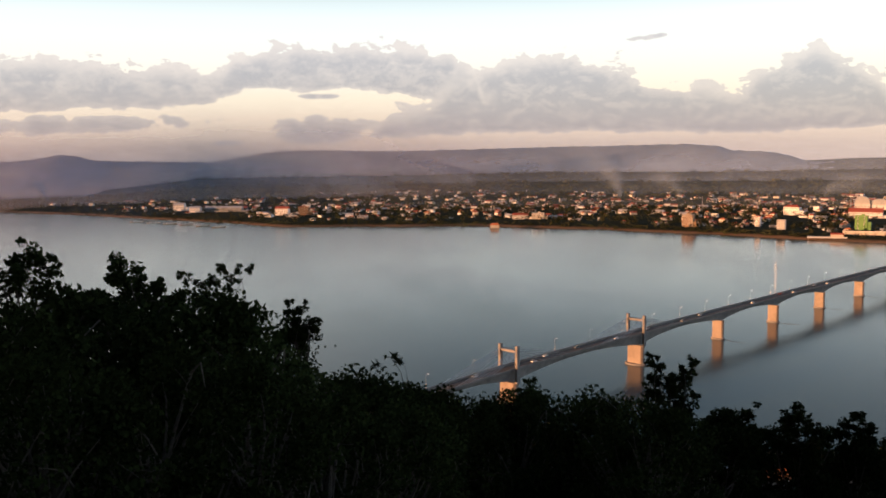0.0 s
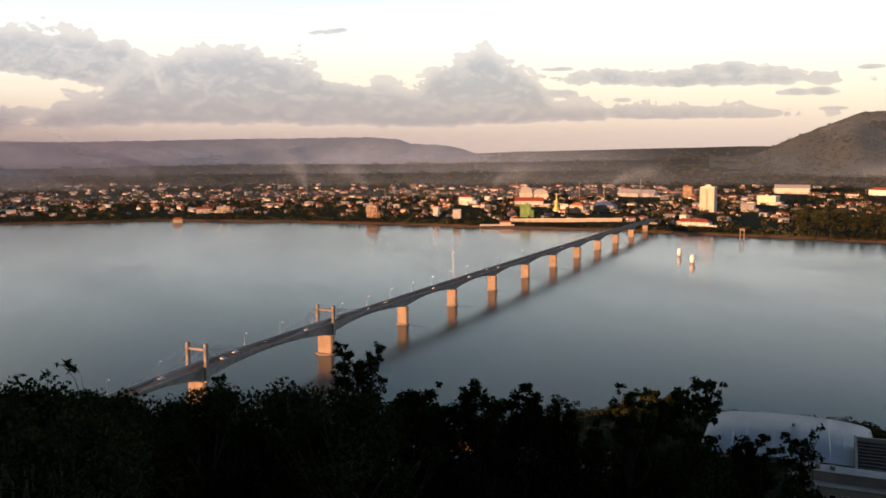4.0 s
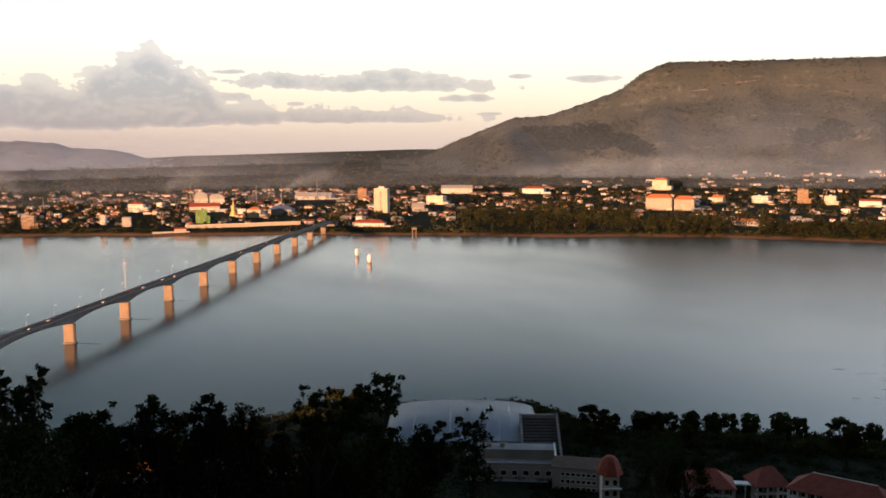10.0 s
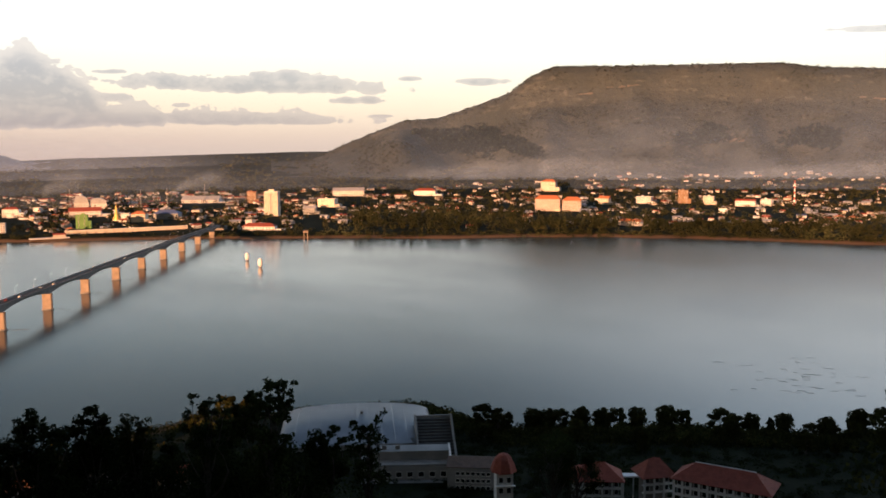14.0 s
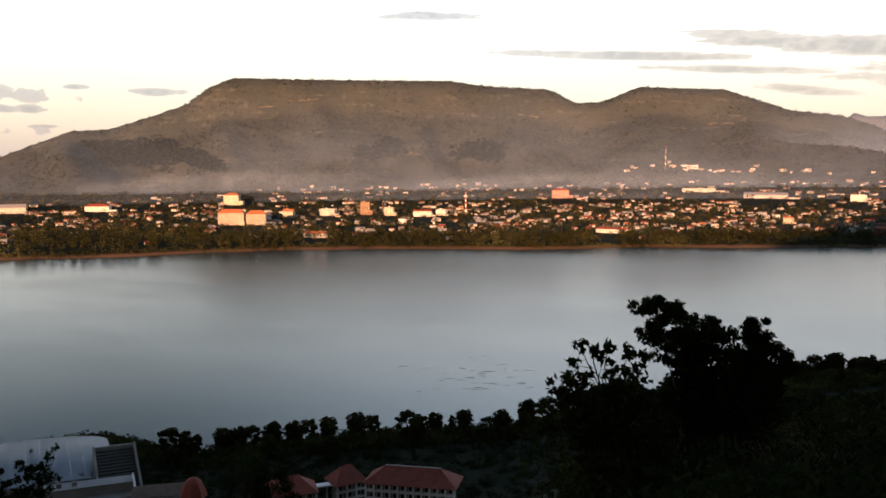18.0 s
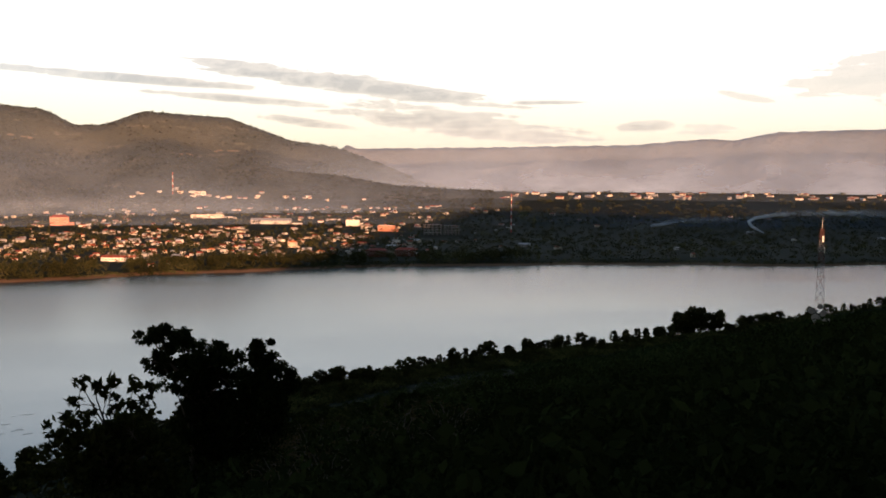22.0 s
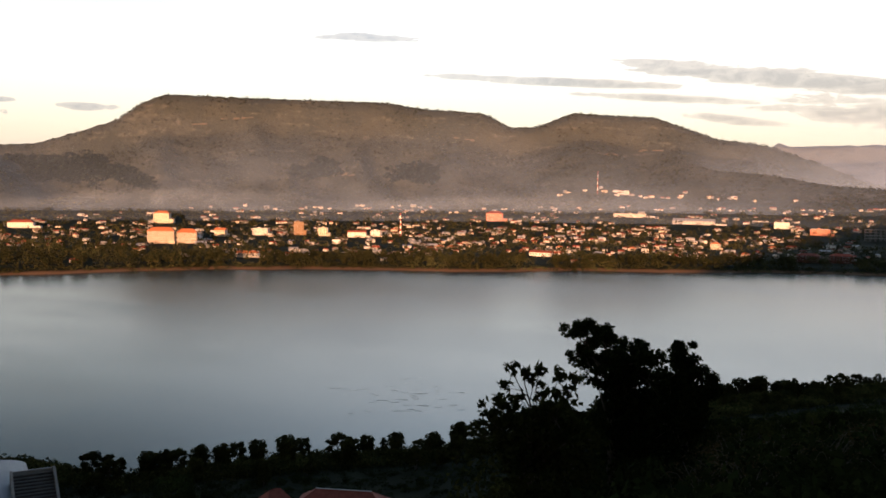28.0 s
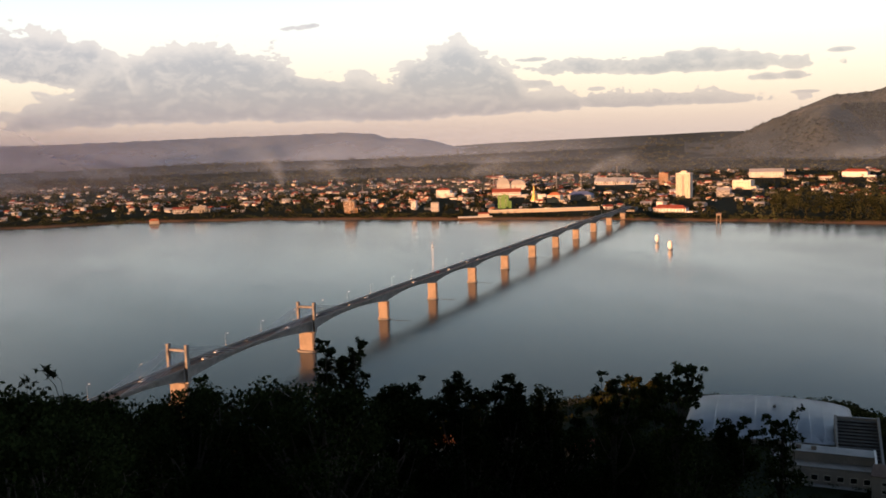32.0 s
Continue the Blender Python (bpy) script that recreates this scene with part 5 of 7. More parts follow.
# a made-up jet of spray standing in for a bright streak on the river
def spray_material():
    n = Nodes("streak_spray")
    t, d, mix = n.add("BsdfTransparent"), n.add("BsdfDiffuse"), n.add("MixShader")
    n.put(d.inputs[0], (0.85, 0.87, 0.9))
    n.put(mix.inputs[0], n.range(n.noise(n.world_pos((0.6, 0.6, 0.12)), 1.0, 4, 0.6), 0.35, 0.75, 0.03, 0.30))
    n.t.links.new(t.outputs[0], mix.inputs[1])
    n.t.links.new(d.outputs[0], mix.inputs[2])
    n.t.links.new(mix.outputs[0], n.out.inputs[0])
    return n.mat


jet = root("fountain", pose(*polar(20.05, 1010)), "made-up white jet standing in for a bright streak on the river", "fountain")
bm = bmesh.new()
loft(bm, [[(q * math.cos(a), q * math.sin(a), z) for a in (2 * math.pi * k / 8 for k in range(8))] for q, z in ((0.5, 0.3), (0.9, 12), (1.3, 26), (1.6, 34), (1.1, 39), (0.2, 41))])
part("jet", bm, spray_material(), jet, smooth=True)
bm = bmesh.new()
tube(bm, [(0, 0, -1), (0, 0, 0.5)], 1.2, 10)
part("nozzle_float", bm, DARK_CONCRETE, jet)


# drifting weed on the river and flat dark streaks beside the piers
def flat_patch(bm, x, y, length, width, ang, q):
    ring = []
    for k in range(9):
        a = 2 * math.pi * k / 9
        u, v = length / 2 * math.cos(a) * q.uniform(0.7, 1.2), width / 2 * math.sin(a) * q.uniform(0.6, 1.3)
        ring.append((x + u * math.cos(ang) - v * math.sin(ang), y + u * math.sin(ang) + v * math.cos(ang)))
    loft(bm, [[(px, py, z) for px, py in ring] for z in (-0.05, 0.06)])


q = np.random.RandomState(31)
WEED = plain("wet_weed", (0.035, 0.042, 0.036), (0.06, 0.066, 0.05), 0.5, 0.6, 0.2, 0.1)
bm = bmesh.new()
for k in range(46):
    p = polar(q.normal(68.2, 2.0), q.normal(650, 30))
    flat_patch(bm, p.x, p.y, q.uniform(3, 9), q.uniform(0.5, 1.2), q.uniform(-0.25, 0.25) - 1.15, q)
tagged(link("drifting_weed", bm, WEED), "scattered rafts of dark weed drifting on the river", "weed", kind="stuff")
for s in PIERS[2:]:
    m = along_bridge(s, 8.5, 0)
    e = root("driftwood", m, "flat dark streak on the water beside a bridge pier", "driftwood", "driftwood at the piers")
    for k in range(2):
        bm = bmesh.new()
        flat_patch(bm, 4 + 7 * k, q.uniform(-2, 2), q.uniform(9, 17), q.uniform(1.0, 2.0), q.uniform(-0.2, 0.2), q)
        part("log_raft", bm, WEED, e)


# ---- leaves in bulk ----
def quick_mesh(name, verts, mat):
    """A mesh of separate four-cornered leaves from an array of shape (n, 4, 3)."""
    n = len(verts)
    me = bpy.data.meshes.new(name)
    me.vertices.add(n * 4)
    me.vertices.foreach_set("co", np.ascontiguousarray(verts, dtype=np.float32).ravel())
    me.loops.add(n * 4)
    me.loops.foreach_set("vertex_index", np.arange(n * 4, dtype=np.int32))
    me.polygons.add(n)
    me.polygons.foreach_set("loop_start", np.arange(0, n * 4, 4, dtype=np.int32))
    me.update(calc_edges=True)
    me.materials.append(mat)
    return me


def leaves_at(centres, length, width, rs, droop=0.25, outward=None):
    n = len(centres)
    d = rs.normal(size=(n, 3))
    d[:, 2] -= droop
    if outward is not None:
        d += outward
    d /= np.linalg.norm(d, axis=1, keepdims=True)
    s = np.cross(d, rs.normal(size=(n, 3)))
    s /= np.linalg.norm(s, axis=1, keepdims=True) + 1e-9
    nrm = np.cross(d, s)
    L = (length * rs.uniform(0.6, 1.3, n))[:, None]
    W = (width * rs.uniform(0.6, 1.3, n))[:, None]
    a = centres - d * L * 0.5
    c = centres + d * L * 0.5
    mid = centres + nrm * L * 0.10
    return np.stack([a, mid + s * W * 0.5, c, mid - s * W * 0.5], 1)


def limb_path(a, b, rs, bend=0.15, n=5):
    a, b = np.array(a, float), np.array(b, float)
    side = rs.normal(size=3) * np.linalg.norm(b - a) * bend
    return [tuple(a + (b - a) * t + side * math.sin(math.pi * t) + np.array((0, 0, 0.10 * np.linalg.norm(b - a) * math.sin(math.pi * t)))) for t in np.linspace(0, 1, n)]


def tree(name, label, h, w, seed, leaf=(0.30, 0.17), count=5000, form="broad", mat=None, group="", trunk_part=0.35, category="tree", clusters=26, gap=0.16):
    """A tapered trunk with limbs, and a crown of many leaves held in uneven clumps."""
    rs = np.random.RandomState(seed)
    e = root(name, Matrix(), label, category, group)
    base = h * trunk_part
    lean = rs.uniform(-0.06, 0.06, 2) * h
    bm = bmesh.new()
    top = (lean[0], lean[1], h * 0.86)
    path = [(0, 0, -1.5), (lean[0] * 0.2, lean[1] * 0.2, base * 0.6), (lean[0] * 0.6, lean[1] * 0.6, (base + h) * 0.5), top]
    rad = h * 0.022
    tube(bm, path, [rad * 1.35, rad, rad * 0.6, rad * 0.2], 8)
    ends = []
    for k in range(clusters):
        u = (k + rs.uniform(0.1, 0.9)) / clusters
        ang = k * 2.4 + rs.uniform(-0.5, 0.5)
        if form == "broad":
            z = base + (h - base) * (0.25 + 0.75 * u)
            q = w / 2 * math.sqrt(max(0.05, 1 - ((u - 0.35) / 0.72) ** 2)) * rs.uniform(0.55, 1.0)
        elif form == "tall":
            z = base + (h - base) * (0.1 + 0.9 * u)
            q = w / 2 * (1.05 - 0.75 * u) * rs.uniform(0.5, 1.0)
        elif form == "ball":
            z = base + (h - base) * (0.12 + 0.80 * u)
            q = w / 2 * math.sqrt(max(0.08, 1 - (2 * u - 1) ** 2)) * rs.uniform(0.45, 0.85)
        else:
            z = base + (h - base) * rs.uniform(0.35, 1.0)
            q = w / 2 * rs.uniform(0.35, 1.0)
        end = (lean[0] * 0.7 + q * math.cos(ang), lean[1] * 0.7 + q * math.sin(ang), z)
        ends.append(end)
        s = min(max(0.25, (z - base * 0.5) / h * 0.75), 0.8)
        start = np.array(path[1]) + (np.array(top) - np.array(path[1])) * max(0.0, (s - 0.25) / 0.6) * 0.85
        tube(bm, limb_path(start, end, rs), [rad * 0.38, rad * 0.30, rad * 0.22, rad * 0.14, rad * 0.06], 5)
    part("trunk", bm, BARK, e, "dark branching trunk")
    ends = np.array(ends)
    per = rs.dirichlet(np.full(clusters, 3.0)) * count
    cs = []
    for c, k in zip(ends, per.astype(int)):
        size = w * rs.uniform(0.75, 1.25) * (gap if form != "ball" else 0.20)
        off = rs.normal(size=(k, 3))
        off = off / (np.linalg.norm(off, axis=1, keepdims=True) + 1e-6) * (rs.uniform(0.1, 1.0, (k, 1)) ** 0.45) * size
        off[:, 2] *= 0.75
        cs.append(c + off)
    cs = np.concatenate(cs)
    crown = new("crown", quick_mesh("crown", leaves_at(cs, leaf[0], leaf[1], rs), mat or LEAF))
    crown.parent = e
    return e


def stand_at(e, az, r, top_el=None, h=None, turn=0.0, size=None, copy=True, sink=0.3):
    """Puts a tree at its place, scaled so that its top stands at that angle of height seen from the viewpoint."""
    x, y, _ = polar(az, r)
    z = ground_z(x, y) - sink
    if top_el is not None:
        size = max(0.25, (EYE + r * math.tan(radians(top_el)) - z) / h)
    m = pose(x, y, z, 0, 0, turn)
    if copy:
        k = size / e.scale[0]
        return copy_thing(e, m @ Matrix.Diagonal((k, k, k, 1)))
    m = m @ Matrix.Diagonal((size, size, size, 1))
    e.matrix_basis = m
    return e


# ---- hero trees near the viewpoint ----
OLIVE_LEAF = leaf_material("olive_leaves", (0.030, 0.040, 0.012), (0.075, 0.080, 0.024), 0.35)
tree_seed = itertools.count(500)


def lobed_tree(name, label, az, r, z0, leaf, density, mat, lobes):
    """A tree whose crown lobes (across, up from z0, radius) are laid out to fit its outline from the camera, each a
    bunch of smaller leaf clumps on its own limb.
    """
    rs = np.random.RandomState(next(tree_seed))
    x, y, _ = polar(az, r)
    foot = ground_z(x, y) - 0.4
    e = root(name, pose(x, y, foot, 0, 0, -az), label, "tree")
    lift = z0 - foot
    wide = max(abs(q[0]) + q[2] for q in lobes)
    top = max(q[1] for q in lobes) + lift
    bm = bmesh.new()
    lean = float(np.mean([q[0] for q in lobes]))
    rad = min(0.05 + 0.016 * top, 0.32)
    stem = [(lean * 0.4, 0, -0.6), (lean * 0.7, 0.1, top * 0.3), (lean, 0.0, top * 0.6), (lean + 0.1, 0.1, top * 0.85)]
    tube(bm, stem, [rad * 1.3, rad, rad * 0.6, rad * 0.25], 8)
    cs = []
    for u, v, s in lobes:
        s = s * 1.42
        c = np.array((u, rs.uniform(-0.45, 0.45) * max(0.5, wide - abs(u)), v + lift))
        f = min(0.8, max(0.15, (c[2] / top) * 0.8 - 0.1))
        a = np.array((lean * (0.4 + 0.6 * f), 0.05, top * f))
        k = min(rad * 0.5, 0.02 + s * 0.07)
        tube(bm, limb_path(a, c, rs, 0.1), [k, k * 0.8, k * 0.6, k * 0.4, k * 0.2], 5)
        clumps = 5 + int(4 * s)
        total = density * 3.6 * s * s / (leaf[0] * leaf[1] * 0.5)
        for q in range(clumps):
            d = rs.normal(size=3)
            d /= np.linalg.norm(d)
            m = c + d * s * rs.uniform(0.35, 0.85)
            tube(bm, [tuple(c), tuple(m)], [k * 0.25, k * 0.1], 4)
            n = max(4, int(total / clumps * rs.uniform(0.6, 1.4)))
            o = rs.normal(size=(n, 3))
            o /= np.linalg.norm(o, axis=1, keepdims=True)
            o *= rs.uniform(0.1, 1.0, (n, 1)) ** 0.5 * s * rs.uniform(0.28, 0.52)
            o[:, 2] *= 0.8
            cs.append(m + o)
    # lower foliage that closes the crown towards the slope
    n = int(density * 260 * wide)
    low = np.stack([rs.normal(lean, wide * 0.42, n), rs.normal(0, wide * 0.4, n), rs.uniform(0.05, 1.0, n) * max(lift + 0.5, 0.5)], 1)
    if lift > 2.5 and wide > 1.0:
        cs.append(low)
    part("trunk", bm, BARK, e, "dark branching trunk")
    crown = new("crown", quick_mesh("crown", leaves_at(np.concatenate(cs), leaf[0], leaf[1], rs), mat))
    crown.parent = e
    return e


lobed_tree("broadleaf_tree", "dark tree with a loose leafy head", -24.35, 46, 148.1, (0.30, 0.17), 2.0, LEAF,
           [(-0.3, 2.9, 0.6), (0.4, 2.5, 0.6), (-0.9, 2.3, 0.66), (-0.0, 1.6, 0.78), (0.8, 0.9, 0.66), (-1.2, 1.0, 0.84), (1.4, 0.2, 0.84), (-0.1, 0.0, 1.04)])
lobed_tree("conical_tree", "thin dark spire of a young conifer", -23.06, 46, 149.5, (0.16, 0.07), 3.0, LEAF,
           [(0.0, 1.0, 0.15), (0.0, 0.5, 0.18), (-0.0, 0.0, 0.21)])
lobed_tree("broadleaf_tree", "dark tree with a tufted crown over lower branches", -18.81, 47, 148.1, (0.28, 0.17), 2.8, LEAF,
           [(-0.6, 2.1, 0.61), (-0.0, 1.6, 0.43), (-1.0, 1.5, 0.49), (-0.5, 1.0, 0.79), (0.2, 0.6, 0.55), (0.9, 1.0, 0.4), (1.2, 0.3, 0.67), (-1.6, 0.2, 0.79), (-0.3, 0.0, 1.1), (1.8, 0.3, 0.61)])
lobed_tree("broadleaf_tree", "sparse dark tree with open upper branches and leaf tufts", -13.7, 47, 146.8, (0.30, 0.19), 1.7, LEAF,
           [(-2.1, 2.8, 0.21), (-1.7, 2.5, 0.24), (-1.1, 2.4, 0.34), (-0.7, 2.2, 0.37), (-0.4, 2.6, 0.27), (0.1, 2.7, 0.37), (0.8, 2.9, 0.27), (1.3, 3.0, 0.24), (0.4, 2.3, 0.37), (-0.3, 1.6, 0.55), (0.2, 1.1, 0.46), (-0.9, 1.5, 0.49), (0.9, 0.7, 0.37), (1.7, 0.8, 0.27), (2.0, 0.7, 0.15), (1.2, 0.0, 0.46), (0.1, 0.1, 0.85), (-1.6, 0.9, 0.91)])
lobed_tree("conical_tree", "upright dark tree with a stepped pointed crown", -9.37, 60, 142.9, (0.28, 0.16), 3.0, LEAF,
           [(-0.3, 2.9, 0.31), (0.6, 2.8, 0.23), (-0.1, 2.1, 0.62), (0.6, 1.5, 0.7), (-0.4, 1.1, 0.86), (0.9, 0.9, 0.54), (-0.0, 0.0, 1.17), (-1.3, 0.0, 0.7)])
lobed_tree("drooping_tree", "slender sapling with long drooping fronds", -3.59, 58, 141.8, (0.65, 0.14), 1.0, LEAF,
           [(-0.7, 0.0, 0.3), (0.1, 0.6, 0.34), (0.6, 0.3, 0.23)])
lobed_tree("broadleaf_tree", "tall forked tree with rounded leaf clumps above the forest", 14.21, 72, 134.7, (0.34, 0.22), 2.4, LEAF,
           [(-1.8, 4.7, 0.37), (-1.2, 4.3, 0.61), (-1.1, 3.4, 0.65), (-0.1, 2.8, 0.7), (0.8, 3.9, 0.42), (1.5, 4.3, 0.47), (1.3, 3.4, 0.51), (0.6, 2.7, 0.61), (1.8, 2.0, 0.37), (-0.1, 1.4, 1.03), (-1.3, 1.3, 0.93), (1.2, 1.1, 0.7), (-1.6, 2.5, 0.61), (-0.1, 0.0, 1.4)])
lobed_tree("broadleaf_tree", "dark spreading tree with an upright side shoot", 18.04, 78, 132.2, (0.34, 0.20), 2.6, LEAF,
           [(-0.6, 1.2, 0.91), (0.8, 1.7, 0.56), (1.6, 2.3, 0.25), (-2.1, 1.0, 0.91), (0.1, 0.3, 1.26), (-1.4, 0.0, 1.42), (1.5, 0.0, 0.81)])
lobed_tree("broadleaf_tree", "dark tree with a double-tufted crown", 21.7, 76, 132.5, (0.32, 0.20), 2.6, LEAF,
           [(-1.1, 2.0, 0.49), (-0.3, 2.5, 0.49), (0.5, 1.7, 0.74), (1.2, 1.2, 0.54), (-0.5, 1.1, 0.99), (1.7, 0.4, 0.74), (0.2, 0.0, 1.38), (-1.7, 0.1, 0.89)])
lobed_tree("broadleaf_tree", "dark tree with a domed crown stepping down", 24.69, 78, 131.1, (0.32, 0.20), 2.8, LEAF,
           [(0.1, 3.1, 0.56), (0.6, 2.4, 0.76), (-0.7, 2.2, 0.66), (1.1, 1.6, 0.86), (-0.1, 1.0, 1.26), (-1.4, 1.4, 0.61), (0.5, 0.0, 1.52)])
lobed_tree("broadleaf_tree", "paler olive tree with a soft rounded crown", 27.3, 80, 129.9, (0.32, 0.18), 2.6, OLIVE_LEAF,
           [(-0.9, 2.4, 0.62), (0.3, 2.1, 0.67), (0.8, 1.1, 0.67), (-0.6, 1.0, 1.14), (0.5, 0.0, 1.14)])
lobed_tree("conical_tree", "small dark cone-shaped tree", 29.16, 84, 128.0, (0.26, 0.14), 3.2, LEAF,
           [(-0.0, 1.6, 0.38), (0.1, 0.8, 0.6), (-0.1, 0.0, 0.76)])
lobed_tree("broadleaf_tree", "dark tree with hanging curtains of leaves", 31.41, 74, 132.1, (0.34, 0.18), 2.0, LEAF,
           [(-1.0, 3.7, 0.38), (0.1, 3.3, 0.48), (1.0, 3.5, 0.34), (-1.4, 2.4, 0.43), (0.3, 2.5, 0.72), (-0.6, 1.4, 0.82), (1.3, 1.7, 0.77), (0.3, 0.1, 1.25), (-1.7, 1.1, 0.38), (1.7, 0.0, 1.06)])
lobed_tree("broadleaf_tree", "big dark tree with a clumped crown and a thin leading shoot", 35.3, 72, 131.2, (0.34, 0.21), 2.7, LEAF,
           [(-2.4, 3.8, 0.51), (-1.5, 4.7, 0.51), (-0.6, 4.5, 0.65), (0.1, 5.4, 0.56), (0.7, 5.6, 0.51), (1.3, 4.9, 0.56), (2.0, 5.6, 0.23), (1.5, 4.0, 0.42), (0.4, 3.7, 0.84), (-1.0, 3.1, 0.98), (0.9, 2.6, 0.61), (-0.5, 1.6, 1.12), (1.3, 1.5, 0.47), (-2.0, 2.0, 0.84), (-0.0, 0.0, 1.4)])
lobed_tree("broadleaf_tree", "dense dark tree before the arena hall", 38.77, 78, 126.8, (0.32, 0.20), 2.8, LEAF,
           [(-0.2, 3.9, 0.56), (0.8, 4.2, 0.51), (-0.9, 3.2, 0.81), (0.4, 2.5, 1.06), (1.3, 3.1, 0.51), (-1.3, 2.0, 1.01), (0.6, 1.0, 1.42), (-0.8, 0.0, 1.42)])
lobed_tree("broadleaf_tree", "loose dark tree with a leaning top shoot", 41.45, 76, 128.1, (0.34, 0.20), 1.9, LEAF,
           [(-1.2, 3.9, 0.44), (-0.4, 3.4, 0.49), (0.9, 4.4, 0.39), (1.4, 4.9, 0.25), (0.3, 3.5, 0.49), (-0.1, 2.5, 0.74), (-1.5, 2.8, 0.39), (0.8, 2.3, 0.59), (-0.6, 1.2, 1.08), (0.3, 0.0, 1.18)])
lobed_tree("broadleaf_tree", "dark tree beside the bridge foot", 5.12, 92, 129.2, (0.34, 0.20), 2.8, LEAF,
           [(0.4, 2.5, 0.6), (1.4, 1.5, 0.72), (-0.4, 1.4, 0.78), (-2.1, 0.6, 1.07), (0.8, 0.0, 1.43)])
lobed_tree("roadside_tree", "large dark tree against the river, its crown in ragged lobes", 81.08, 41, 144.2, (0.22, 0.14), 3.2, LEAF,
           [(-1.8, 4.7, 0.5), (-1.2, 4.4, 0.61), (-0.4, 4.3, 0.61), (-1.6, 3.6, 0.43), (-0.9, 3.4, 0.72), (-0.1, 3.6, 0.65), (0.5, 3.2, 0.86), (1.1, 3.9, 0.43), (1.5, 3.5, 0.65), (0.2, 2.5, 0.86), (-0.7, 2.6, 0.5), (1.5, 2.5, 1.0), (0.5, 1.6, 0.93), (1.2, 0.8, 1.43), (0.2, 0.0, 1.36)])
lobed_tree("roadside_tree", "dark tree with a domed crown beside the larger one", 85.6, 40, 145.0, (0.20, 0.13), 3.2, LEAF,
           [(-0.6, 3.4, 0.49), (-0.1, 3.2, 0.49), (0.3, 2.7, 0.49), (-0.4, 2.5, 0.7), (0.8, 2.1, 0.49), (1.1, 1.7, 0.28), (0.2, 1.8, 0.77), (-0.7, 1.8, 0.63), (0.0, 1.0, 0.99), (-0.6, 0.0, 1.26)])
lobed_tree("drooping_tree", "slender olive tree with large hanging leaves", 76.73, 37, 146.3, (0.44, 0.19), 1.1, OLIVE_LEAF,
           [(-1.2, 1.5, 0.22), (-1.5, 0.8, 0.22), (-0.6, 1.3, 0.25), (0.0, 1.5, 0.22), (0.7, 1.2, 0.36), (1.4, 1.2, 0.33), (-0.3, 0.8, 0.25), (-0.9, 0.3, 0.16), (0.5, 0.7, 0.28), (1.2, 0.7, 0.36), (0.6, 0.0, 0.3), (0.0, 0.5, 0.22)])
lobed_tree("roadside_tree", "low leafy olive tree under the larger ones", 75.92, 34, 144.7, (0.30, 0.15), 2.2, OLIVE_LEAF,
           [(-0.7, 2.1, 0.57), (-1.4, 1.9, 0.34), (-1.7, 2.3, 0.17), (0.1, 1.8, 0.57), (1.1, 1.8, 0.64), (1.8, 1.4, 0.74), (-0.3, 1.2, 0.86), (0.7, 0.8, 0.98), (-1.2, 0.9, 0.81), (0.1, 0.0, 1.14), (1.5, 0.1, 1.14)])

# darker trees that fill the slope between and below them
rs = np.random.RandomState(77)
near_kinds = [
    tree("broadleaf_tree", "dark broadleaf tree with clumped leaves on the slope", 14, 7.5, 101, (0.30, 0.18), 6500, "broad", clusters=30, gap=0.18),
    tree("broadleaf_tree", "dark tree with a ragged open crown on the slope", 14, 6.5, 102, (0.32, 0.18), 5000, "open", clusters=24, gap=0.15),
    tree("broadleaf_tree", "spreading dark tree with thin upper branches", 14, 10, 104, (0.32, 0.2), 6500, "broad", clusters=36, gap=0.12),
]
HERO = [
    (-26.5, 40, -9.2, 0), (-23.0, 44, -9.0, 2), (-21.0, 46, -8.6, 0), (-18.0, 44, -8.4, 2), (-15.6, 44, -9.4, 0), (-13.0, 44, -11.8, 2), (-11.0, 48, -13.2, 0), (-8.0, 52, -13.8, 2), (-6.0, 52, -14.2, 0), (-4.2, 54, -14.8, 2), (-2.4, 62, -15.4, 0),
    (-24.5, 30, -12.0, 0), (-18.0, 31, -12.6, 2), (-12.5, 33, -13.4, 0), (-8.0, 38, -15.2, 2), (-3.0, 42, -16.4, 0), (-1.5, 92, -14.9, 0), (0.6, 84, -15.2, 2), (2.6, 88, -15.6, 0), (4.4, 78, -16.0, 2), (7.2, 84, -15.2, 2), (9.0, 84, -15.4, 0), (11.2, 78, -15.4, 2),
    (13.0, 66, -16.0, 0), (15.6, 74, -16.2, 2), (19.4, 80, -16.6, 0), (22.2, 78, -17.0, 2), (24.6, 80, -17.4, 0), (27.2, 82, -18.2, 2), (31.2, 78, -18.4, 0), (34.2, 76, -18.6, 2), (36.0, 74, -19.2, 0), (53.2, 330, -17.9, 0), (54.8, 335, -18.6, 2),
]
started = set()
for az, r, el, k in HERO:
    e = near_kinds[k]
    top = max(v.co.z for v in e.children[1].data.vertices)
    stand_at(e, az, r, el, top, rs.uniform(0, 360), copy=k in started)
    started.add(k)

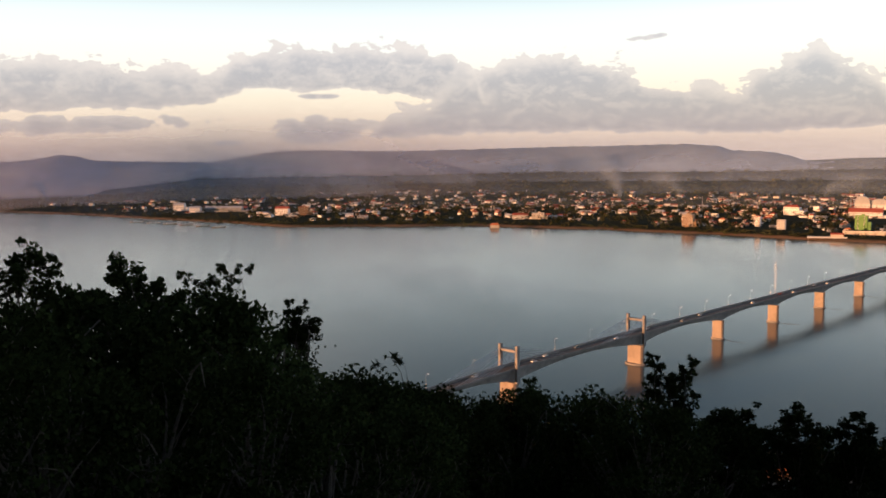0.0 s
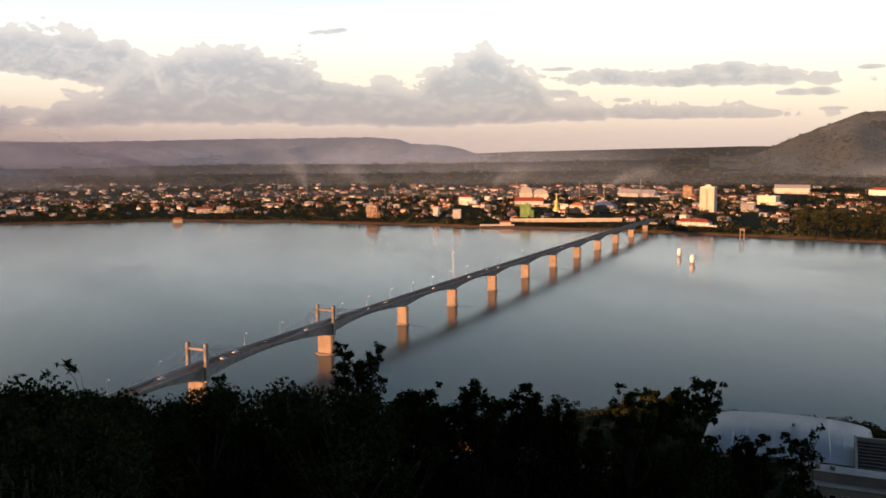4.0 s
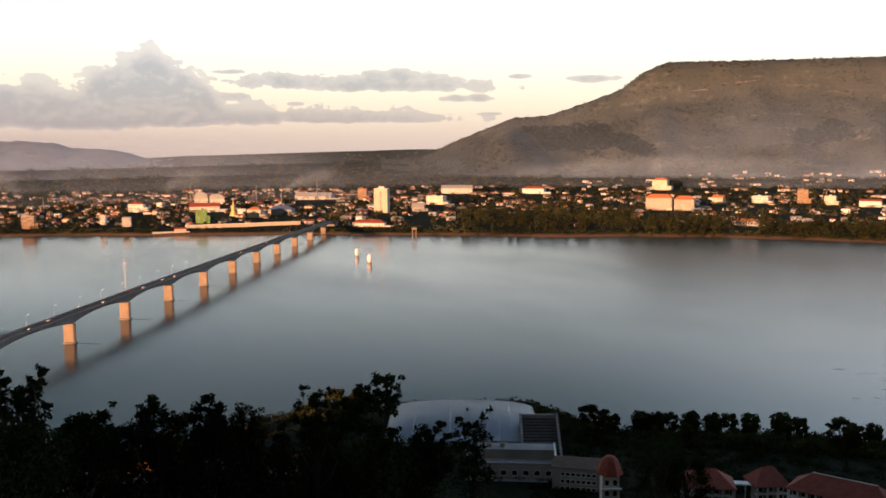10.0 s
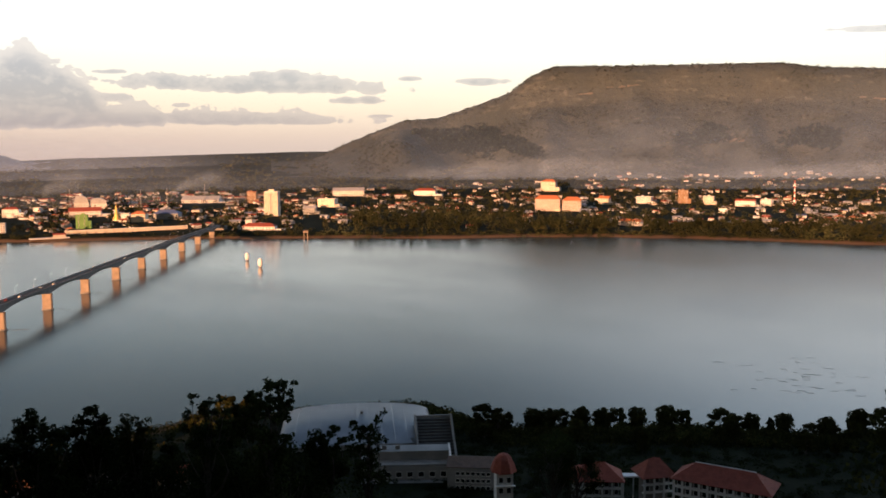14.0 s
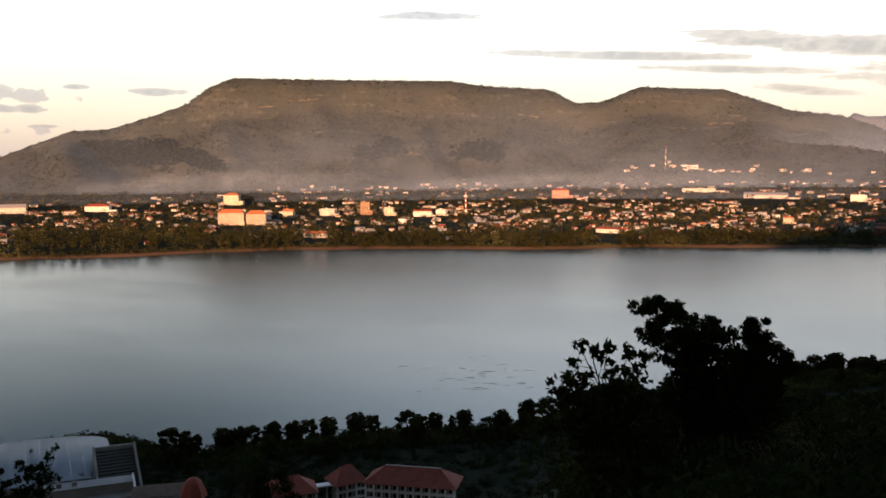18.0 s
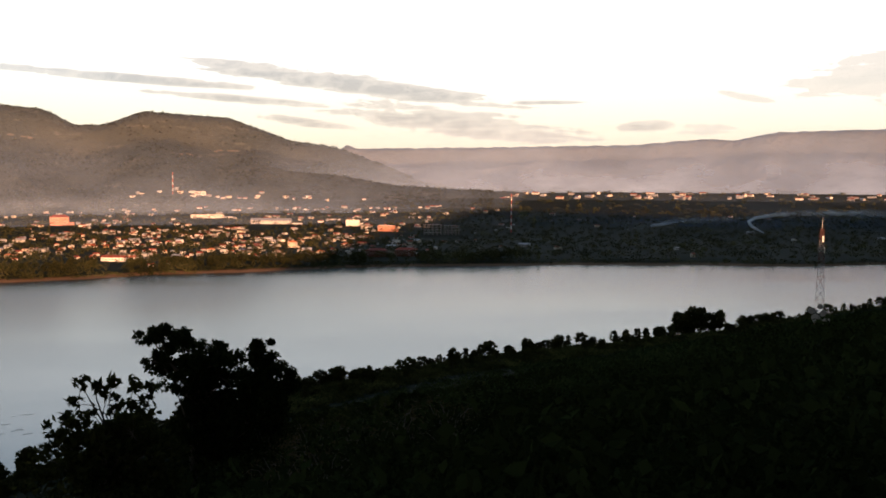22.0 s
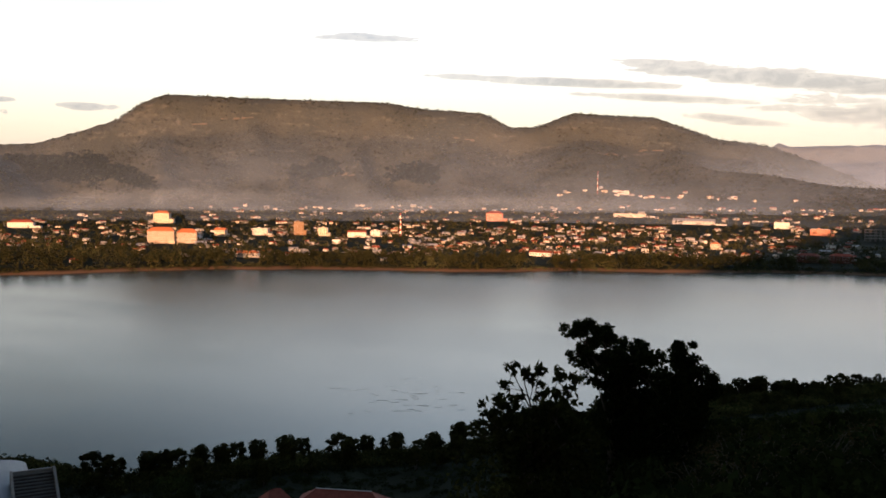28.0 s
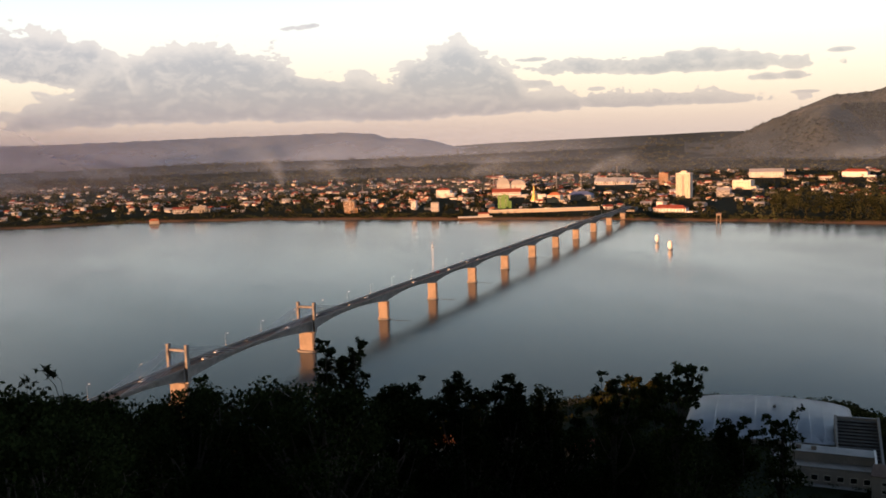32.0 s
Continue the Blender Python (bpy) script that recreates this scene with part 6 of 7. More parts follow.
# dry shrubs beside the roadside trees
dry = tree("dry_shrub", "dry grey shrub with bare twigs", 4.2, 4.4, 208, (0.16, 0.09), 500, "open", mat=DRY_LEAF, clusters=44, gap=0.10, trunk_part=0.05, category="shrub", group="dry shrubs on the slope")
for i, (az, r, s) in enumerate(((88.5, 30, 0.62), (91.0, 33, 0.6), (86.6, 27, 0.55), (94.0, 30, 0.55), (97.5, 26, 0.5), (90.0, 24, 0.45))):
    stand_at(dry, az, r, turn=60 * i, size=s, copy=i > 0)
right_kind = tree("slope_tree", "dark leafy tree on the near slope", 6, 6.5, 209, (0.22, 0.13), 6500, "broad", clusters=30, trunk_part=0.12, group="trees on the near slope")
for i, (az, r, el) in enumerate(((132.6, 44, -3.4), (135.6, 40, -2.6), (138.8, 42, -2.2), (142.0, 38, -1.6), (146, 36, -1.0), (129.6, 62, -5.0), (126.5, 52, -7.6))):
    stand_at(right_kind, az, r, el, 6, 70 * i, copy=i > 0)

# ---- forest on the slopes ----
SKYLINE = [(-40, -8), (-27, -7.5), (-11, -11), (-8, -14), (-2, -15.2), (5, -15.4), (12, -15.8), (30, -17.4), (34, -18.6), (38, -20.5), (46, -22.5), (70, -22.5), (74, -18), (78, -15.5), (93, -12.6), (106, -10.8), (113, -9.8), (125, -7.8), (136, -6.4)]
forest_kinds = [
    (tree("forest_tree", "dark forest tree on the hillside", 13, 9, 301, (0.65, 0.4), 1500, "broad", clusters=20, group="hillside forest"), 13),
    # lighter olive leaves put sunlit tints into this kind's colour
    (tree("forest_tree", "dark rounded forest tree on the hillside", 12, 8.5, 302, (0.65, 0.4), 1500, "ball", mat=OLIVE_LEAF, clusters=20, group="hillside forest"), 12),
    (tree("forest_tree", "taller forest tree with an open crown", 15, 8, 303, (0.65, 0.4), 1200, "tall", clusters=20, group="hillside forest"), 15),
]
placed = 0
started = set()
while placed < 190:
    az = rs.uniform(-34, 76)
    r = rs.uniform(70, 335)
    k = int(rs.randint(3))
    e, h = forest_kinds[k]
    x, y, _ = polar(az, r)
    z = ground_z(x, y)
    if abs(az - 20.2) < 1.6 or abs(az - 29.3) < 1.2 or abs(az - 0.6) < 1.5:
        continue
    limit = (EYE + r * math.tan(radians(float(interp(az, SKYLINE)) - rs.uniform(0, 1.2))) - z) / h
    size = min(rs.uniform(0.6, 1.35), limit)
    if size < 0.35:
        continue
    stand_at(e, az, r, turn=rs.uniform(0, 360), size=size, copy=k in started)
    started.add(k)
    placed += 1

placed = 0
while placed < 150:
    az, r = rs.uniform(84, 137), rs.uniform(55, 620)
    if abs(az - 118.4) < 1.2 and 250 < r < 360:
        continue
    k = int(rs.randint(3))
    e, h = forest_kinds[k]
    x, y, _ = polar(az, r)
    limit = (EYE + r * math.tan(radians(float(interp(az, SKYLINE)) - rs.uniform(0.2, 1.0))) - ground_z(x, y)) / h
    size = min(rs.uniform(0.35, 0.85), limit)
    if size < 0.2 or r > float(interp(az, NEAR_BANK)) - 30:
        continue
    stand_at(e, az, r, turn=rs.uniform(0, 360), size=size)
    placed += 1

# ---- trees along the near bank ----
bank_kinds = [
    (tree("bank_tree", "round-crowned dark tree on the near bank", 10, 8.5, 401, (1.0, 0.7), 2200, "ball", mat=BANK_LEAF, clusters=22, group="trees along the near bank", trunk_part=0.1), 10),
    (tree("bank_tree", "spreading dark tree on the near bank", 10, 9.5, 402, (1.0, 0.7), 1900, "broad", mat=BANK_LEAF, clusters=18, group="trees along the near bank", trunk_part=0.14), 10),
    (tree("bank_tree", "small upright tree on the near bank", 10, 5.5, 403, (0.9, 0.6), 1300, "ball", mat=BANK_LEAF, clusters=14, group="trees along the near bank", trunk_part=0.2), 10),
]
BANK = [(48.6, 1.0, 1), (49.6, 1.05, 2), (50.3, 0.95, 2), (51.9, 1.0, 0), (52.8, 1.0, 0), (53.6, 0.9, 1), (55.0, 1.05, 0), (56.2, 1.0, 0), (57.2, 0.9, 1), (58.4, 1.0, 0), (60.2, 1.1, 0), (61.2, 0.85, 1), (63.4, 0.95, 1), (64.3, 0.8, 1), (65.2, 0.9, 0), (66.3, 0.75, 2), (67.1, 0.95, 0), (69.5, 0.95, 0), (71.2, 1.15, 0), (72.4, 1.0, 1), (73.5, 1.0, 0), (74.8, 1.1, 0)]
for az in np.arange(74.5, 129, 0.34):
    if rs.uniform() < 0.85:
        BANK.append((az + rs.uniform(-0.2, 0.2), rs.uniform(0.55, 1.2) * (1.9 if 109.5 < az < 113 else 1.0), int(rs.randint(3))))
started = set()
for az, s, k in BANK:
    stand_at(bank_kinds[k][0], az, float(interp(az, NEAR_BANK)) - rs.uniform(8, 15), turn=rs.uniform(0, 360), size=s * 1.3, copy=k in started)
    started.add(k)
for i in range(90):
    az = rs.uniform(-12, 37)
    k = int(rs.randint(3))
    if abs(az - 20.2) < 1.5 or abs(az - 29.3) < 1.2 or abs(az - 0.6) < 1.5:
        continue
    stand_at(bank_kinds[k][0], az, rs.uniform(345, float(interp(az, NEAR_BANK)) - 16), turn=rs.uniform(0, 360), size=rs.uniform(0.8, 1.6) if az < 12 or az > 30 else rs.uniform(0.7, 1.2))


# a second, looser row of trees behind the bank
for i in range(70):
    az = rs.uniform(47, 126)
    k = int(rs.randint(3))
    stand_at(bank_kinds[k][0], az, float(interp(az, NEAR_BANK)) - rs.uniform(22, 70), turn=rs.uniform(0, 360), size=rs.uniform(0.6, 1.1))


# ---- undergrowth on the hill and grass on the flats ----
def undergrowth(name, n, r0, r1, az0, az1, per, leaf, hmax, wmax, label, mat, seed):
    q = np.random.RandomState(seed)
    az = q.uniform(az0, az1, n * 3)
    r = np.sqrt(q.uniform(r0 ** 2, r1 ** 2, n * 3))
    ok = r < interp(az, NEAR_BANK) - 4
    az, r = az[ok][:n], r[ok][:n]
    n = len(az)
    x, y = r * np.sin(np.radians(az)), r * np.cos(np.radians(az))
    z = land_height(x, y)
    h = q.uniform(0.4, 1.0, n) ** 1.4 * hmax
    w = q.uniform(0.5, 1.0, n) * wmax
    c = np.repeat(np.stack([x, y, z], 1), per, axis=0)
    off = q.normal(size=(n * per, 3))
    off /= np.linalg.norm(off, axis=1, keepdims=True)
    off *= q.uniform(0.2, 1.0, (n * per, 1)) ** 0.5
    off[:, :2] *= np.repeat(w, per)[:, None] * 0.5
    off[:, 2] = (off[:, 2] * 0.5 + 0.5) * np.repeat(h, per)
    ob = new(name, quick_mesh(name, leaves_at(c + off, leaf, leaf * 0.6, q), mat))
    return tagged(ob, label, "undergrowth", kind="stuff")


undergrowth("undergrowth", 1700, 7, 110, 62, 152, 150, 0.26, 2.4, 4.2, "dense dark undergrowth on the near slope", LEAF, 15)
undergrowth("undergrowth", 700, 9, 110, -36, 64, 130, 0.30, 3.0, 4.0, "dense dark undergrowth on the near slope", LEAF, 11)
undergrowth("undergrowth", 4200, 100, 420, 74, 152, 45, 0.75, 3.2, 7.0, "dark scrub on the long slope to the river", LEAF, 12)
undergrowth("undergrowth", 5200, 400, 1500, 78, 146, 26, 1.6, 4.5, 11.0, "dark wooded slope running down to the bank", LEAF, 13)
undergrowth("undergrowth", 2600, 330, 560, 44, 84, 40, 0.8, 2.0, 7.0, "dark scrub and rough grass on the river flats", LEAF, 16)
undergrowth("undergrowth", 1500, 100, 470, -36, 62, 40, 0.85, 4.0, 7.0, "dark thicket on the hillside and flats", LEAF, 14)


undergrowth("undergrowth", 900, 5, 38, 60, 155, 260, 0.15, 1.6, 2.6, "leafy dark weeds right below the viewpoint", LEAF, 17)


def bank_scrub(n, az0, az1, seed, d0=0, d1=52):
    q = np.random.RandomState(seed)
    az = q.uniform(az0, az1, n)
    r = interp(az, NEAR_BANK) - q.uniform(d0, d1, n)
    x, y = r * np.sin(np.radians(az)), r * np.cos(np.radians(az))
    z = np.maximum(land_height(x, y), 0)
    per = 30
    h, w = q.uniform(1.2, 4.2, n), q.uniform(4, 10, n)
    c = np.repeat(np.stack([x, y, z], 1), per, axis=0)
    off = q.normal(size=(n * per, 3))
    off /= np.linalg.norm(off, axis=1, keepdims=True)
    off[:, :2] *= np.repeat(w, per)[:, None] * 0.5
    off[:, 2] = np.abs(off[:, 2]) * np.repeat(h, per)
    ob = new("bank_scrub", quick_mesh("bank_scrub", leaves_at(c + off, 1.3, 0.9, q), BANK_LEAF))
    return tagged(ob, "dark scrub covering the near river bank", "undergrowth", kind="stuff")


bank_scrub(3600, 44, 131, 18)
bank_scrub(3000, 78, 118, 20, 30, 90)
bank_scrub(700, -14, 44, 19)

# ---- woods on the far side ----
def far_woods(name, sites, per, leaf, label, seed, mat=FAR_LEAF, zs=None):
    q = np.random.RandomState(seed)
    n = len(sites)
    s = np.array(sites)
    x, y = s[:, 1] * np.sin(np.radians(s[:, 0])), s[:, 1] * np.cos(np.radians(s[:, 0]))
    z = land_height(x, y) if zs is None else np.array(zs)
    h, w = s[:, 2], s[:, 3]
    c = np.repeat(np.stack([x, y, z], 1), per, axis=0)
    off = q.normal(size=(n * per, 3))
    off /= np.linalg.norm(off, axis=1, keepdims=True)
    off *= q.uniform(0.3, 1.0, (n * per, 1)) ** 0.5
    off[:, :2] *= np.repeat(w, per)[:, None] * 0.5 * (1.15 - 0.35 * np.abs(off[:, 2:3]))
    off[:, 2] = (off[:, 2] * 0.44 + 0.56) * np.repeat(h, per)
    ob = new(name, quick_mesh(name, leaves_at(c + off, leaf, leaf * 0.7, q, 0.4), mat))
    return tagged(ob, label, "woods", kind="stuff")


sites = []
while len(sites) < 1500:
    az = rs.uniform(40.5, 101)
    back = rs.uniform(14, 330 if az < 52 else 150)
    r = float(interp(az, FAR_BANK)) + back
    if free(az, r, 8) or rs.uniform() < 0.15:
        sites.append((az, r, rs.uniform(14, 27) if az < 60 else rs.uniform(9, 19), rs.uniform(8, 13)))
far_woods("riverside_woods", sites, 46, 2.5, "belt of tall trees along the far bank, gilded by the sun", 21)
sites = []
while len(sites) < 1900:
    az = rs.uniform(-26, 132)
    if 22 < az < 31 and rs.uniform() < 0.8:
        continue
    sites.append((az, float(interp(az, FAR_BANK)) + rs.uniform(2, 34), rs.uniform(2.5, 6), rs.uniform(5, 12)))
far_woods("bank_bushes", sites, 24, 1.8, "scrub hanging over the red mud of the far bank", 24)
sites = []
while len(sites) < 11500:
    az = rs.uniform(-27, 140)
    r = rs.uniform(1580, 3500)
    back = r - float(interp(az, FAR_BANK))
    if back < 16 or (back < 60 and 18 < az < 33):
        continue
    clear = free(az, r, 6)
    if not clear and rs.uniform() > 0.22:
        continue
    sites.append((az, r, rs.uniform(6, 14), rs.uniform(9, 19)))
for az, r in near_sites + mid_sites:
    for k in range(2):
        if rs.uniform() < 0.72:
            sites.append((az + rs.uniform(-7, 7) / r * 57.3, r - rs.uniform(8, 16), rs.uniform(4, 8.5), rs.uniform(6, 13)))
far_woods("town_trees", sites, 20, 3.4, "dark trees between the houses of the town", 22)
sites = []
while len(sites) < 3800:
    az = rs.uniform(-30, 142)
    r = rs.uniform(3000, 4700)
    if az < -18 and r > 3600:
        continue
    sites.append((az, r, rs.uniform(7, 13), rs.uniform(16, 30)))
far_woods("plain_woods", sites, 16, 6.5, "dark woods covering the far plain", 23)


# ---- woods on the mountain ----
HILL_LEAF = leaf_material("hill_leaves", (0.028, 0.038, 0.024), (0.060, 0.066, 0.042))
# dark leaf colour for the patches that stand in for mountain shade
SHADE_LEAF = leaf_material("shade_dark_leaves", (0.014, 0.022, 0.020), (0.032, 0.044, 0.038))


def on_mesa(az, u):
    azs, us, Z, r0, r1 = GRIDS["mesa_mountain"]
    i = min(max((az - azs[0]) / (azs[1] - azs[0]), 0), len(azs) - 1.001)
    j = float(np.interp(u, us, np.arange(len(us))))
    i0, j0 = int(i), min(int(j), len(us) - 2)
    a, b = i - i0, j - j0
    z = (Z[i0, j0] * (1 - a) + Z[i0 + 1, j0] * a) * (1 - b) + (Z[i0, j0 + 1] * (1 - a) + Z[i0 + 1, j0 + 1] * a) * b
    return r0 + (r1 - r0) * u, float(z)


sites, zs = [], []
while len(sites) < 5200:
    az, u = rs.uniform(37, 99), rs.uniform(0.05, 0.99)
    r, z = on_mesa(az, u)
    thick = float(waves(np.array([az * 75.0]), np.array([z * 2.2]), 420, 61, 4)[0])
    if rs.uniform() < 0.45 + 0.9 * thick:
        sites.append((az, r, rs.uniform(5, 11), rs.uniform(8, 18)))
        zs.append(z - 1.5)
far_woods("mountain_woods", sites, 14, 5.0, "scattered olive woods on the mountain slopes", 25, HILL_LEAF, zs)
sites, zs = [], []
for k in range(420):
    az = rs.uniform(50, 92)
    r, z = on_mesa(az, rs.uniform(0.97, 1.0))
    sites.append((az, r, rs.uniform(5, 13), rs.uniform(7, 14)))
    zs.append(z - 2.0)
far_woods("rim_woods", sites, 22, 3.6, "line of trees along the mountain's rim", 26, HILL_LEAF, zs)
# dark trees in place of shaded folds and cloud shadows: azimuth and height of the middle, half-width and half-height in
# degrees, lean
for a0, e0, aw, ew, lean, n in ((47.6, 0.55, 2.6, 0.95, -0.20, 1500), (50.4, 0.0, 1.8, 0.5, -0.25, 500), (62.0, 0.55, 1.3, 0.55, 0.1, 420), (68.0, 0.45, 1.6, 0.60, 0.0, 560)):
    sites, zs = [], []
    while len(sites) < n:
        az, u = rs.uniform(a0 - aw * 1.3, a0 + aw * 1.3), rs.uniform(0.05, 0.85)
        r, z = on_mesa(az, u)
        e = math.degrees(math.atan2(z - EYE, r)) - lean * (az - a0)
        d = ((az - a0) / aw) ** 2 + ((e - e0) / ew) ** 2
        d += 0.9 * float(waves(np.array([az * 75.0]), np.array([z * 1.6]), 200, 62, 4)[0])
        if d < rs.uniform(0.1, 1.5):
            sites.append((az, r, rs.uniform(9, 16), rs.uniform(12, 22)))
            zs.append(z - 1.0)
    far_woods("evergreen_grove", sites, 14, 8.0, "patch of dark trees standing in for shade on the mountain", 27, SHADE_LEAF, zs)

# bare rock faces on the slopes
bm = bmesh.new()
for a0, e0, n, aw in ((63.7, 0.28, 9, 0.6), (82.4, 1.95, 10, 0.8), (80.2, 1.7, 5, 0.4), (57.5, 3.6, 8, 1.2), (54.6, 3.2, 6, 0.8), (71.0, 2.6, 6, 1.2)):
    for k in range(n):
        az, best = a0 + rs.uniform(-aw, aw), None
        for u in np.linspace(0.1, 0.97, 60):
            r, z = on_mesa(az, u)
            miss = abs(math.degrees(math.atan2(z - EYE, r)) - e0)
            if best is None or miss < best[0]:
                best = (miss, r, z)
        p, w, h = polar(az, best[1], best[2]), rs.uniform(6, 16), rs.uniform(3, 8)
        t = Vector((math.cos(radians(az)), -math.sin(radians(az)), 0))
        f = Vector((-math.sin(radians(az)), -math.cos(radians(az)), 0))
        ring = [(-1, -0.2), (-0.4, -0.9), (0.5, -0.8), (1, 0.0), (0.6, 0.7), (-0.5, 0.9)]
        loft(bm, [[p + t * (x * w * q * rs.uniform(0.8, 1.2)) + f * dep + Vector((0, 0, y * h * q)) for x, y in ring] for q, dep in ((1.0, -8), (0.95, 3), (0.6, 5))])
ROCK = plain("bare_sandstone", (0.085, 0.078, 0.066), (0.13, 0.115, 0.095), 0.05, 0.9, 0.5, 0.2)
tagged(link("rock_faces", bm, ROCK), "bare pale rock faces between the woods", "rocks", kind="stuff")


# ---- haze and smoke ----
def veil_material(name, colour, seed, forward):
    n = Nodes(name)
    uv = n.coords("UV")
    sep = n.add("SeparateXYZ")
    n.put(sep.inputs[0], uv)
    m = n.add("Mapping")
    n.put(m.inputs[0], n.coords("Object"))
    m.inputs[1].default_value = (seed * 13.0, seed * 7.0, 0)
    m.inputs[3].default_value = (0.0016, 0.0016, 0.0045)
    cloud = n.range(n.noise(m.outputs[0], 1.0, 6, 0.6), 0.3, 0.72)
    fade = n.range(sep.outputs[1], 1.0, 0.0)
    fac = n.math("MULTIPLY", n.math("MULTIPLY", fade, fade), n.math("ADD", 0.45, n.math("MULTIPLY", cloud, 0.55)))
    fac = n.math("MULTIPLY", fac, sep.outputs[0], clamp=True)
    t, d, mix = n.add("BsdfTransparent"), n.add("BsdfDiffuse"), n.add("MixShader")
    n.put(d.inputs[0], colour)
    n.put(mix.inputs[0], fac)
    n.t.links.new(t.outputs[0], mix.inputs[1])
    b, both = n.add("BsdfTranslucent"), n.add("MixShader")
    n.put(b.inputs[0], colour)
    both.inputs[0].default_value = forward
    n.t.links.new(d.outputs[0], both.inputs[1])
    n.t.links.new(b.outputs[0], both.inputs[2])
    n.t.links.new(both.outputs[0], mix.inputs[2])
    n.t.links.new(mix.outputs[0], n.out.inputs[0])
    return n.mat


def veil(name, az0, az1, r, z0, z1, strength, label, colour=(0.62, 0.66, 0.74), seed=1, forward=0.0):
    """A thin upright tinted sheet added to stand in for haze; its density falls with height."""
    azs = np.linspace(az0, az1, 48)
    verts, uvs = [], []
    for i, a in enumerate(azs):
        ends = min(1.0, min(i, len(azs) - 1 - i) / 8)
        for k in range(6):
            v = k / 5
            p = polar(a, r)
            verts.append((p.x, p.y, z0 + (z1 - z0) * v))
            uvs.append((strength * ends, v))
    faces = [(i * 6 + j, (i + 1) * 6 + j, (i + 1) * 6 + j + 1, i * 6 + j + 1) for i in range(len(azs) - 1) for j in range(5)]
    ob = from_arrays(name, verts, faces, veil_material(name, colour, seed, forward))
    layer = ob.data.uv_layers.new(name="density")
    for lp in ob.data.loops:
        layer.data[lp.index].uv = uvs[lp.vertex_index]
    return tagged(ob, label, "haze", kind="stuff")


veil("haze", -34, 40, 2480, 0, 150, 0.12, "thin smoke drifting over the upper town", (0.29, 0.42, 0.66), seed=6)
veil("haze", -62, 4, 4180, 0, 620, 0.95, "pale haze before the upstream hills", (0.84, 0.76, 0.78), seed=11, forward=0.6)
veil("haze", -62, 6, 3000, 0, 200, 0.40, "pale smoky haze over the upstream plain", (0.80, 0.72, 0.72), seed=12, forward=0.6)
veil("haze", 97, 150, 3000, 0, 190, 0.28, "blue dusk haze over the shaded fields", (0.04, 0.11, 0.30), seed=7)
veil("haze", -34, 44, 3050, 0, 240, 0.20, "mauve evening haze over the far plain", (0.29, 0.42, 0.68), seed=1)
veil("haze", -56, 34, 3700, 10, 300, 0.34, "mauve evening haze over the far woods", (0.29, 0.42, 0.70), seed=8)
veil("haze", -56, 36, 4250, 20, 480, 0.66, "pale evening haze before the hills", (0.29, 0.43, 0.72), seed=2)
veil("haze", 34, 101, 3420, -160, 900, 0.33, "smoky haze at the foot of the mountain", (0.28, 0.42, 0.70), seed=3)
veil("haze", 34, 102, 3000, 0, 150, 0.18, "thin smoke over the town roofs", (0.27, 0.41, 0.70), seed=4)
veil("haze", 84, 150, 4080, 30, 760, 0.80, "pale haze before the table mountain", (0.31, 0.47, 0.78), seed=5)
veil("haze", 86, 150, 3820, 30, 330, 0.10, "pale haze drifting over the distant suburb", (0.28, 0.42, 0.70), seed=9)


def smoke_material(colour, seed):
    n = Nodes("smoke")
    sep = n.add("SeparateXYZ")
    n.put(sep.inputs[0], n.coords("UV"))
    m = n.add("Mapping")
    n.put(m.inputs[0], n.coords("Object"))
    m.inputs[1].default_value = (seed * 11.0, seed * 5.0, seed * 3.0)
    m.inputs[3].default_value = (0.010, 0.010, 0.016)
    wisps = n.range(n.noise(m.outputs[0], 1.0, 5, 0.6, 0.8), 0.30, 0.72)
    soft = n.range(n.math("ABSOLUTE", sep.outputs[1]), 1.0, 0.0)
    fac = n.math("MULTIPLY", n.math("MULTIPLY", soft, sep.outputs[0]), n.math("ADD", 0.25, n.math("MULTIPLY", wisps, 0.75)), clamp=True)
    t, d, mix = n.add("BsdfTransparent"), n.add("BsdfDiffuse"), n.add("MixShader")
    n.put(d.inputs[0], colour)
    n.put(mix.inputs[0], fac)
    n.t.links.new(t.outputs[0], mix.inputs[1])
    n.t.links.new(d.outputs[0], mix.inputs[2])
    n.t.links.new(mix.outputs[0], n.out.inputs[0])
    return n.mat


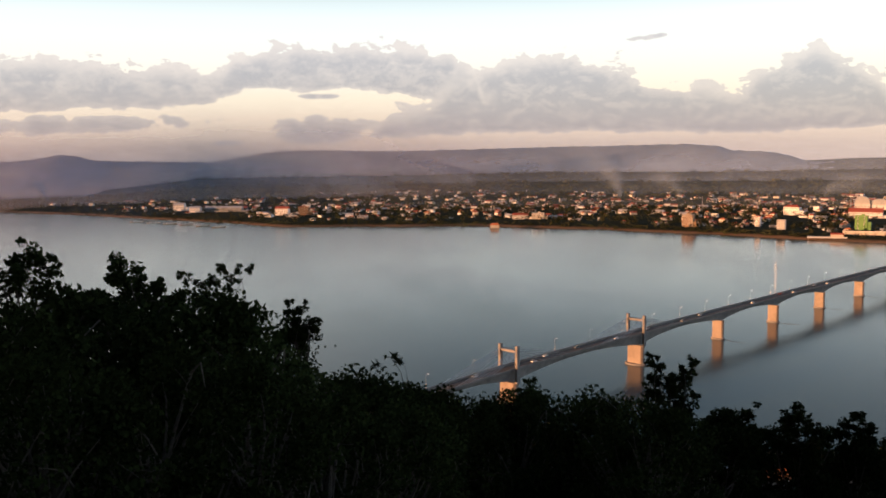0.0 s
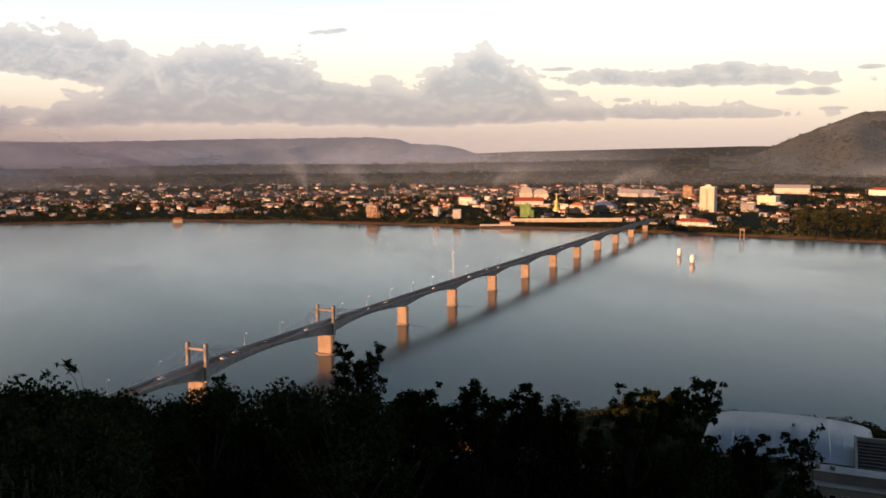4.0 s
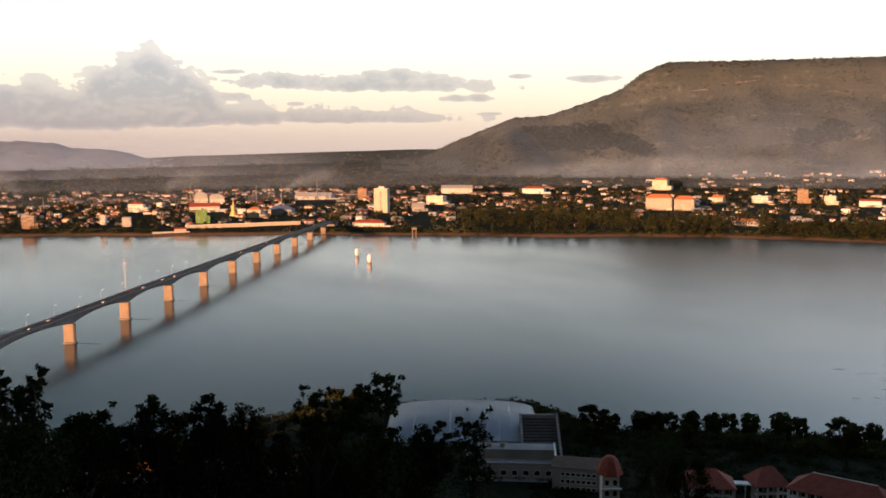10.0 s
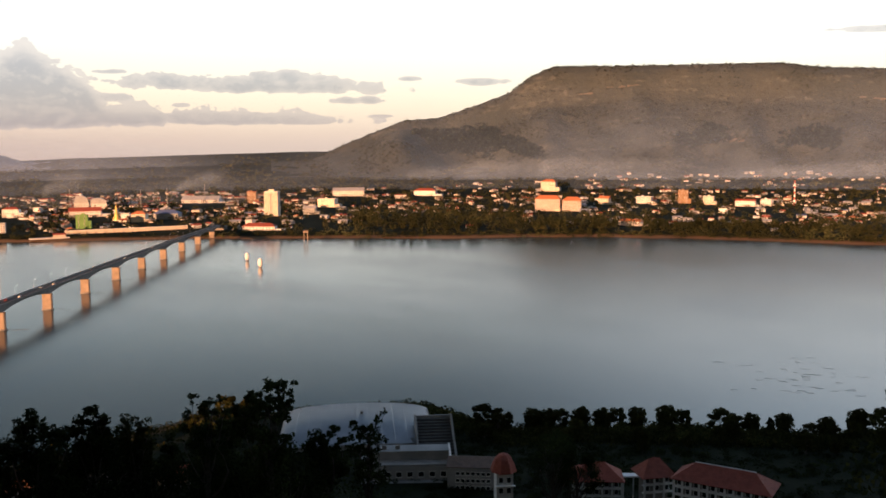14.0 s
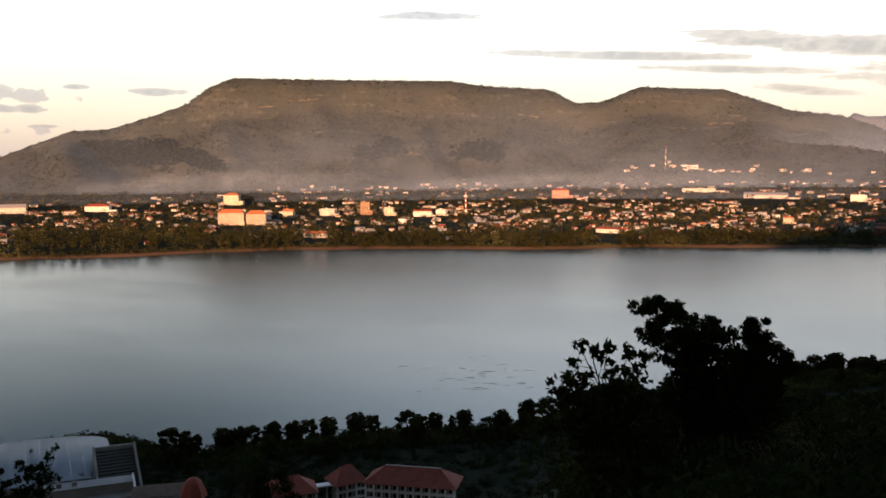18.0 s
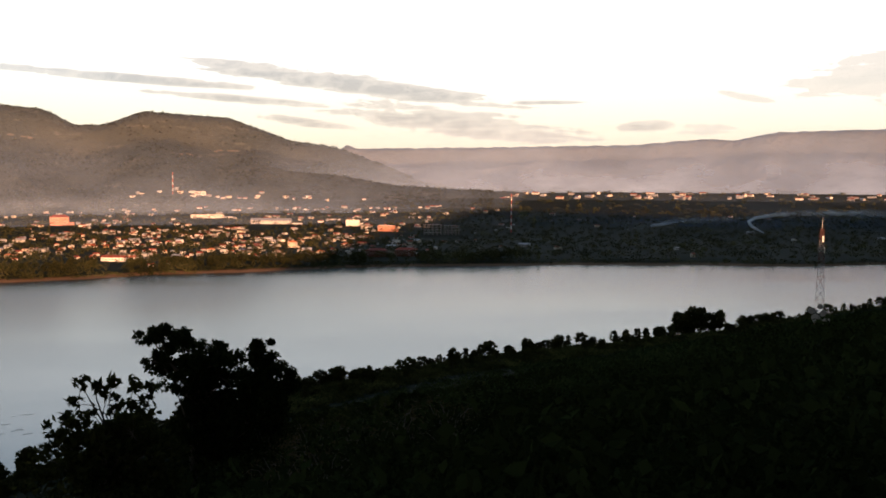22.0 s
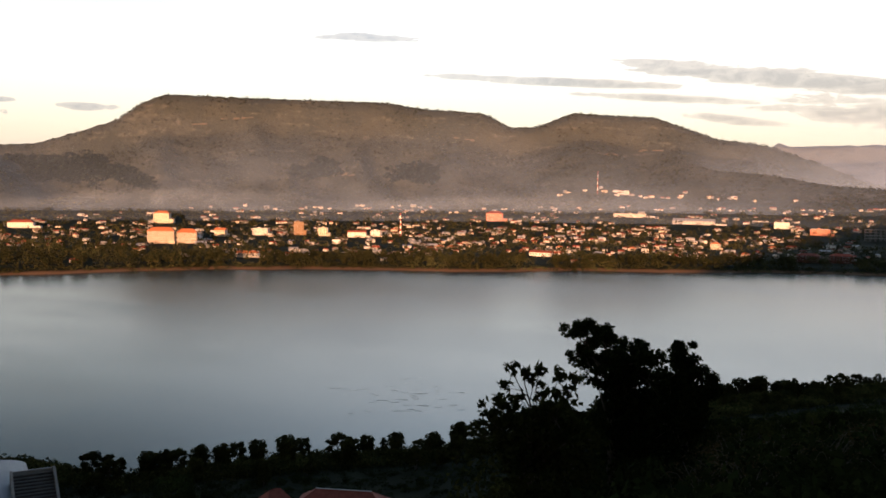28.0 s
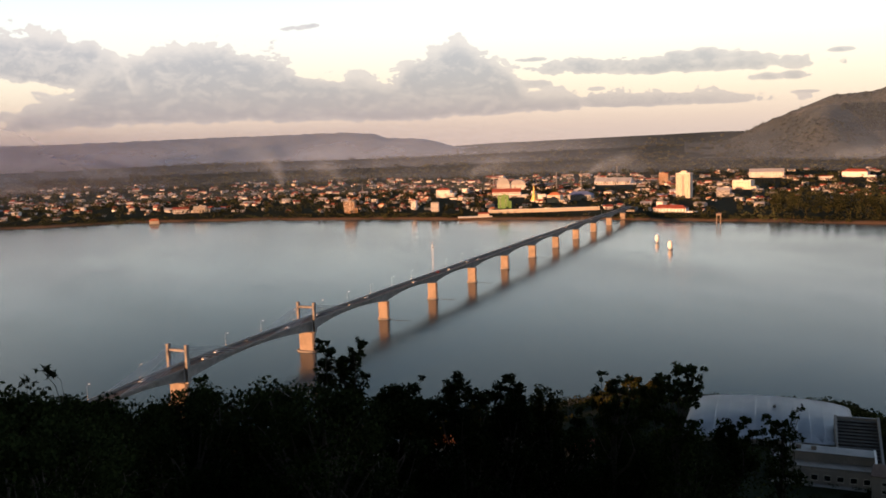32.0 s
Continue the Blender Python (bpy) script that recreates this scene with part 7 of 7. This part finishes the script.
def smoke(path, r, strength, label, seed, colour=(0.31, 0.43, 0.63)):
    """A drifting sheet of smoke along a rising path of azimuth, height and half-width in metres."""
    steps = 4 * (len(path) - 1)
    us = np.linspace(0, len(path) - 1, steps + 1)
    idx = np.arange(len(path))
    az, zz, ww = [np.interp(us, idx, [q[k] for q in path]) for k in range(3)]
    px, pz = np.radians(az) * r, zz
    tx, tz = np.gradient(px), np.gradient(pz)
    ln = np.hypot(tx, tz) + 1e-6
    tx, tz = tx / ln, tz / ln
    verts, uvs = [], []
    for i in range(steps + 1):
        end = math.sin(math.pi * min(1.0, 0.12 + 0.88 * i / steps)) ** 0.7 if i < steps else 0.0
        for k in range(7):
            q = k / 6 * 2 - 1
            a = (px[i] - tz[i] * ww[i] * q) / r
            p = polar(math.degrees(a), r - 10 * (1 - q * q))
            verts.append((p.x, p.y, pz[i] + tx[i] * ww[i] * q))
            uvs.append((strength * end, q))
    faces = [(i * 7 + j, i * 7 + j + 1, (i + 1) * 7 + j + 1, (i + 1) * 7 + j) for i in range(steps) for j in range(6)]
    ob = from_arrays("smoke_plume", verts, faces, smoke_material(colour, seed))
    layer = ob.data.uv_layers.new(name="density")
    for lp in ob.data.loops:
        layer.data[lp.index].uv = uvs[lp.vertex_index]
    return tagged(ob, label, "smoke", kind="stuff")


BLUE_SMOKE = (0.60, 0.72, 0.86)
smoke([(22.6, 24, 12), (22.9, 44, 24), (23.4, 60, 34), (24.6, 72, 44), (26.2, 80, 50)], 2800, 0.32, "grey smoke over the middle of the town", 14)
smoke([(44.0, 60, 26), (49.0, 74, 44), (53.0, 84, 50), (57.0, 80, 50), (62.0, 84, 40)], 3250, 0.20, "flat layer of smoke under the mountain", 15)
smoke([(64.0, 60, 24), (70.0, 72, 40), (76.0, 80, 44), (82.0, 72, 34), (86.0, 70, 26)], 3250, 0.20, "flat layer of smoke behind the town", 16)
smoke([(11.0, 16, 10), (10.9, 45, 26), (10.6, 80, 44), (9.9, 112, 60), (8.8, 140, 72), (7.4, 158, 80)], 2900, 0.42, "broad grey smoke rising from the town", 6)
smoke([(14.6, 14, 10), (14.5, 42, 24), (14.0, 70, 40), (13.2, 95, 52), (12.2, 112, 60)], 2800, 0.36, "grey smoke rising behind houses", 7)
smoke([(-23.4, 10, 8), (-23.5, 40, 15), (-23.8, 70, 24), (-24.4, 95, 34)], 3100, 0.6, "pale smoke beside the far river bend", 8)
smoke([(-3.0, 40, 30), (-6.0, 66, 50), (-10.0, 88, 66), (-14.0, 104, 70), (-18.0, 110, 50)], 3000, 0.42, "long bank of drifting smoke over the plain", 9)
smoke([(2.0, 60, 30), (0.0, 80, 46), (-3.0, 96, 54), (-7.0, 100, 46)], 3200, 0.34, "thin drifting smoke", 17)
smoke([(115.6, 10, 4), (115.1, 24, 7), (114.5, 40, 8), (114.3, 54, 9), (114.7, 66, 10), (115.8, 76, 12), (118.0, 82, 14), (121.5, 84, 16), (125.0, 82, 16)], 2850, 0.95, "blue-white smoke curling up from a fire", 10, BLUE_SMOKE)
smoke([(107.0, 22, 8), (108.6, 36, 12), (110.4, 52, 15), (112.5, 58, 13), (114.2, 62, 10)], 2850, 0.5, "thin blue smoke drifting over shaded fields", 11, BLUE_SMOKE)
smoke([(120.0, 80, 12), (124.0, 84, 20), (129.0, 80, 22), (133.0, 70, 18), (137.0, 68, 12)], 2850, 0.22, "thin blue smoke layer", 12, BLUE_SMOKE)
smoke([(29.8, 24, 10), (30.4, 46, 20), (31.4, 64, 28), (33.0, 76, 36)], 2900, 0.3, "smoke from a chimney in the town", 13)


# ---- the bough that hangs in at the end of the pan ----
bough = root("overhanging_tree", pose(3.3, -5.2, 153.0), "dark tree with a leafy bough hanging over the view", "tree")
bm = bmesh.new()
tube(bm, [(0, 0, -1.0), (0.1, 0.2, 1.6), (0.0, 0.7, 3.2), (-0.1, 1.2, 4.4)], [0.24, 0.19, 0.14, 0.08], 9)
part("trunk", bm, BARK, bough)


def from_root(az, el, r):
    d, el = r * 0.86, el + 0.75
    return Vector(polar(az - 0.7, d * math.cos(radians(el)), EYE + d * math.sin(radians(el)))) + Vector((0.37, -0.56, 0)) - Vector((3.3, -5.2, 153.0))


BOUGH_LINES = [
    [(0.0, 0.7, 3.2), from_root(146, 12.0, 4.9), from_root(141, 10.4, 4.7), from_root(136.5, 9.8, 4.6), from_root(134.0, 9.6, 4.6)],
    [from_root(139.0, 9.8, 4.8), from_root(138.0, 8.4, 4.7), from_root(138.3, 7.0, 4.65), from_root(138.9, 5.6, 4.6), from_root(139.5, 4.6, 4.6)],
    [(0.0, 0.5, 2.8), from_root(147, 15.0, 5.0), from_root(138, 13.6, 4.8), from_root(132.5, 12.6, 4.7), from_root(130.6, 11.0, 4.7), from_root(130.3, 10.2, 4.65)],
    [from_root(137.4, 10.0, 4.75), from_root(135.6, 9.2, 4.7), from_root(134.2, 8.8, 4.65)],
    [from_root(145, 11.6, 4.8), from_root(142.5, 9.0, 4.7), from_root(141.0, 7.6, 4.6)],
    [from_root(138, 13.6, 4.8), from_root(130, 13.4, 4.75), from_root(123.6, 12.6, 4.7)],
    [from_root(138.3, 7.2, 4.65), from_root(137.4, 6.8, 4.62), from_root(136.9, 6.5, 4.6)],
    [from_root(138.8, 5.8, 4.62), from_root(138.0, 5.0, 4.6), from_root(137.3, 4.6, 4.6)],
]
for pts in BOUGH_LINES:
    bm = bmesh.new()
    k = len(pts)
    tube(bm, pts, [0.045 * (1 - 0.8 * i / (k - 1)) * 0.7 for i in range(k)], 6)
    part("limb", bm, BARK, bough)
bm = bmesh.new()
loft(bm, [[(x * 0.5, y, z * 0.5) for x, z in ((-q, -0.012), (0, -0.02), (q, 0.0), (0, 0.012))] for y, q in ((0.0, 0.01), (0.03, 0.05), (0.075, 0.065), (0.115, 0.04), (0.14, 0.005))])
leaf_mesh = bpy.data.meshes.new("leaf")
bm.to_mesh(leaf_mesh)
bm.free()
leaf_mesh.materials.append(LEAF)
rq = np.random.RandomState(9)
for pts, n, spread, lo in ((BOUGH_LINES[1], 16, 0.05, 0.35), (BOUGH_LINES[6], 6, 0.03, 0.5), (BOUGH_LINES[7], 6, 0.03, 0.5), (BOUGH_LINES[3], 16, 0.06, 0.3), (BOUGH_LINES[4], 26, 0.09, 0.3), (BOUGH_LINES[0], 40, 0.06, 0.35), (BOUGH_LINES[2], 26, 0.05, 0.6), (BOUGH_LINES[5], 8, 0.03, 0.7)):
    for i in range(n):
        u = rq.uniform(lo, 1.0) * (len(pts) - 1)
        j = min(int(u), len(pts) - 2)
        c = Vector(pts[j]).lerp(Vector(pts[j + 1]), u - j) + Vector(rq.normal(size=3) * spread * 0.6)
        ob = new("leaf", leaf_mesh)
        ob.parent = bough
        k = rq.uniform(0.40, 0.66)
        ob.matrix_basis = Matrix.LocRotScale(c, Euler((rq.uniform(-1.9, -0.2), rq.uniform(-0.8, 0.8), rq.uniform(0, 6.28))), (k, k, k))
cs = []
for az, el, n, sp in ((131.0, 10.9, 110, 0.10), (132.6, 11.2, 170, 0.12), (134.2, 10.6, 220, 0.13), (134.2, 9.2, 110, 0.09), (136.0, 9.4, 170, 0.10), (137.6, 9.6, 220, 0.12), (139.4, 9.6, 240, 0.14), (141.0, 9.0, 240, 0.15), (142.6, 8.8, 220, 0.18), (136.6, 11.6, 300, 0.17), (139.0, 11.6, 340, 0.2), (142.0, 11.2, 360, 0.24), (134.0, 12.4, 260, 0.16), (131.4, 12.6, 120, 0.11), (138, 13.4, 360, 0.26), (144, 12.5, 300, 0.32), (123.7, 12.6, 12, 0.04), (129.6, 12.9, 30, 0.07)):
    cs.append(np.array(from_root(az + 0.3, el + 0.95, 4.7)) + rq.normal(size=(int(n * 0.6), 3)) * sp * 0.44)
cs = np.concatenate(cs)
crown = new("foliage", quick_mesh("foliage", leaves_at(cs, 0.075, 0.036, rq, 0.5), LEAF))
crown.parent = bough
